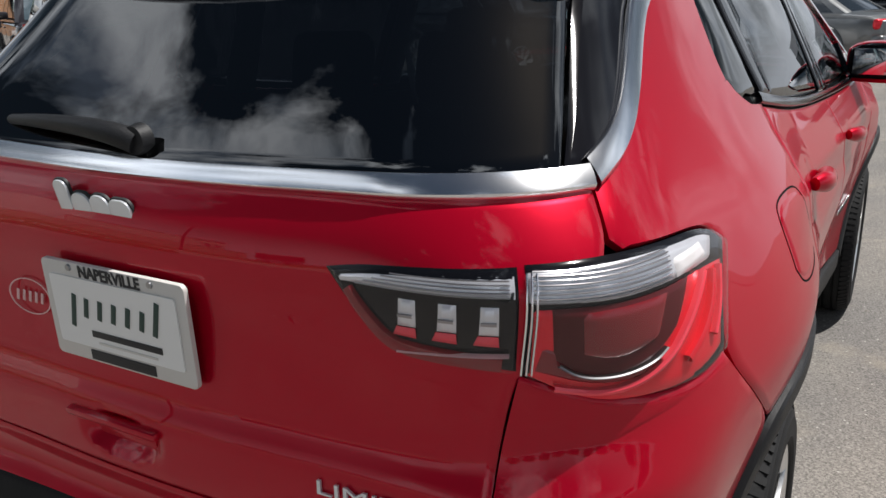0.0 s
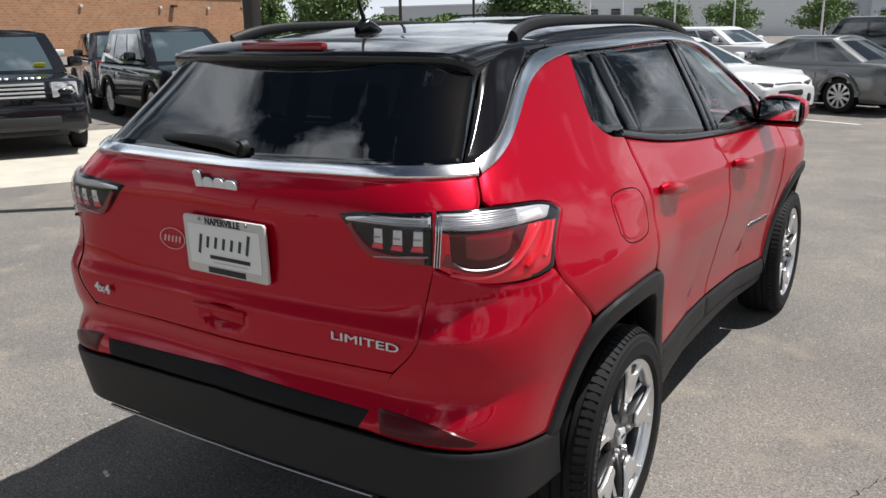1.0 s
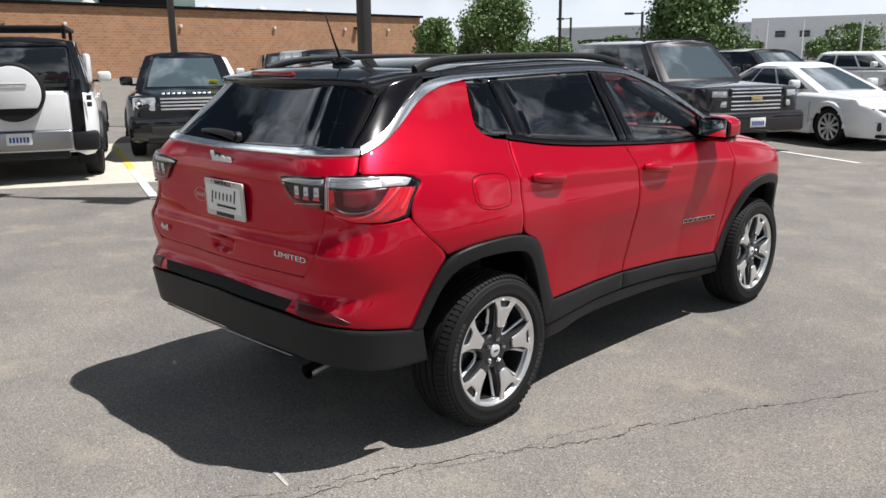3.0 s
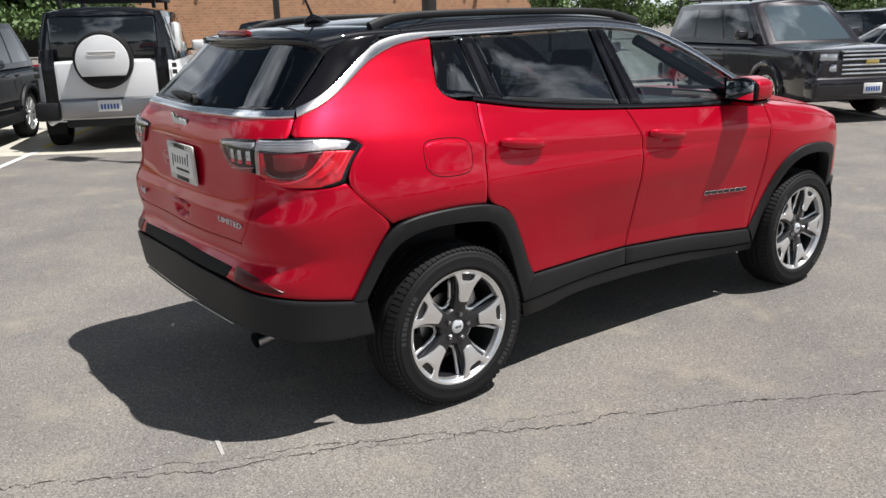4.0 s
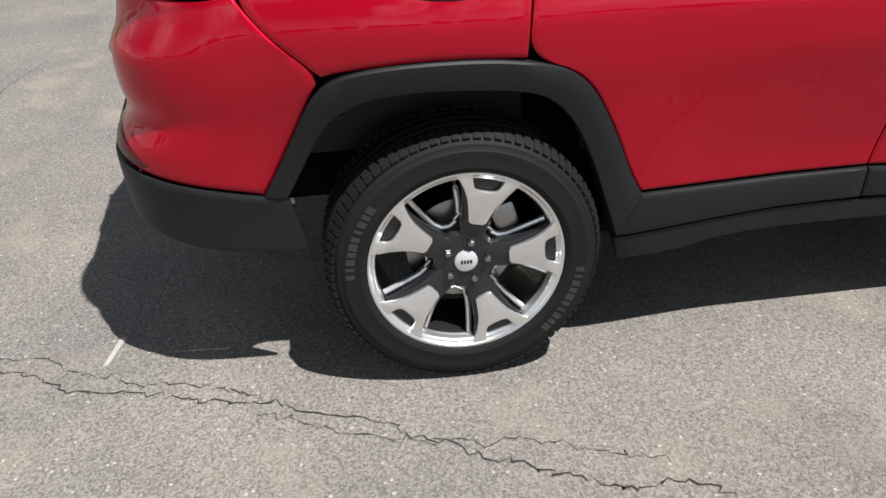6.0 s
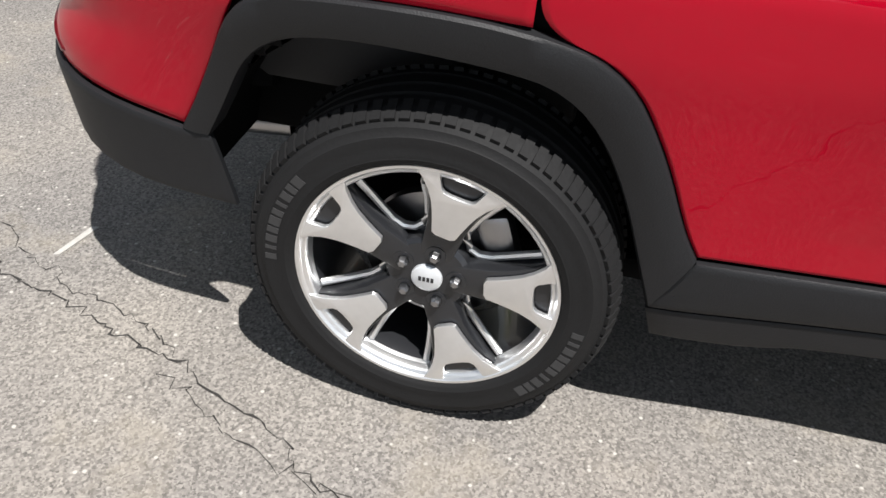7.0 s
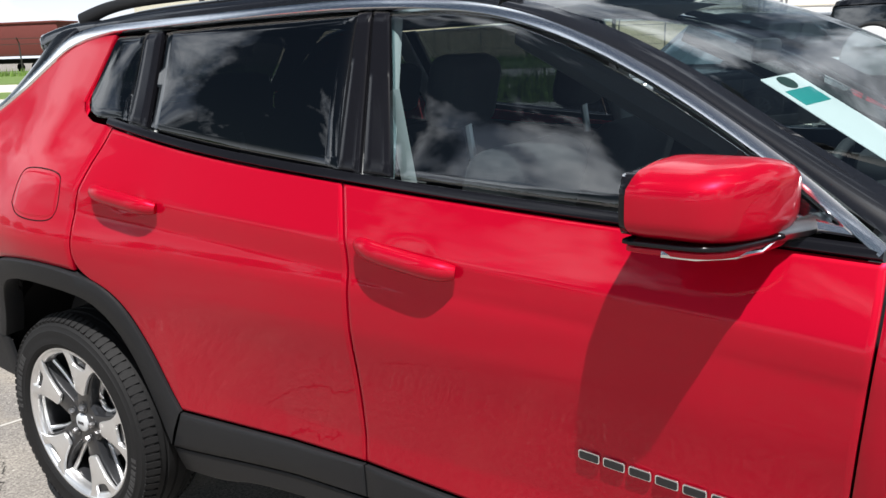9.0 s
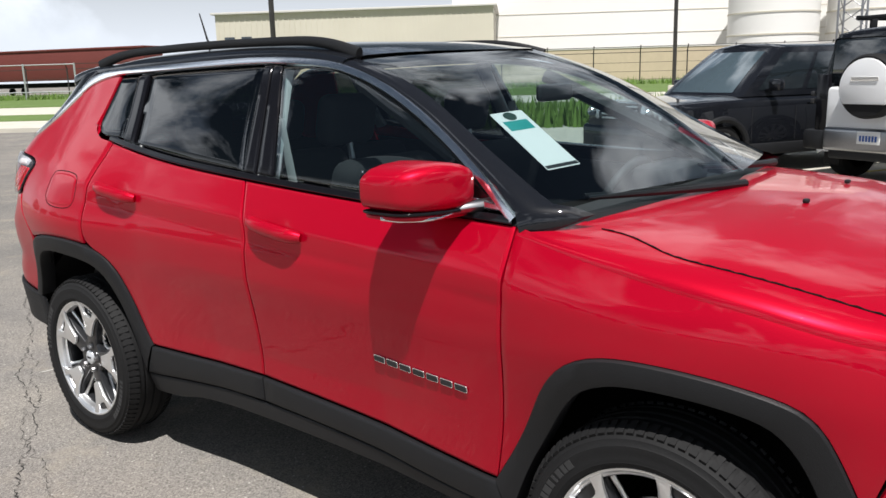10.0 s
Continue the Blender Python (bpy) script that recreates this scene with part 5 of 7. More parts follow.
def parked_car(name, label, x, y, heading, paint, L, W, H, base, belt_z, top, bonnet, cabin, wheels, glass=CAR_GLASS, radius=0.37, front=None, rear=None, clad=None, alloy=ALLOY, roof=None, side_cuts=(), rails=False, flat=2.6, trim=None, nose=0.13):
    """A car built about its own middle, nose along +y: base is the lower edge; bonnet, rows of (y, height) of the body's top line; cabin, the lower and upper
    (y_rear, y_front, half width) of the glasshouse; wheels, the two axles; front and rear add what each end shows."""
    hx, hy = heading
    car = thing(name, label, "car")
    hw = W / 2
    ys = np.linspace(-L / 2, L / 2, 61)
    topz = curve(bonnet)(ys)
    ends = 1 - np.clip((np.abs(ys) - (L / 2 - 0.45)) / 0.45, 0, 1) ** 2.4 * nose
    wide = hw * ends
    rows = []
    for yy, tz, ww in zip(ys, topz, wide):
        sh = belt_z - 0.10 if tz > belt_z - 0.10 else tz - 0.09
        low = [(ww * 0.93, base), (ww * 0.985, base + 0.10), (ww, base + 0.25), (ww * 1.0, (base + sh) / 2 + 0.05), (ww * 0.99, sh - 0.08), (ww * 0.965, sh)]
        t = np.linspace(0, np.pi / 2, 9)[1:]
        arch = [(ww * 0.965 * math.cos(a) ** (2 / flat), sh + (tz - sh) * math.sin(a) ** (2 / flat)) for a in t]
        rows.append([(px, yy, pz) for px, pz in low + arch])
    rows = np.array(rows)
    # rounded nose and tail
    for end, sg in ((0, -1), (-1, 1)):
        ring = rows[end].copy()
        for k, pull in ((0.05, 0.985), (0.10, 0.95), (0.12, 0.88)):
            r2 = ring.copy()
            r2[:, 1] += sg * k * 0.55
            r2[:, 0] *= pull
            zc = (ring[:, 2].min() + ring[:, 2].max()) / 2
            r2[:, 2] = zc + (r2[:, 2] - zc) * pull
            rows = np.concatenate([r2[None], rows] if sg < 0 else [rows, r2[None]])
        flat_ = rows[0 if sg < 0 else -1].copy()
        flat_[:, 0] = 0
        rows = np.concatenate([flat_[None], rows] if sg < 0 else [rows, flat_[None]])
    b = grid_bm(rows, flip=False)
    gone = [f for f in b.faces if f.calc_center_median().x > hw * 0.6 and any((f.calc_center_median().y - wy) ** 2 + (f.calc_center_median().z - radius) ** 2 < (radius * 1.13) ** 2 for wy in wheels)]
    bmesh.ops.delete(b, geom=gone, context="FACES")
    bm = b
    join_bm(bm, mirrored(bm))
    bmesh.ops.remove_doubles(bm, verts=bm.verts, dist=0.001)
    bmesh.ops.recalc_face_normals(bm, faces=bm.faces)
    part("body", bm, paint, car)
    part("underbody", box_bm((W * 0.8, L * 0.86, 0.20), pose(0, 0, base + 0.05), 0.03), DARK, car)
    for wy in wheels:
        for sd in (1, -1):
            a = np.linspace(0.0, np.pi, 20)
            ro = radius * 1.17
            pts = [(sd * (hw + 0.004), wy + ro * math.cos(t), radius + ro * math.sin(t)) for t in a]
            part("arch_trim", tube_bm(pts, 0.045, 8, flat=1.0), clad or paint, car)
            lin_ = np.array([[(sd * k, wy + radius * 1.16 * math.cos(t), radius + radius * 1.16 * math.sin(t)) for k in (hw * 0.5, hw * 0.97)] for t in a])
            part("wheel_housing", grid_bm(lin_), DARK, car)
            simple_wheel(car, (sd * (hw - 0.125), wy, radius), sd, radius, alloy)
    # glasshouse
    (r0, f0, w0), (r1, f1, w1) = cabin
    z0, z1 = belt_z, H - 0.07

    def cab(t, k, off=0.0):
        """t: 0 tail middle, 1 tail corner, 2 nose corner, 3 nose middle; k: height from 0 to 1."""
        bow = math.sin(k * math.pi) * 0.02
        yr, yf, ww = r0 + (r1 - r0) * k, f0 + (f1 - f0) * k + bow, w0 + (w1 - w0) * k + bow * 0.6
        z = z0 + (z1 - z0) * k
        c = 0.13
        if t < 1:
            u = t
            return (u * (ww - c) if u < 0.9 else (ww - c) + (u - 0.9) / 0.1 * c * 0.6, yr - off + (0.05 * u * u if u < 0.9 else 0.04 + (u - 0.9) / 0.1 * c * 0.4), z)
        if t < 2:
            u = t - 1
            ya, yb = yr + 0.09, yf - 0.13
            return (ww + off - 0.03 * abs(2 * u - 1) ** 3, ya + (yb - ya) * u, z)
        u = 3 - t
        return (u * (ww - c) if u < 0.9 else (ww - c) + (u - 0.9) / 0.1 * c * 0.6, yf + off - (0.10 * u * u if u < 0.9 else 0.081 + (u - 0.9) / 0.1 * c * 0.35), z)

    ts = np.r_[np.linspace(0, 0.9, 8), np.linspace(0.93, 0.999, 3), np.linspace(1.0, 1.999, 14), np.linspace(2.001, 2.07, 3), np.linspace(2.1, 3, 8)]
    shell = np.array([[cab(t, k) for k in np.linspace(-0.05, 1, 9)] for t in ts])
    bm = grid_bm(shell)
    crown_ = [[(shell[i, -1, 0] * c, shell[i, -1, 1] * (0.93 + 0.07 * c) + (1 - c) * 0.07 * (r1 + f1) / 2 * 1, z1 + 0.07 * (1 - c**3)) for c in (1.0, 0.97, 0.9, 0.75, 0.5, 0.25, 0.0)] for i in range(len(ts))]
    join_bm(bm, grid_bm(np.array(crown_)))
    join_bm(bm, mirrored(bm))
    bmesh.ops.remove_doubles(bm, verts=bm.verts, dist=0.002)
    bmesh.ops.recalc_face_normals(bm, faces=bm.faces)
    part("roof_shell", bm, roof or paint, car)

    def sheet(nm, tt, kk, lb=""):
        pts = np.array([[cab(t, k, 0.006) for k in kk] for t in tt])
        return grid_bm(pts)

    kk = np.linspace(0.04, 0.92, 8)
    for nm, tt, lb in (("rear_window", np.linspace(0, 0.86, 10), "dark rear window"), ("windscreen", np.linspace(2.12, 3, 10), "curved windscreen")):
        g = sheet(nm, tt, kk)
        join_bm(g, mirrored(g))
        bmesh.ops.remove_doubles(g, verts=g.verts, dist=0.002)
        bmesh.ops.recalc_face_normals(g, faces=g.faces)
        part(nm, g, PALE_GLASS if nm == "windscreen" else glass, car, lb)
    cuts = side_cuts or (0.06, 0.34, 0.66, 0.95)
    for a0, a1 in zip(cuts[:-1], cuts[1:]):
        for sd in (1, -1):
            g = sheet("side_window", np.linspace(1 + a0 + 0.015, 1 + a1 - 0.015, 6), np.linspace(0.08, 0.88, 5))
            part("side_window", g if sd > 0 else mirrored(g), glass, car, "dark side window")
    for sd in (1, -1):
        mx, my = w0 + 0.14, f0 - 0.55
        mr = part("door_mirror", box_bm((0.22, 0.12, 0.16), pose(sd * mx, my, z0 + 0.12), 0.045, seg=3), paint, car)
        part("mirror_foot", box_bm((0.12, 0.06, 0.04), pose(sd * (mx - 0.12), my + 0.02, z0 + 0.05), 0.01), TRIM, mr)
        for dy in (wheels[0] * 0.5 + 0.0, 0.15):
            part("door_handle", box_bm((0.03, 0.19, 0.03), pose(sd * (hw * 0.985), dy - 0.35, belt_z - 0.14), 0.01), trim or paint, car)
        for dy in (wheels[0] + radius * 1.5, (wheels[0] + wheels[1]) / 2 + 0.1, wheels[1] - radius * 1.35):
            part("door_gap", box_bm((0.004, 0.007, belt_z - base - 0.35), pose(sd * (hw * 0.999), dy, (belt_z + base) / 2), 0), INK, car)
        part("sill", box_bm((0.06, wheels[1] - wheels[0] - radius * 2.4, 0.16), pose(sd * (hw - 0.02), (wheels[0] + wheels[1]) / 2, base + 0.07), 0.02), clad or paint, car)
        if rails:
            part("roof_rail", tube_bm([(sd * (w1 - 0.06), r1 + 0.15, H - 0.02), (sd * (w1 - 0.06), r1 + 0.3, H + 0.03), (sd * (w1 - 0.06), f1 - 0.4, H + 0.03), (sd * (w1 - 0.06), f1 - 0.2, H - 0.02)], 0.018, 8), CLADDING, car)
    if front:
        front(car, L, W, H, paint)
    if rear:
        rear(car, L, W, H, paint)
    car.matrix_world = pose(x, y, 0, 0, 0, math.degrees(math.atan2(-hx, hy)))
    return car


def bars_plate(car, y, z, turn, card=WHITE_CARD, ink=BLUE_INK):
    """A number plate with plain bars for its characters."""
    m = pose(0, y, z, 0, 0, turn)
    p = part("number_plate", box_bm((0.31, 0.012, 0.155), m, 0.004), card, car, "number plate")
    for k in range(6):
        part("plate_bar", box_bm((0.026, 0.004, 0.07), m @ pose(-0.105 + k * 0.042, 0.008, -0.01)), ink, p)


def rover_front(car, L, W, H, paint):
    y = L / 2 + 0.06
    g = part("grille", box_bm((0.86, 0.06, 0.24), pose(0, y - 0.03, 0.92, 8, 0, 0), 0.02), INK, car, "dark grille with silver bars")
    for k in range(4):
        part("grille_bar", box_bm((0.82, 0.03, 0.026), pose(0, y + 0.005 - k * 0.002, 0.84 + k * 0.055, 8, 0, 0), 0.006), ALLOY, g, "silver grille bar")
    for sd in (1, -1):
        h = part("headlamp", box_bm((0.36, 0.10, 0.22), pose(sd * 0.66, y - 0.07, 0.92, 6, 0, -sd * 14), 0.03), AMBER, car, "clear headlamp")
        for dx in (-0.08, 0.08):
            part("bulb", lathe_bm([(0.0, 0.07), (0.02, 0.06), (0.0, 0.045), (-0.01, 0.0)], 20, m=pose(sd * 0.66 + dx, y - 0.015, 0.92, 0, 0, 90)), CHROME, h)
    part("bumper", box_bm((W * 0.95, 0.26, 0.40), pose(0, y - 0.10, 0.54), 0.07, seg=4), paint, car)
    part("bumper_intake", box_bm((1.15, 0.05, 0.13), pose(0, y + 0.03, 0.50), 0.02), INK, car)
    part("skid_plate", box_bm((1.3, 0.1, 0.08), pose(0, y - 0.02, 0.34), 0.02), CLADDING, car)
    for k in range(10):
        if k != 4:
            part("bonnet_chip", box_bm((0.045, 0.012, 0.03), pose(-0.36 + k * 0.08, y - 0.10, 1.085, 40, 0, 0), 0.003), SILVER, car)
    part("bonnet_edge", box_bm((1.5, 0.02, 0.008), pose(0, y - 0.04, 1.045), 0.002), INK, car)


def rover_rear(car, L, W, H, paint):
    y = -L / 2 - 0.06
    for sd in (1, -1):
        part("tail_lamp", box_bm((0.22, 0.10, 0.30), pose(sd * (W / 2 - 0.17), y + 0.05, 0.95), 0.03), LAMP_DEEP, car, "red tail lamp")
    part("bumper", box_bm((W * 0.95, 0.22, 0.34), pose(0, y + 0.08, 0.55), 0.06, seg=3), paint, car)
    bars_plate(car, y - 0.01, 0.85, 180)


def rover(nm, label, x, y, heading, paint=BLACK_PAINT, extra=None, glass=CAR_GLASS, H=1.80):
    c = parked_car(nm, label, x, y, heading, paint, 4.75, 1.95, H, 0.30, 1.13, H, [(-2.4, 1.13), (0.9, 1.13), (1.15, 1.12), (2.0, 1.07), (2.3, 1.02), (2.4, 0.95)],
                   ((-2.25, 1.10, 0.88), (-1.98, 0.30, 0.70)), (-1.40, 1.42), glass, 0.375, rover_front, rover_rear, CLADDING)
    return c


H_ROW = (0.88, -0.47)
rr = rover("large_suv", "black SUV with silver grille bars, parked nose out on concrete", -11.45, 3.82, H_ROW, BLACK_PAINT, H=1.75)
part("dash_card", box_bm((0.16, 0.004, 0.10), pose(-0.48, 0.98, 1.21, -35, 0, 0)), YELLOW_CARD, rr, "yellow card behind the windscreen")
rover("large_suv", "glossy black SUV parked beside another black SUV", -11.9, 7.6, (0.93, -0.36), BLACK_PAINT)
rover("large_suv", "glossy black SUV with bright wheels beside a white off-roader", -10.35, -2.25, (0.885, -0.465), BLACK_PAINT, H=1.84)


def box_rear(car, L, W, H, paint):
    """Upright tail: spare wheel in a cover, tall lamps, plate, bumper."""
    y = -L / 2 - 0.05
    part("tail_door", box_bm((1.30, 0.05, 0.62), pose(0, y, 0.90), 0.02), paint, car)
    part("tail_glass", box_bm((1.42, 0.04, 0.56), pose(0, y + 0.10, 1.55, -5, 0, 0), 0.04), CAR_GLASS, car, "dark rear window")
    sp = part("spare_wheel", lathe_bm([(0.0, 0.0), (0.0, 0.36), (0.05, 0.385), (0.20, 0.385), (0.235, 0.36), (0.24, 0.0)], 56, m=pose(0.0, y + 0.02, 1.24, 0, 0, -90)), RUBBER, car, "spare wheel with white cover")
    part("spare_cover", prism_bm([(0.345 * math.cos(t), 0.345 * math.sin(t)) for t in np.linspace(-0.62, math.pi + 0.62, 40)], 0.03, Matrix.Translation((0, y - 0.205, 1.23)) @ FACE, 0.012), WHITE_PAINT, sp, "white spare wheel cover")
    part("cover_mark", box_bm((0.36, 0.006, 0.045), pose(0, y - 0.238, 1.33), 0.01), PALE, sp)
    for sd in (1, -1):
        lp = part("tail_lamp", box_bm((0.17, 0.07, 0.74), pose(sd * 0.745, y + 0.01, 1.02), 0.012), TRIM, car, "tall dark tail lamp column")
        for k in (1.05, 1.14):
            part("lamp_block", box_bm((0.065, 0.03, 0.065), pose(sd * 0.905, y + 0.012, k), 0.008), INK, car)
        part("corner_bumper", box_bm((0.34, 0.24, 0.26), pose(sd * 0.82, y + 0.06, 0.56), 0.05), CLADDING, car)
        part("mud_flap", box_bm((0.24, 0.02, 0.3), pose(sd * 0.80, y + 0.32, 0.36), 0.005), RUBBER, car)
    part("bumper", box_bm((1.34, 0.22, 0.30), pose(0, y + 0.03, 0.58), 0.05, seg=3), STEEL, car, "dull silver rear bumper")
    part("diffuser", box_bm((1.2, 0.2, 0.14), pose(0, y + 0.06, 0.40), 0.03), CLADDING, car)
    bars_plate(car, y - 0.085, 0.62, 180, WHITE_CARD, BLUE_INK)
    rk = part("roof_rack", box_bm((1.30, 0.06, 0.05), pose(0, -1.85, H + 0.13), 0.015), CLADDING, car, "black roof rack")
    for k in range(5):
        part("rack_bar", box_bm((1.30, 0.05, 0.03), pose(0, -1.4 + k * 0.45, H + 0.12), 0.01), CLADDING, rk)
    for sd in (1, -1):
        part("rack_rail", box_bm((0.05, 2.3, 0.06), pose(sd * 0.66, -0.75, H + 0.13), 0.015), CLADDING, rk)
        part("rack_foot", box_bm((0.05, 0.10, 0.14), pose(sd * 0.64, -1.6, H + 0.05), 0.01), CLADDING, rk)
        part("rack_foot", box_bm((0.05, 0.10, 0.14), pose(sd * 0.64, 0.1, H + 0.05), 0.01), CLADDING, rk)
    part("side_pod", box_bm((0.10, 0.60, 0.42), pose(W / 2 - 0.10, -1.35, 1.52), 0.05), WHITE_PAINT, car, "white side pod beside the rear window")


parked_car("off_roader", "white boxy off-roader with spare wheel on its tail", -10.7, 0.78, (-0.91, 0.41), WHITE_PAINT, 4.55, 1.99, 1.95, 0.36, 1.24, 1.95, [(-2.3, 1.24), (1.0, 1.24), (1.3, 1.22), (2.2, 1.18), (2.3, 1.10)],
           ((-2.24, 1.05, 0.93), (-2.16, 0.55, 0.80)), (-1.51, 1.51), CAR_GLASS, 0.40, None, box_rear, CLADDING, roof=BLACK_PAINT, flat=4.0)


def truck_front(car, L, W, H, paint):
    y = L / 2 + 0.05
    g = part("grille", box_bm((1.05, 0.06, 0.36), pose(0, y - 0.02, 0.90, 4, 0, 0), 0.03), INK, car, "dark grille with chrome bars")
    for z in (0.74, 0.80, 0.865, 0.95, 1.01, 1.065):
        part("grille_bar", box_bm((1.0, 0.035, 0.03), pose(0, y + 0.012, z, 4, 0, 0), 0.008), CHROME, g, "chrome grille bar")
    part("maker_mark", box_bm((0.22, 0.02, 0.06), pose(0, y + 0.035, 0.905), 0.012), material("gold_mark", (0.6, 0.45, 0.15), 0.3, 0.6), g)
    for sd in (1, -1):
        h = part("headlamp", box_bm((0.36, 0.14, 0.34), pose(sd * 0.72, y - 0.08, 0.91, 4, 0, -sd * 16), 0.03), INK, car, "headlamp")
        for dz in (-0.08, 0.08):
            part("lamp_bowl", box_bm((0.26, 0.02, 0.11), pose(sd * 0.72, y + 0.0, 0.91 + dz, 4, 0, -sd * 16), 0.02), AMBER, h)
    part("bumper", box_bm((W * 0.97, 0.30, 0.36), pose(0, y - 0.06, 0.52), 0.08, seg=4), paint, car)
    bars_plate(car, y + 0.10, 0.52, 0)


parked_car("full_size_suv", "dark purple-black full-size SUV with chrome grille bars", -5.2, 10.55, (0.90, -0.43), CHARCOAL, 5.15, 2.04, 1.88, 0.33, 1.18, 1.88, [(-2.6, 1.18), (1.05, 1.18), (1.3, 1.17), (2.2, 1.12), (2.5, 1.06), (2.6, 0.98)],
           ((-2.45, 1.28, 0.92), (-2.25, 0.55, 0.76)), (-1.47, 1.47), CAR_GLASS, 0.40, truck_front, rover_rear, rails=True)


def saloon_front(car, L, W, H, paint):
    y = L / 2 + 0.05
    part("grille", box_bm((0.74, 0.10, 0.25), pose(0, y - 0.035, 0.55, 10, 0, 0), 0.06, seg=4), INK, car, "black mesh grille")
    for sd in (1, -1):
        part("headlamp", box_bm((0.40, 0.10, 0.065), pose(sd * 0.62, y - 0.115, 0.66, 10, -sd * 4, -sd * 30), 0.03), GREY_PAINT, car, "slim clear headlamp")
        part("side_intake", box_bm((0.32, 0.12, 0.18), pose(sd * 0.60, y - 0.06, 0.40, 0, 0, -sd * 22), 0.05), INK, car)
    part("splitter", box_bm((1.5, 0.16, 0.06), pose(0, y - 0.05, 0.24), 0.02), TRIM, car)


parked_car("saloon_car", "white saloon car with black mesh grille and alloy wheels", -3.25, 12.75, (0.90, -0.43), WHITE_PAINT, 4.85, 1.88, 1.45, 0.20, 0.94, 1.45, [(-2.5, 0.88), (-2.3, 0.98), (-1.6, 1.0), (0.9, 0.98), (1.2, 0.96), (1.8, 0.90), (2.2, 0.81), (2.36, 0.74), (2.45, 0.62)],
           ((-1.95, 1.15, 0.80), (-1.0, 0.10, 0.60)), (-1.48, 1.48), CAR_GLASS, 0.345, saloon_front, None, alloy=ALLOY, nose=0.24, flat=2.2)


def saloon_rear(car, L, W, H, paint):
    y = -L / 2 - 0.04
    for sd in (1, -1):
        part("tail_lamp", box_bm((0.40, 0.12, 0.18), pose(sd * 0.66, y + 0.06, 0.78, 0, 0, -sd * -18), 0.05, seg=3), LAMP_RED, car, "red tail lamp")
    part("bumper", box_bm((W * 0.95, 0.24, 0.26), pose(0, y + 0.06, 0.48), 0.08, seg=4), paint, car)
    part("plate_plinth", box_bm((0.6, 0.05, 0.2), pose(0, y + 0.01, 0.76), 0.05), paint, car)
    bars_plate(car, y - 0.03, 0.76, 180)


parked_car("saloon_car", "grey saloon car seen from its tail, with red lamps", -1.4, 14.9, (-0.90, 0.43), GREY_PAINT, 4.8, 1.82, 1.43, 0.22, 0.93, 1.43, [(-2.45, 0.85), (-2.2, 0.96), (-1.5, 1.0), (0.8, 0.96), (1.1, 0.94), (2.0, 0.84), (2.42, 0.70)],
           ((-1.85, 1.10, 0.76), (-1.05, 0.15, 0.56)), (-1.43, 1.43), CAR_GLASS, 0.335, None, saloon_rear)
# further rows
rover("large_suv", "black SUV parked in a further row", 0.9, 17.2, (0.90, -0.43), BLACK_PAINT)
rover("large_suv", "black SUV parked in a further row", -6.6, 18.2, (0.90, -0.43), BLACK_PAINT, H=1.72)
rover("large_suv", "white SUV parked in a further row", -5.2, 23.4, (0.90, -0.43), WHITE_PAINT, H=1.62)
rover("large_suv", "white SUV parked behind the black ones", -18.3, 8.0, (0.88, -0.47), WHITE_PAINT, H=1.68)
rover("large_suv", "dark SUV parked in a further row", -16.3, 9.6, (0.88, -0.47), CHARCOAL, H=1.75)
rover("large_suv", "dark SUV parked in a further row", -23.5, 9.9, (0.88, -0.47), BLACK_PAINT, H=1.75)
rover("large_suv", "grey SUV showing its tail behind a black SUV", -16.6, -1.2, (-0.88, 0.47), GREY_PAINT, H=1.70)

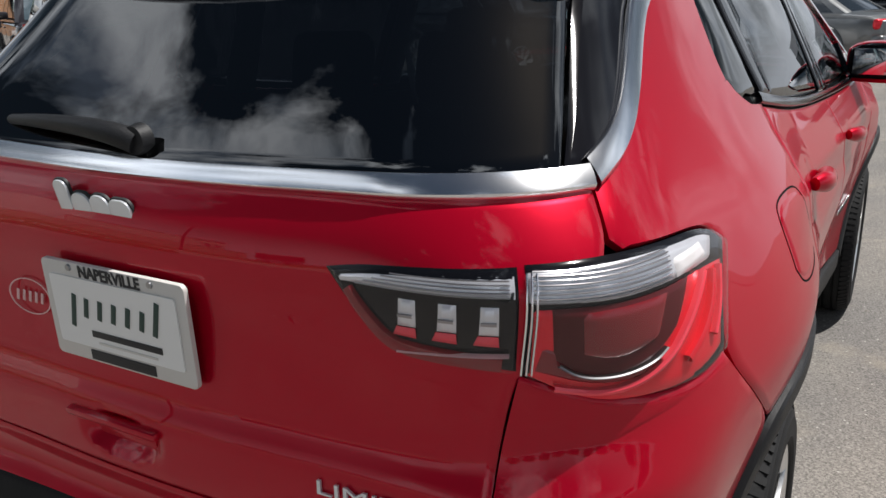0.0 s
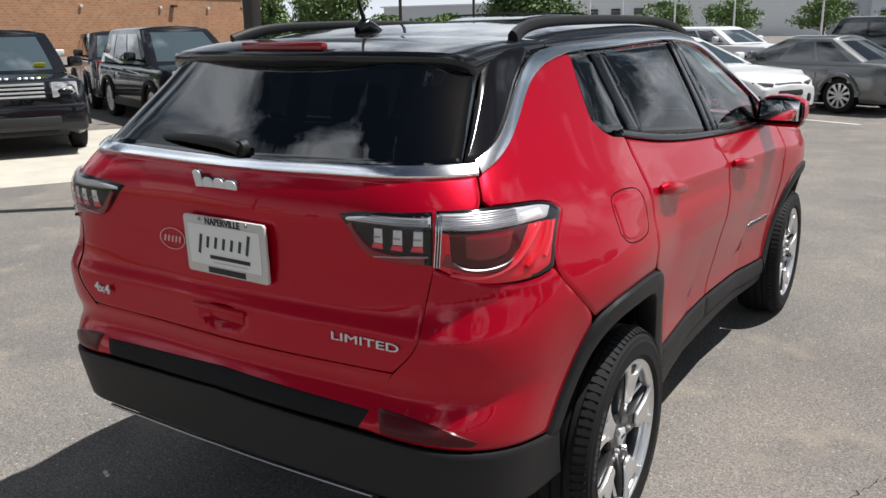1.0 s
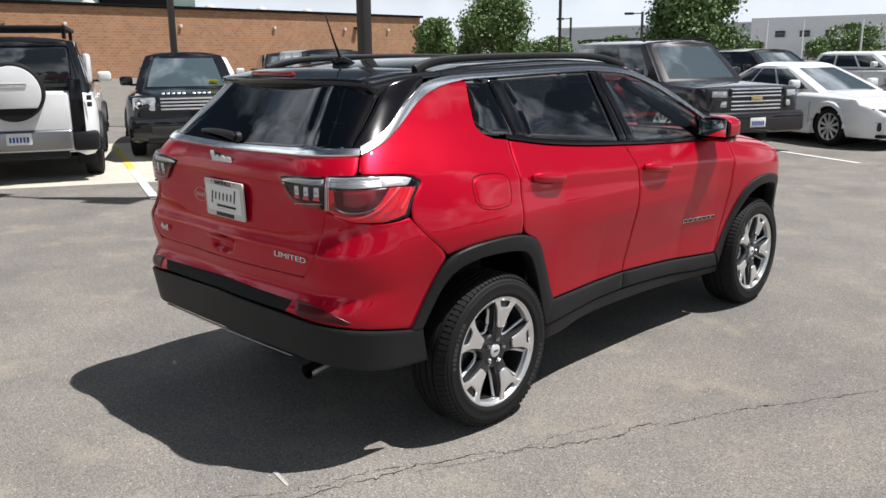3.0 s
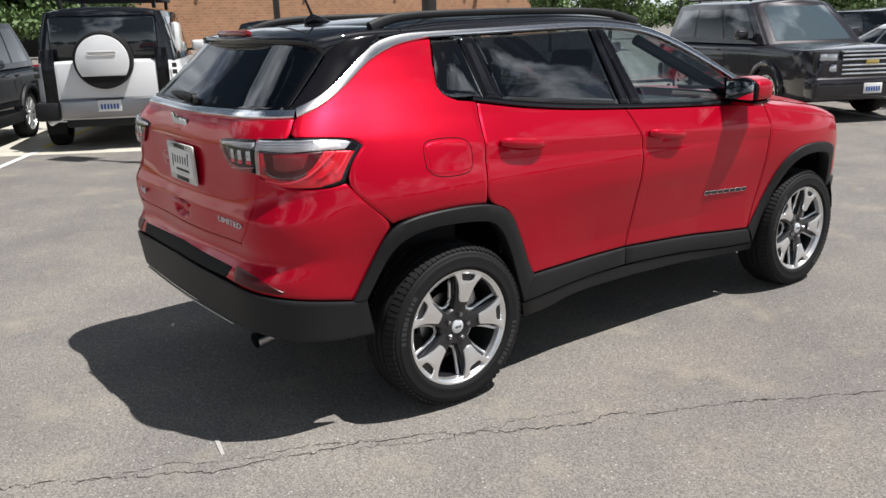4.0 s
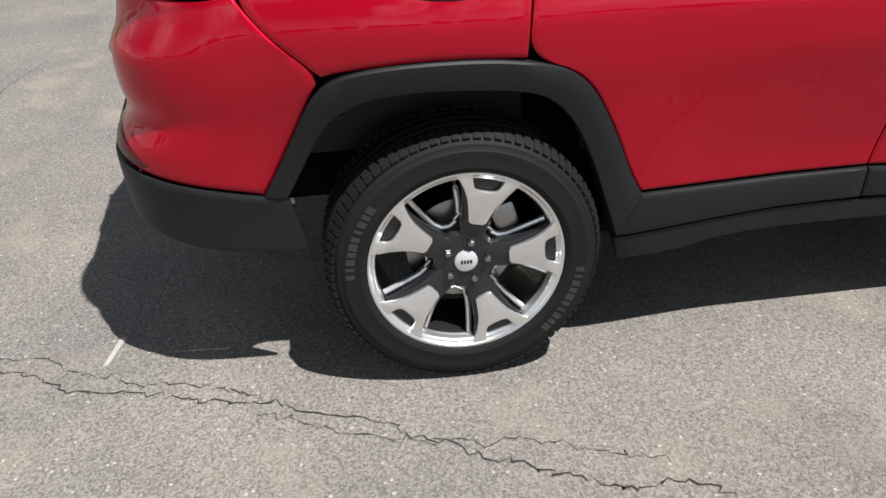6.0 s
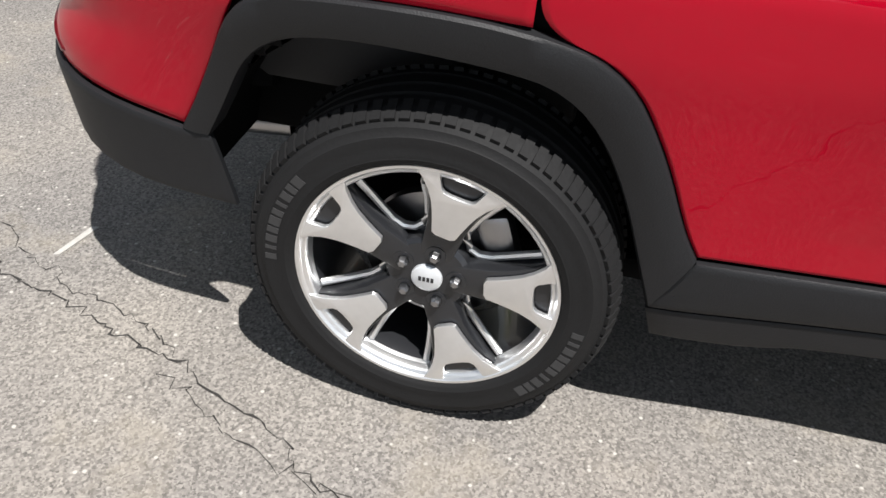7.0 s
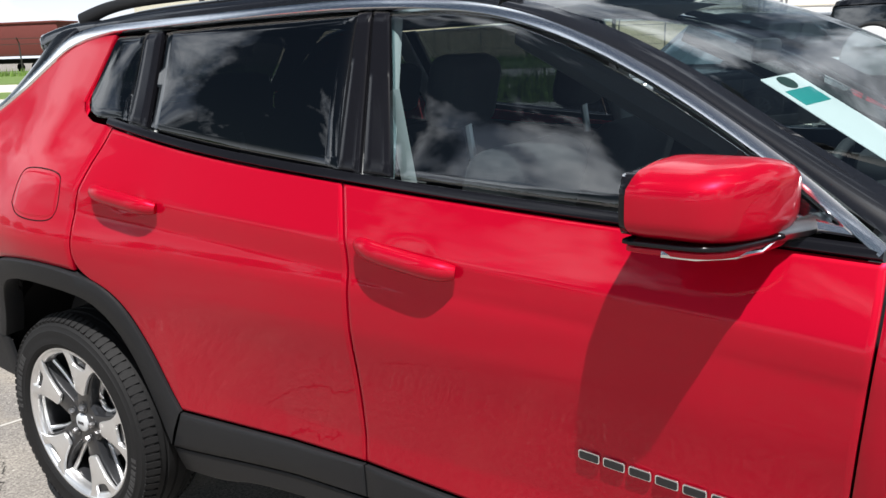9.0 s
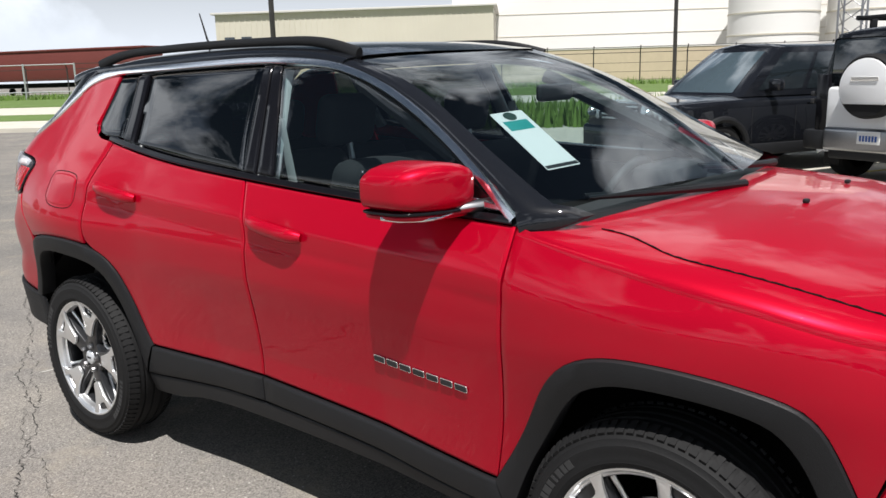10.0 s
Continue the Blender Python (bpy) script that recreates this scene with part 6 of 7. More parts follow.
# ---- ground ----
def asphalt_material():
    """Worn asphalt: pale stones in a dark binder, tyre-polished paths, oil and dust."""
    m = bpy.data.materials.new("asphalt")
    m.use_nodes = True
    n, l = m.node_tree.nodes, m.node_tree.links
    b = n["Principled BSDF"]
    b.inputs["Roughness"].default_value = 0.88
    b.inputs["Specular IOR Level"].default_value = 0.3
    tc = n.new("ShaderNodeTexCoord")
    stones = n.new("ShaderNodeTexVoronoi")
    stones.inputs["Scale"].default_value = 190.0
    fine = n.new("ShaderNodeTexNoise")
    fine.inputs["Scale"].default_value, fine.inputs["Detail"].default_value = 90.0, 8.0
    patch = n.new("ShaderNodeTexNoise")
    patch.inputs["Scale"].default_value, patch.inputs["Detail"].default_value = 1.3, 7.0
    broad = n.new("ShaderNodeTexNoise")
    broad.inputs["Scale"].default_value, broad.inputs["Detail"].default_value = 0.22, 4.0
    for t_ in (stones, fine, patch, broad):
        l.new(tc.outputs["Object"], t_.inputs["Vector"])
    stone = n.new("ShaderNodeValToRGB")
    stone.color_ramp.elements[0].color, stone.color_ramp.elements[1].color = (0.045, 0.043, 0.042, 1), (0.36, 0.347, 0.33, 1)
    stone.color_ramp.elements[0].position, stone.color_ramp.elements[1].position = 0.05, 0.95
    sep = n.new("ShaderNodeSeparateColor")
    l.new(stones.outputs["Color"], sep.inputs[0])
    mixv = n.new("ShaderNodeMix")
    mixv.inputs[0].default_value = 0.55
    l.new(sep.outputs[0], mixv.inputs[2])
    l.new(fine.outputs[0], mixv.inputs[3])
    l.new(mixv.outputs[0], stone.inputs[0])
    tone = n.new("ShaderNodeMapRange")
    tone.inputs[1].default_value, tone.inputs[2].default_value, tone.inputs[3].default_value, tone.inputs[4].default_value = 0.3, 0.7, 0.82, 1.14
    l.new(patch.outputs[0], tone.inputs[0])
    tone2 = n.new("ShaderNodeMapRange")
    tone2.inputs[1].default_value, tone2.inputs[2].default_value, tone2.inputs[3].default_value, tone2.inputs[4].default_value = 0.35, 0.65, 0.93, 1.07
    l.new(broad.outputs[0], tone2.inputs[0])
    mul = n.new("ShaderNodeMath")
    mul.operation = "MULTIPLY"
    l.new(tone.outputs[0], mul.inputs[0])
    l.new(tone2.outputs[0], mul.inputs[1])
    hsv = n.new("ShaderNodeHueSaturation")
    l.new(stone.outputs[0], hsv.inputs["Color"])
    l.new(mul.outputs[0], hsv.inputs["Value"])
    # sparse bright pebbles, and dusty or bluish patches
    pebble = n.new("ShaderNodeTexVoronoi")
    pebble.inputs["Scale"].default_value = 62.0
    l.new(tc.outputs["Object"], pebble.inputs["Vector"])
    psep = n.new("ShaderNodeSeparateColor")
    l.new(pebble.outputs["Color"], psep.inputs[0])
    rare = n.new("ShaderNodeMapRange")
    rare.inputs[1].default_value, rare.inputs[2].default_value = 0.90, 0.97
    l.new(psep.outputs[1], rare.inputs[0])
    near = n.new("ShaderNodeMapRange")
    near.inputs[1].default_value, near.inputs[2].default_value, near.inputs[3].default_value, near.inputs[4].default_value = 0.18, 0.34, 0.85, 0.0
    l.new(pebble.outputs["Distance"], near.inputs[0])
    both_ = n.new("ShaderNodeMath")
    both_.operation = "MULTIPLY"
    l.new(rare.outputs[0], both_.inputs[0])
    l.new(near.outputs[0], both_.inputs[1])
    hue = n.new("ShaderNodeValToRGB")
    hue.color_ramp.elements[0].color, hue.color_ramp.elements[1].color = (0.98, 0.957, 0.945, 1), (1.0, 0.957, 0.895, 1)
    hue.color_ramp.elements[0].position, hue.color_ramp.elements[1].position = 0.32, 0.68
    l.new(patch.outputs[0], hue.inputs[0])
    dust = n.new("ShaderNodeMix")
    dust.data_type, dust.blend_type = "RGBA", "MULTIPLY"
    dust.inputs[0].default_value = 1.0
    l.new(hsv.outputs[0], dust.inputs[6])
    l.new(hue.outputs[0], dust.inputs[7])
    # sandy dust worked into the worn places
    worn = n.new("ShaderNodeTexNoise")
    worn.inputs["Scale"].default_value, worn.inputs["Detail"].default_value, worn.inputs["Roughness"].default_value = 2.1, 9.0, 0.65
    l.new(tc.outputs["Object"], worn.inputs["Vector"])
    sandy = n.new("ShaderNodeMapRange")
    sandy.inputs[1].default_value, sandy.inputs[2].default_value, sandy.inputs[4].default_value = 0.54, 0.72, 0.55
    l.new(worn.outputs[0], sandy.inputs[0])
    sand = n.new("ShaderNodeMix")
    sand.data_type = "RGBA"
    sand.inputs[7].default_value = (0.34, 0.30, 0.235, 1)
    l.new(sandy.outputs[0], sand.inputs[0])
    l.new(dust.outputs[2], sand.inputs[6])
    speck = n.new("ShaderNodeMix")
    speck.data_type = "RGBA"
    speck.inputs[7].default_value = (0.50, 0.48, 0.44, 1)
    l.new(both_.outputs[0], speck.inputs[0])
    l.new(sand.outputs[2], speck.inputs[6])
    l.new(speck.outputs[2], b.inputs["Base Color"])
    bp = n.new("ShaderNodeBump")
    bp.inputs["Strength"].default_value, bp.inputs["Distance"].default_value = 0.7, 0.006
    l.new(mixv.outputs[0], bp.inputs["Height"])
    l.new(bp.outputs[0], b.inputs["Normal"])
    return m


ASPHALT = asphalt_material()
CONCRETE = material("pale_concrete", (0.52, 0.49, 0.42), 0.85, grain=0.12, scale=30, bump=0.002, stain=0.22)
LINE_WHITE = material("white_road_paint", (0.62, 0.62, 0.60), 0.7, grain=0.25, scale=40, stain=0.2)
LINE_YELLOW = material("yellow_road_paint", (0.62, 0.50, 0.09), 0.7, grain=0.2, scale=40, stain=0.2)
CRACK = material("crack_shadow", (0.028, 0.026, 0.024), 0.95, grain=0.3, scale=60)
GRASS = material("mown_grass", (0.10, 0.16, 0.035), 0.9, grain=0.35, scale=3.0, stain=0.25)
CONCRETE_WALL = material("beige_wall", (0.52, 0.43, 0.31), 0.9, grain=0.1, scale=2, stain=0.12)

ground = part("ground", grid_bm(np.array([[(x, y, 0) for y in np.linspace(-900, 900, 13)] for x in np.linspace(-900, 900, 13)])), ASPHALT)
tagged(ground, "worn grey asphalt parking lot with cracks", "ground", kind="structure")


def slab(name, pts, z, mat, label, category, thick=0.05, kind="structure"):
    b = prism_bm(pts, thick, pose(0, 0, z - thick))
    return tagged(part(name, b, mat, smooth=False), label, category, kind=kind)


U, V = Vector((-0.87, 0.49)), Vector((0.50, 0.866))


def lot(o, u, v):
    p = Vector(o) + U * u + V * v
    return (p.x, p.y)


EDGE = (-7.55, 0.95)
slab("concrete_apron", [lot(EDGE, 0, -14), lot(EDGE, 5.6, -14), lot(EDGE, 5.6, 9), lot(EDGE, 0, 9)], 0.006, CONCRETE, "pale sunlit concrete apron under the parked cars", "pavement")
for name, o, d0, d1, w, mat in (("stall_line", (-7.12, -2.25), 0.0, 2.6, 0.10, LINE_WHITE), ("stall_line", (-5.3, 3.2), 0.0, 1.9, 0.10, LINE_WHITE), ("stall_line", (-9.5, -0.95), 0.0, 3.0, 0.10, LINE_YELLOW)):
    q = [lot(o, d0, -w / 2), lot(o, d1, -w / 2), lot(o, d1, w / 2), lot(o, d0, w / 2)]
    slab(name, q, 0.011, mat, "worn painted parking stall line on the ground", "line", 0.004)
for o, far, mat in (((-6.12, 0.47), (-8.9, 1.47), LINE_WHITE), ((-8.9, 1.47), (-12.2, 2.66), LINE_YELLOW)):
    a_, b_ = Vector(o), Vector(far)
    s_ = Vector((0.34, 0.94)) * 0.055
    slab("stall_line", [tuple(a_ - s_), tuple(b_ - s_), tuple(b_ + s_), tuple(a_ + s_)], 0.012, mat, "worn painted parking stall line on the ground", "line", 0.004)
for k in range(4):
    o = Vector((-1.06 + k * 1.18, 9.24 + k * 2.47))
    d, s_ = Vector((-0.90, 0.43)), Vector((0.43, 0.90)) * 0.05
    q = [o - s_, o + d * 5 - s_, o + d * 5 + s_, o + s_]
    slab("stall_line", [(p.x, p.y) for p in q], 0.006, LINE_WHITE, "worn white parking stall line on the ground", "line", 0.004)


def crack(pts, width, seed):
    """A jagged open crack: a thin dark ribbon of uneven width."""
    rng = np.random.RandomState(seed)
    p = line(pts, max(20, int(60 * np.linalg.norm(np.subtract(pts[-1], pts[0])))), smooth=False)
    p += rng.normal(0, 0.007, p.shape)
    walk_ = np.cumsum(rng.normal(0, 0.006, p.shape), 0)
    p += walk_ - np.linspace(walk_[0], walk_[-1], len(p))
    d = np.gradient(p, axis=0)
    d /= np.linalg.norm(d, axis=1, keepdims=True) + 1e-9
    s_ = np.stack([-d[:, 1], d[:, 0]], -1)
    w = width * np.clip(rng.lognormal(-0.15, 0.55, len(p)), 0.15, 2.4)[:, None]
    g = np.stack([np.c_[p - s_ * w, np.full(len(p), 0.0025)], np.c_[p + s_ * w, np.full(len(p), 0.0025)]], 1)
    return tagged(part("crack", grid_bm(g), CRACK), "thin jagged crack in the asphalt", "crack", kind="structure")


crack([(-1.2, -6.3), (-0.10, -4.16), (0.36, -3.05), (0.62, -2.6), (0.82, -2.2), (0.96, -1.88), (1.13, -1.5), (1.26, -1.28), (1.36, -1.02), (1.42, -0.80), (1.57, -0.48), (1.77, -0.12), (1.95, 0.26), (2.6, 1.5), (3.4, 3.0)], 0.0018, 3)
crack([(0.50, -2.85), (0.55, -2.56), (0.66, -2.33), (0.73, -2.15), (0.79, -2.01), (0.90, -1.86)], 0.0011, 5)
crack([(0.96, -1.88), (1.05, -1.70), (1.12, -1.52), (1.16, -1.2), (1.3, -0.9)], 0.001, 8)
crack([(-2.6, -3.3), (-1.2, -3.6), (0.2, -4.0), (1.6, -4.9)], 0.0014, 11)
scratch = [(0.52, -2.285), (0.655, -2.315), (0.66, -2.33), (0.525, -2.305)]
slab("scratch", scratch, 0.004, material("pale_scuff", (0.40, 0.385, 0.36), 0.8, grain=0.3, scale=60), "short pale scratch mark on the asphalt", "mark", 0.003)

# beyond the lot: pavement, verge, road, field
D_, E_ = Vector((-0.83, -0.56)), Vector((0.56, -0.83))


def out(a, b):
    p = Vector((2.2, 1.0)) + D_ * a + E_ * b
    return (p.x, p.y)


for nm, a0, a1, mat, lb, cat, z in (("pavement", 25.0, 30.0, CONCRETE, "pale concrete pavement at the lot's edge", "pavement", 0.14), ("verge", 30.0, 36.0, GRASS, "strip of mown green grass", "grass", 0.16), ("road", 36.0, 50.0, CONCRETE, "pale sunlit road beyond the grass", "road", 0.08), ("field", 50.0, 110.0, GRASS, "green grass field before a fence", "grass", 0.12)):
    slab(nm, [out(a0, -16), out(a1, -22), out(a1, 100), out(a0, 100)], z, mat, lb, cat, 0.2)
TUFT = material("tall_grass", (0.13, 0.22, 0.04), 0.9, grain=0.3, scale=6)
rng = np.random.RandomState(4)
vs, fs = [], []
for _ in range(5200):
    a, c = rng.uniform(72, 76), rng.uniform(-20, 60)
    if rng.rand() < 0.5:
        a, c = rng.uniform(21.5, 24.5), rng.uniform(-12, 6)
    x, y = out(a, c)
    h, w, t = rng.uniform(0.35, 0.95), rng.uniform(0.03, 0.10), rng.uniform(0, 3.14)
    dx, dy = w * math.cos(t), w * math.sin(t)
    bx, by = rng.normal(0, 0.15, 2)
    vs += [(x - dx, y - dy, 0), (x + dx, y + dy, 0), (x + bx, y + by, h)]
    fs.append((len(vs) - 3, len(vs) - 2, len(vs) - 1))
tagged(part("tall_grass", mesh_bm(vs, fs), TUFT), "tall green grass along the lot's edge", "grass", kind="stuff")

# ---- buildings ----
def brick_material():
    m = bpy.data.materials.new("brown_brick")
    m.use_nodes = True
    n, l = m.node_tree.nodes, m.node_tree.links
    b = n["Principled BSDF"]
    b.inputs["Roughness"].default_value = 0.9
    tc = n.new("ShaderNodeTexCoord")
    sep = n.new("ShaderNodeSeparateXYZ")
    com = n.new("ShaderNodeCombineXYZ")
    l.new(tc.outputs["Object"], sep.inputs[0])
    l.new(sep.outputs[1], com.inputs[0])
    l.new(sep.outputs[2], com.inputs[1])
    br = n.new("ShaderNodeTexBrick")
    br.inputs["Color1"].default_value, br.inputs["Color2"].default_value, br.inputs["Mortar"].default_value = (0.40, 0.20, 0.10, 1), (0.30, 0.14, 0.07, 1), (0.33, 0.24, 0.17, 1)
    br.inputs["Scale"].default_value, br.inputs["Brick Width"].default_value, br.inputs["Row Height"].default_value, br.inputs["Mortar Size"].default_value = 1.0, 0.42, 0.20, 0.022
    l.new(com.outputs[0], br.inputs["Vector"])
    nz = n.new("ShaderNodeTexNoise")
    nz.inputs["Scale"].default_value, nz.inputs["Detail"].default_value = 0.5, 6.0
    l.new(tc.outputs["Object"], nz.inputs["Vector"])
    mr = n.new("ShaderNodeMapRange")
    mr.inputs[3].default_value, mr.inputs[4].default_value = 0.75, 1.25
    l.new(nz.outputs[0], mr.inputs[0])
    hs = n.new("ShaderNodeHueSaturation")
    l.new(br.outputs[0], hs.inputs["Color"])
    l.new(mr.outputs[0], hs.inputs["Value"])
    l.new(hs.outputs[0], b.inputs["Base Color"])
    return m


BRICK = brick_material()
GREY_CLAD = material("grey_panel", (0.60, 0.63, 0.68), 0.7, grain=0.05, scale=2, stain=0.08)
PALE_CLAD = material("pale_grey_panel", (0.78, 0.80, 0.83), 0.7, grain=0.05, scale=2, stain=0.06)
DARK_GLASS = material("dark_window", (0.03, 0.04, 0.05), 0.08, coat=1.0)
GREEN_CLAD = material("grey_green_metal", (0.20, 0.27, 0.25), 0.6, stain=0.1, scale=2)
RUST = material("red_brown_paint", (0.14, 0.028, 0.024), 0.75, grain=0.1, scale=3, stain=0.15)
BEIGE = material("beige_metal", (0.60, 0.56, 0.47), 0.7, stain=0.1, scale=2)
TANK = material("white_tank_paint", (0.80, 0.79, 0.76), 0.6, stain=0.06, scale=1)
POLE = material("dark_bronze_pole", (0.03, 0.028, 0.026), 0.5)

# brick building: its face runs along local y, at x = 0
bb = thing("brick_building", "long low brown brick building with a flat roof", "building")
WL, BH = 60.0, 5.35
part("wall", box_bm((16, WL, BH), pose(-8, WL / 2, BH / 2)), BRICK, bb, smooth=False)
part("coping", box_bm((16.5, WL + 0.5, 0.22), pose(-8, WL / 2, BH + 0.11), 0.02), DARK, bb, "dark roof coping")
part("side_wing", box_bm((14, 5, BH - 1.0), pose(-9, WL + 2.4, (BH - 1.0) / 2)), BRICK, bb, smooth=False)
for y, w in ((4.5, 3.6), (10.0, 3.6), (17.0, 3.0)):
    d = part("loading_door", box_bm((0.12, w, 2.9), pose(0.05, y, 1.45), 0.02), DARK, bb, "dark loading door opening")
    part("door_frame", box_bm((0.16, w + 0.3, 0.16), pose(0.08, y, 2.98), 0.02), POLE, d)
for y in (14.0, 21.5, 31.0, 40.5, 49.0, 55.0):
    f = part("wall_lamp", box_bm((0.22, 0.26, 0.26), pose(0.12, y, 4.0), 0.06), PALE, bb, "small round wall lamp")
f = part("wall_spout", box_bm((0.5, 0.5, 0.22), pose(0.25, 50.5, 4.15), 0.04), POLE, bb, "dark wall fitting casting a shadow")
ph = part("roof_plant", box_bm((8, 13, 2.6), pose(-10, 30, BH + 1.3), 0.05), GREEN_CLAD, bb, "grey-green roof plant room")
part("plant_bay", box_bm((0.3, 6.0, 2.0), pose(-5.9, 30.5, BH + 1.2), 0.02), DARK, ph)
part("roof_duct", box_bm((2.2, 3.2, 1.1), pose(-8, 20.5, BH + 1.9), 0.1), PALE, bb)
part("duct_stem", box_bm((0.9, 0.9, 1.6), pose(-8, 20.5, BH + 0.8), 0.1), PALE, bb)
for y in (17.5, 25.0, 36.0, 41.5, 47.0):
    part("roof_vent", lathe_bm([(0.0, 0.55), (0.25, 0.5), (0.42, 0.3), (0.46, 0.0)], 20, m=pose(-3.0, y, BH + 0.2, 0, -90, 0)), PALE, bb, "white roof vent")
bb.matrix_world = pose(-58.5, -1.0, 0, 0, 0, 0) @ pose(0, 0, 0, 0, 0, 4.0)

# grey showroom
gb = thing("grey_showroom", "long pale grey showroom with a flat roof and windows", "building")
part("wall", box_bm((120, 30, 6.2), pose(0, 15, 3.1)), GREY_CLAD, gb, smooth=False)
part("tall_block", box_bm((42, 4, 6.9), pose(2, -1, 3.45), 0.05), PALE_CLAD, gb, smooth=False)
part("end_block", box_bm((30, 5, 6.5), pose(44, -1.5, 3.25), 0.05), GREY_CLAD, gb, smooth=False)
part("coping", box_bm((121, 31, 0.25), pose(0, 15, 6.3), 0.02), PALE_CLAD, gb)
for x in (-44, -40.5, -37, -33.5, -30, -26.5):
    w = part("window", box_bm((3.1, 0.3, 3.4), pose(x, -0.1, 2.0), 0.03), DARK_GLASS, gb, "dark showroom window")
    part("window_bar", box_bm((0.12, 0.2, 3.4), pose(x, -0.22, 2.0)), PALE_CLAD, w)
for x in (-14, -10, -6, 26, 30):
    part("window", box_bm((1.6, 0.3, 1.0), pose(x, -3.05 if -19 < x < 23 else -0.1, 4.2), 0.02), DARK_GLASS, gb, "small dark window")
for x in (33, 41, 49, 57):
    part("window", box_bm((5.5, 0.3, 3.0), pose(x, -4.0, 2.0), 0.03), DARK_GLASS, gb, "dark showroom window")
part("plinth_sign", box_bm((2.4, 0.3, 1.2), pose(-18, -0.2, 5.0), 0.03), PALE, gb)
gb.matrix_world = pose(-42, 138, 0, 0, 0, 2)

# rail wagons, beige plant, white tanks, wall
wg = thing("freight_wagon", "long red-brown freight wagon behind a fence", "wagon")
part("body", box_bm((46, 3.2, 3.2), pose(0, 0, 3.5), 0.08), RUST, wg)
part("top_rim", box_bm((46.2, 3.4, 0.2), pose(0, 0, 5.15), 0.03), RUST, wg)
part("chassis", box_bm((46, 2.4, 0.5), pose(0, 0, 1.4), 0.05), DARK, wg)
for k in range(12):
    part("side_rib", box_bm((0.14, 0.16, 3.1), pose(-21 + k * 3.8, 1.66, 3.5), 0.02), RUST, wg)
for x in (-20, -17, -3, 3, 17, 20):
    for dx in (-0.9, 0.9):
        part("rail_wheel", lathe_bm([(-0.07, 0.0), (-0.07, 0.46), (0.07, 0.44), (0.08, 0.0)], 20, m=pose(x + dx, 0.8, 0.75, 0, 0, 90)), DARK, wg)
wx, wy = out(92, 60)
wg.matrix_world = pose(wx, wy, 0, 0, 0, math.degrees(math.atan2(E_.y, E_.x)) + 180 - 14)
bp_ = thing("beige_plant", "tall beige corrugated metal industrial building", "building")
part("wall", box_bm((40, 20, 10.6), pose(0, 0, 5.3)), BEIGE, bp_, smooth=False)
for k in range(50):
    part("rib", box_bm((0.16, 0.10, 10.5), pose(-19.6 + k * 0.8, 10.03, 5.25)), BEIGE, bp_)
part("roof_edge", box_bm((41, 21, 0.3), pose(0, 0, 10.7), 0.03), PALE, bp_)
for x in (15.5, 18.0):
    part("window", box_bm((1.5, 0.3, 1.8), pose(x, 10.05, 6.5), 0.02), DARK_GLASS, bp_, "dark square window")
wx, wy = out(128, 22)
bp_.matrix_world = pose(wx, wy, 0, 0, 0, math.degrees(math.atan2(-D_.x, D_.y)) + 180)
tk = thing("storage_hall", "huge white storage hall, bright in the sun", "building")
part("wall", box_bm((70, 30, 26), pose(0, 0, 13), 0.1), TANK, tk, smooth=False)
for k in range(7):
    part("joint", box_bm((69.8, 0.08, 0.10), pose(0, 15.02, 3.5 + 3.4 * k)), BEIGE, tk)
wx, wy = out(150, -26)
tk.matrix_world = pose(wx, wy, 0, 0, 0, math.degrees(math.atan2(-D_.x, D_.y)) + 180)
for a, c in ((125, -52), (125, -38)):
    wx, wy = out(a, c)
    t_ = thing("storage_tank", "white cylindrical storage tank", "tank", group="tanks by the hall")
    part("shell", lathe_bm([(0.0, 0.0), (0.0, 6.2), (18.0, 6.2), (19.5, 3.0), (20.0, 0.0)], 48, m=pose(wx, wy, 0, 0, -90, 0)), TANK, t_)
    for k in range(5):
        part("hoop", lathe_bm([(0.0, 6.21), (0.0, 6.3), (0.2, 6.3), (0.2, 6.21)], 48, m=pose(wx, wy, 2.5 + 3 * k, 0, -90, 0)), BEIGE, t_)
tw = thing("lattice_tower", "grey steel lattice stair tower between tanks", "tower")
tx, ty = out(112, -44)
for sx in (-1, 1):
    for sy in (-1, 1):
        part("post", tube_bm([(tx + sx * 1.4, ty + sy * 1.4, 0), (tx + sx * 1.4, ty + sy * 1.4, 18)], 0.14, 8), STEEL, tw)
for k in range(9):
    for a0, a1 in (((-1, -1), (1, -1)), ((1, -1), (1, 1)), ((1, 1), (-1, 1)), ((-1, 1), (-1, -1))):
        part("brace", tube_bm([(tx + a0[0] * 1.4, ty + a0[1] * 1.4, k * 2.0), (tx + a1[0] * 1.4, ty + a1[1] * 1.4, k * 2.0 + 2.0)], 0.07, 6), STEEL, tw)
wl = thing("boundary_wall", "long beige boundary wall behind a wire fence", "wall")
(x0, y0), (x1, y1) = out(84, -50), out(84, 34)
part("wall", box_bm((math.hypot(x1 - x0, y1 - y0), 0.4, 3.1), pose((x0 + x1) / 2, (y0 + y1) / 2, 1.9, 0, 0, math.degrees(math.atan2(y1 - y0, x1 - x0)))), CONCRETE_WALL, wl, smooth=False)
part("wall_cap", box_bm((math.hypot(x1 - x0, y1 - y0), 0.5, 0.12), pose((x0 + x1) / 2, (y0 + y1) / 2, 3.5, 0, 0, math.degrees(math.atan2(y1 - y0, x1 - x0)))), PALE, wl, smooth=False)
fe = thing("wire_fence", "wire fence with barbed arms on dark posts", "fence")
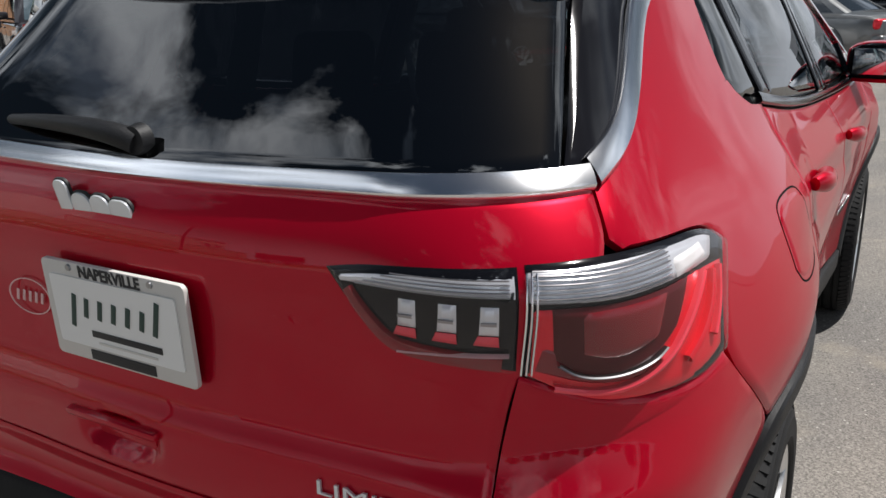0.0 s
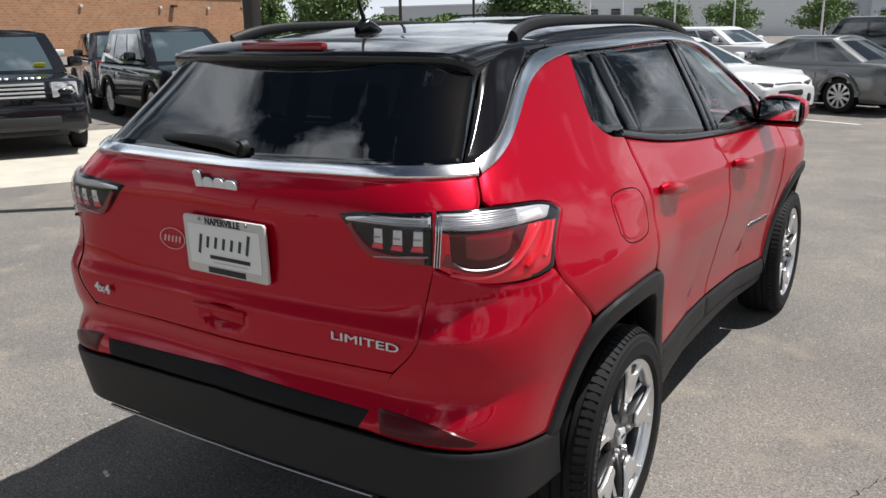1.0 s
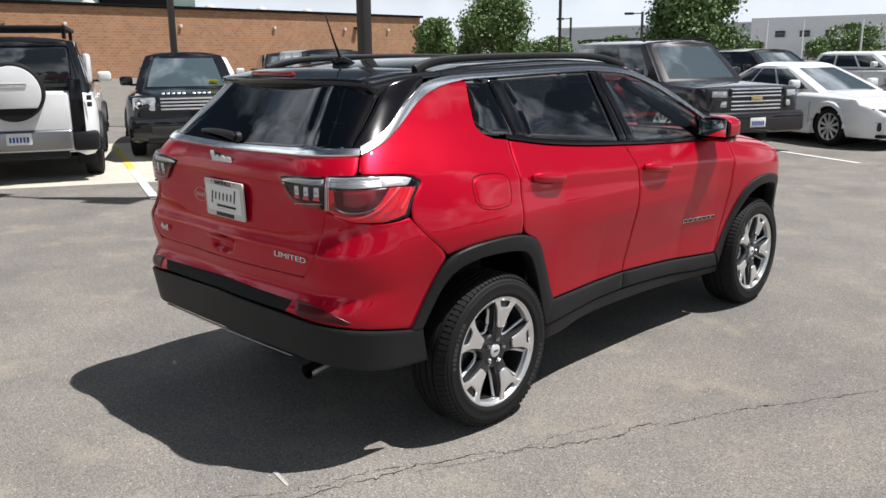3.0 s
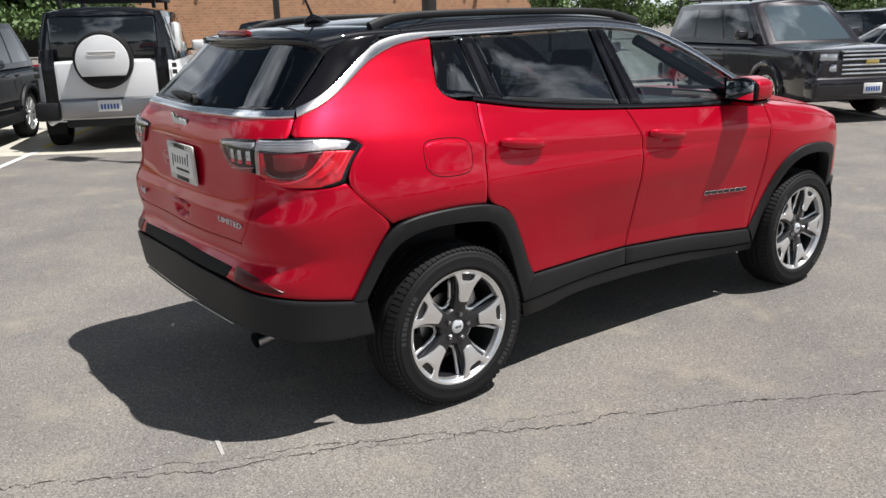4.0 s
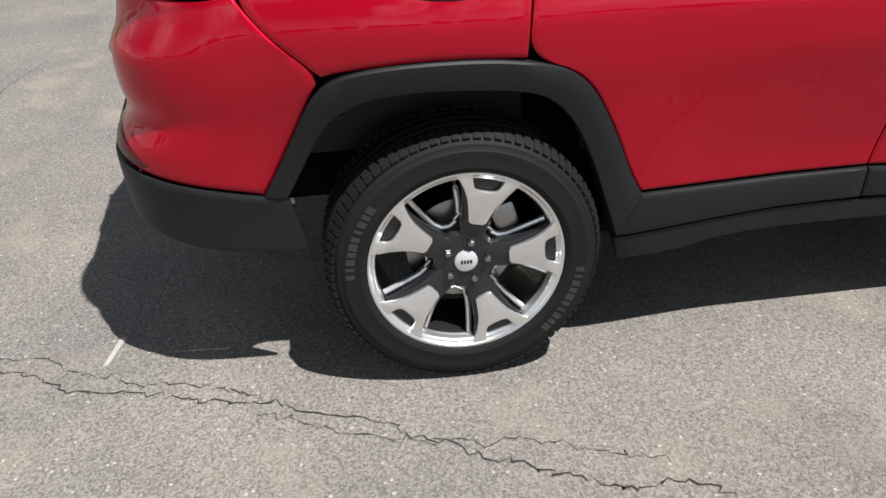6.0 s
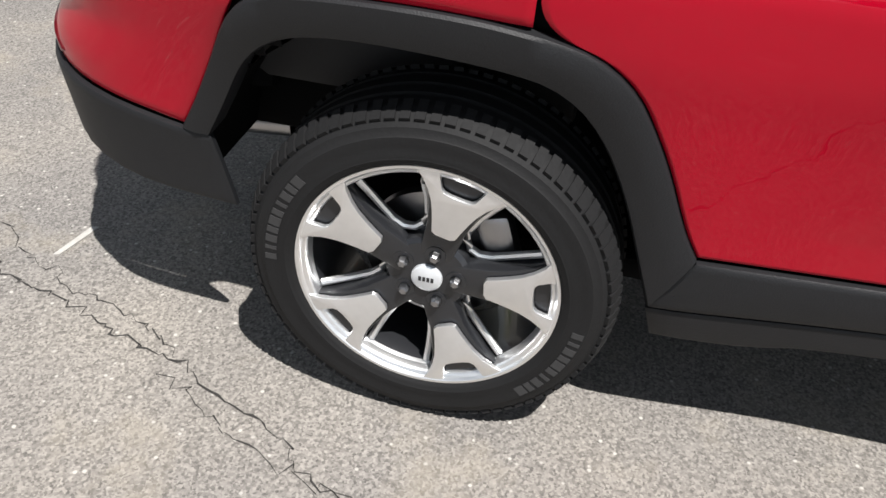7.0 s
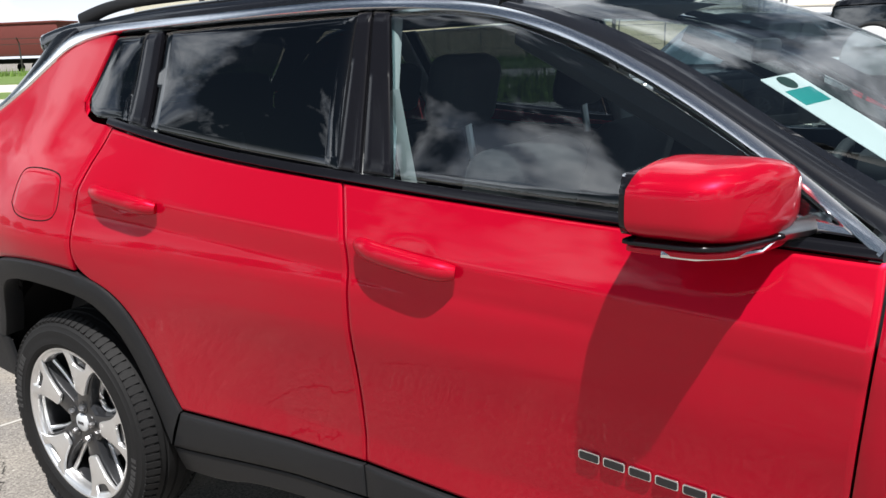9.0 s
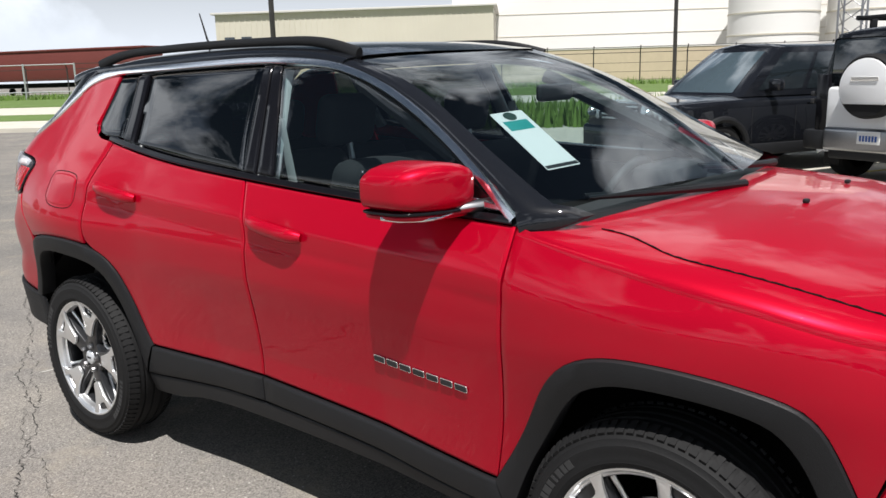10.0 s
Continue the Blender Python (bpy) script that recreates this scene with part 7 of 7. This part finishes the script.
for k in range(34):
    c = -50 + k * 4.2
    fx, fy = out(77, c)
    part("post", tube_bm([(fx, fy, 0), (fx, fy, 3.0), (fx + 0.3, fy + 0.2, 3.5)], 0.06, 6), POLE, fe)
for z in (0.5, 1.2, 2.0, 2.9, 3.4):
    (x0, y0), (x1, y1) = out(77, -50), out(77, 90)
    part("wire", tube_bm([(x0, y0, z), (x1, y1, z)], 0.018 if z < 2.8 else 0.03, 5), POLE, fe)
GAL = material("galvanised_rail", (0.45, 0.46, 0.47), 0.5, 0.6)
f2 = thing("mesh_fence", "galvanised mesh fence panels before the wagon", "fence")
for k in range(9):
    fx, fy = out(74, 40 + k * 5.0)
    part("post", tube_bm([(fx, fy, 0), (fx, fy, 3.4)], 0.09, 8), GAL, f2)
for z in (0.8, 3.3):
    (x0, y0), (x1, y1) = out(74, 40), out(74, 80)
    part("rail", tube_bm([(x0, y0, z), (x1, y1, z)], 0.06, 6), GAL, f2)

# ---- lamp posts ----
def lamp_post(x, y, h, r, arms=1, turn=0.0, label="dark bronze parking lot lamp post"):
    t_ = thing("lamp_post", label, "lamp post", group="parking lot lamp posts")
    part("base", lathe_bm([(0.0, 0.0), (0.0, 0.30), (0.55, 0.30), (0.6, 0.26), (0.6, 0.0)], 24, m=pose(x, y, 0, 0, -90, 0)), CONCRETE, t_, "round concrete base")
    part("pole", box_bm((r * 2, r * 2, h - 0.6), pose(x, y, 0.6 + (h - 0.6) / 2), 0.01), POLE, t_)
    for k in range(arms):
        m = pose(x, y, h, 0, 0, turn + k * 180)
        part("arm", box_bm((0.9, 0.07, 0.07), m @ pose(0.4, 0, -0.1), 0.01), POLE, t_)
        part("lamp_head", box_bm((0.62, 0.36, 0.16), m @ pose(0.95, 0, -0.1), 0.03), POLE, t_)


lamp_post(-4.25, 2.25, 8.5, 0.062, 2, 30)
lamp_post(-15.6, 5.8, 8.5, 0.062, 2, 30)


def at(az, dist, x=2.84, y=-4.04):
    return x + dist * math.sin(radians(az)), y + dist * math.cos(radians(az))


for az_, d, h, arms, tn in ((-36.5, 40, 9.0, 2, 40), (-31.3, 62, 4.4, 1, 200), (-36.0, 75, 4.6, 1, 200), (-42.0, 60, 5.5, 1, 200)):
    lamp_post(*at(az_, d), h, 0.07 if d > 50 else 0.055, arms, tn)
for az_, d in ((-23.6, 70), (-18.2, 72), (-14.6, 70), (-9.5, 70), (-21.5, 71)):
    px, py = at(az_, d)
    fp = thing("flag_pole", "slim white pole before the showroom", "pole", group="white poles")
    part("pole", tube_bm([(px, py, 0), (px, py, 3.9)], [0.09, 0.06], 8), WHITE_PAINT, fp)
for az_, d, h in ((-140.1, 36, 8.0), (-113.4, 45, 9.0)):
    lamp_post(*at(az_, d, 2.55, 2.07), h, 0.08, 2, 20)

# ---- trees ----
BARK = material("bark", (0.10, 0.075, 0.055), 0.95, grain=0.3, scale=12, bump=0.004)
LEAF = material("leaves", (0.12, 0.19, 0.06), 0.6, grain=0.35, scale=1.2, stain=0.25)
LEAF2 = material("darker_leaves", (0.09, 0.15, 0.045), 0.6, grain=0.35, scale=1.2, stain=0.25)


def tree(x, y, h, w, seed, leaf=LEAF, low=0.22, leaves=5200, cone=0.35, label="leafy green tree beyond the parked cars", size=1.0):
    rng = np.random.RandomState(seed)
    t_ = thing("tree", label, "tree")
    b = tube_bm([(x, y, 0), (x + 0.03 * h * rng.uniform(-1, 1), y, h * 0.4), (x, y, h * 0.82)], [0.028 * h, 0.02 * h, 0.006 * h], 10)
    ends = []
    for k in range(26):
        z0 = h * rng.uniform(low, 0.75)
        a = rng.uniform(0, 2 * np.pi)
        f = (z0 / h - low) / (1 - low)
        r = w / 2 * (1 - cone * f) * rng.uniform(0.55, 0.95)
        e = (x + r * math.cos(a), y + r * math.sin(a), min(h * 0.97, z0 + h * rng.uniform(0.08, 0.22)))
        tube_bm([(x, y, z0), ((x + e[0]) / 2, (y + e[1]) / 2, (z0 + e[2]) / 2 - 0.02 * h), e], [0.010 * h, 0.006 * h, 0.002 * h], 5, b)
        ends.append(e)
    part("trunk", b, BARK, t_, "brown trunk with limbs")
    ends += [(x + rng.normal(0, 0.06 * w), y + rng.normal(0, 0.06 * w), h * k) for k in (0.55, 0.7, 0.82, 0.92, 0.97)]
    n = leaves
    ce = np.array(ends)[rng.randint(0, len(ends), n)]
    p = ce + rng.normal(0, 1, (n, 3)) * np.array([0.105 * w, 0.105 * w, 0.055 * h])
    keep = (p[:, 2] > h * low * 0.8) & (p[:, 2] < h * 1.02)
    p = p[keep]
    n = len(p)
    sz = rng.uniform(0.055, 0.13, n)[:, None] * size
    a = rng.normal(0, 1, (n, 3))
    a /= np.linalg.norm(a, axis=1, keepdims=True)
    c = np.cross(a, rng.normal(0, 1, (n, 3)))
    c /= np.linalg.norm(c, axis=1, keepdims=True)
    q = np.stack([p - a * sz, p + c * sz * 0.6, p + a * sz, p - c * sz * 0.6], 1).reshape(-1, 3)
    me = bpy.data.meshes.new("crown")
    me.from_pydata(q.tolist(), [], [(4 * i, 4 * i + 1, 4 * i + 2, 4 * i + 3) for i in range(n)])
    me.materials.append(leaf)
    cr = new("crown", me)
    cr.parent = t_
    return t_


tree(*at(-41.1, 46), 4.6, 3.4, 1, leaves=26000, size=0.95)
tree(*at(-28.0, 40), 5.7, 3.9, 2, LEAF2, leaves=42000, cone=0.6, low=0.12, size=0.95)
tree(*at(-45.0, 44), 3.4, 1.9, 3, leaves=5000, size=1.2)
tree(*at(-18.7, 84), 3.9, 4.6, 5, leaves=3600, size=1.5)
tree(*at(-14.6, 84), 4.0, 4.8, 6, leaves=3600, size=1.5)
tree(*at(-20.6, 80), 2.6, 2.0, 7, leaves=2000, size=1.3)
tree(*at(-24.4, 80), 2.4, 2.0, 8, leaves=2000, size=1.3)
tree(*at(-9.2, 84), 4.0, 4.6, 21, leaves=3600, size=1.5)
tree(*at(-4.6, 84), 3.8, 4.6, 22, leaves=3600, size=1.5)
for k, (az_, d, h) in enumerate(((-78.5, 44, 5.4), (-80.6, 42, 6.0), (-83.4, 40, 5.6), (-76.2, 58, 6.0))):
    tree(*at(az_, d, 3.5, -3.3), h, 5.0, 30 + k, LEAF2, leaves=11000, size=1.4, label="leafy green tree beside the brick building")
for k, az_ in enumerate((-39.4, -37.3, -34.2, -33.0)):
    tree(*at(az_, 70), 2.6 + 0.3 * (k % 2), 3.4, 50 + k, leaves=2200, size=1.5)
# trees on the far side of the lot, that the car's glass mirrors
for k in range(17):
    a_ = radians(38 + 8.2 * k)
    tree(2 + (52 + 4 * (k % 3)) * math.sin(a_), -2 + (52 + 4 * (k % 3)) * math.cos(a_), 4.6 + 0.9 * (k % 3), 7.0, 70 + k, LEAF2, leaves=7000, size=1.7, label="leafy tree along the lot's far side")
# far woods on the skyline
rng = np.random.RandomState(9)
vs, fs = [], []
for az_ in np.arange(-52, -2, 0.10):
    d = 330 + rng.uniform(-20, 20)
    x, y = at(az_, d)
    h = 5.0 + 3.0 * math.sin(az_ * 1.7) * math.sin(az_ * 0.6) + rng.uniform(0, 2.5)
    for _ in range(10):
        cx, cy, cz = x + rng.normal(0, 1.5), y + rng.normal(0, 1.5), rng.uniform(0, h)
        a = rng.normal(0, 0.9, (3, 3))
        vs += [(cx + v_[0], cy + v_[1], max(0, cz + v_[2])) for v_ in a]
        fs.append((len(vs) - 3, len(vs) - 2, len(vs) - 1))
tagged(part("far_woods", mesh_bm(vs, fs), LEAF2, smooth=False), "low green woods on the skyline", "woods", kind="stuff")
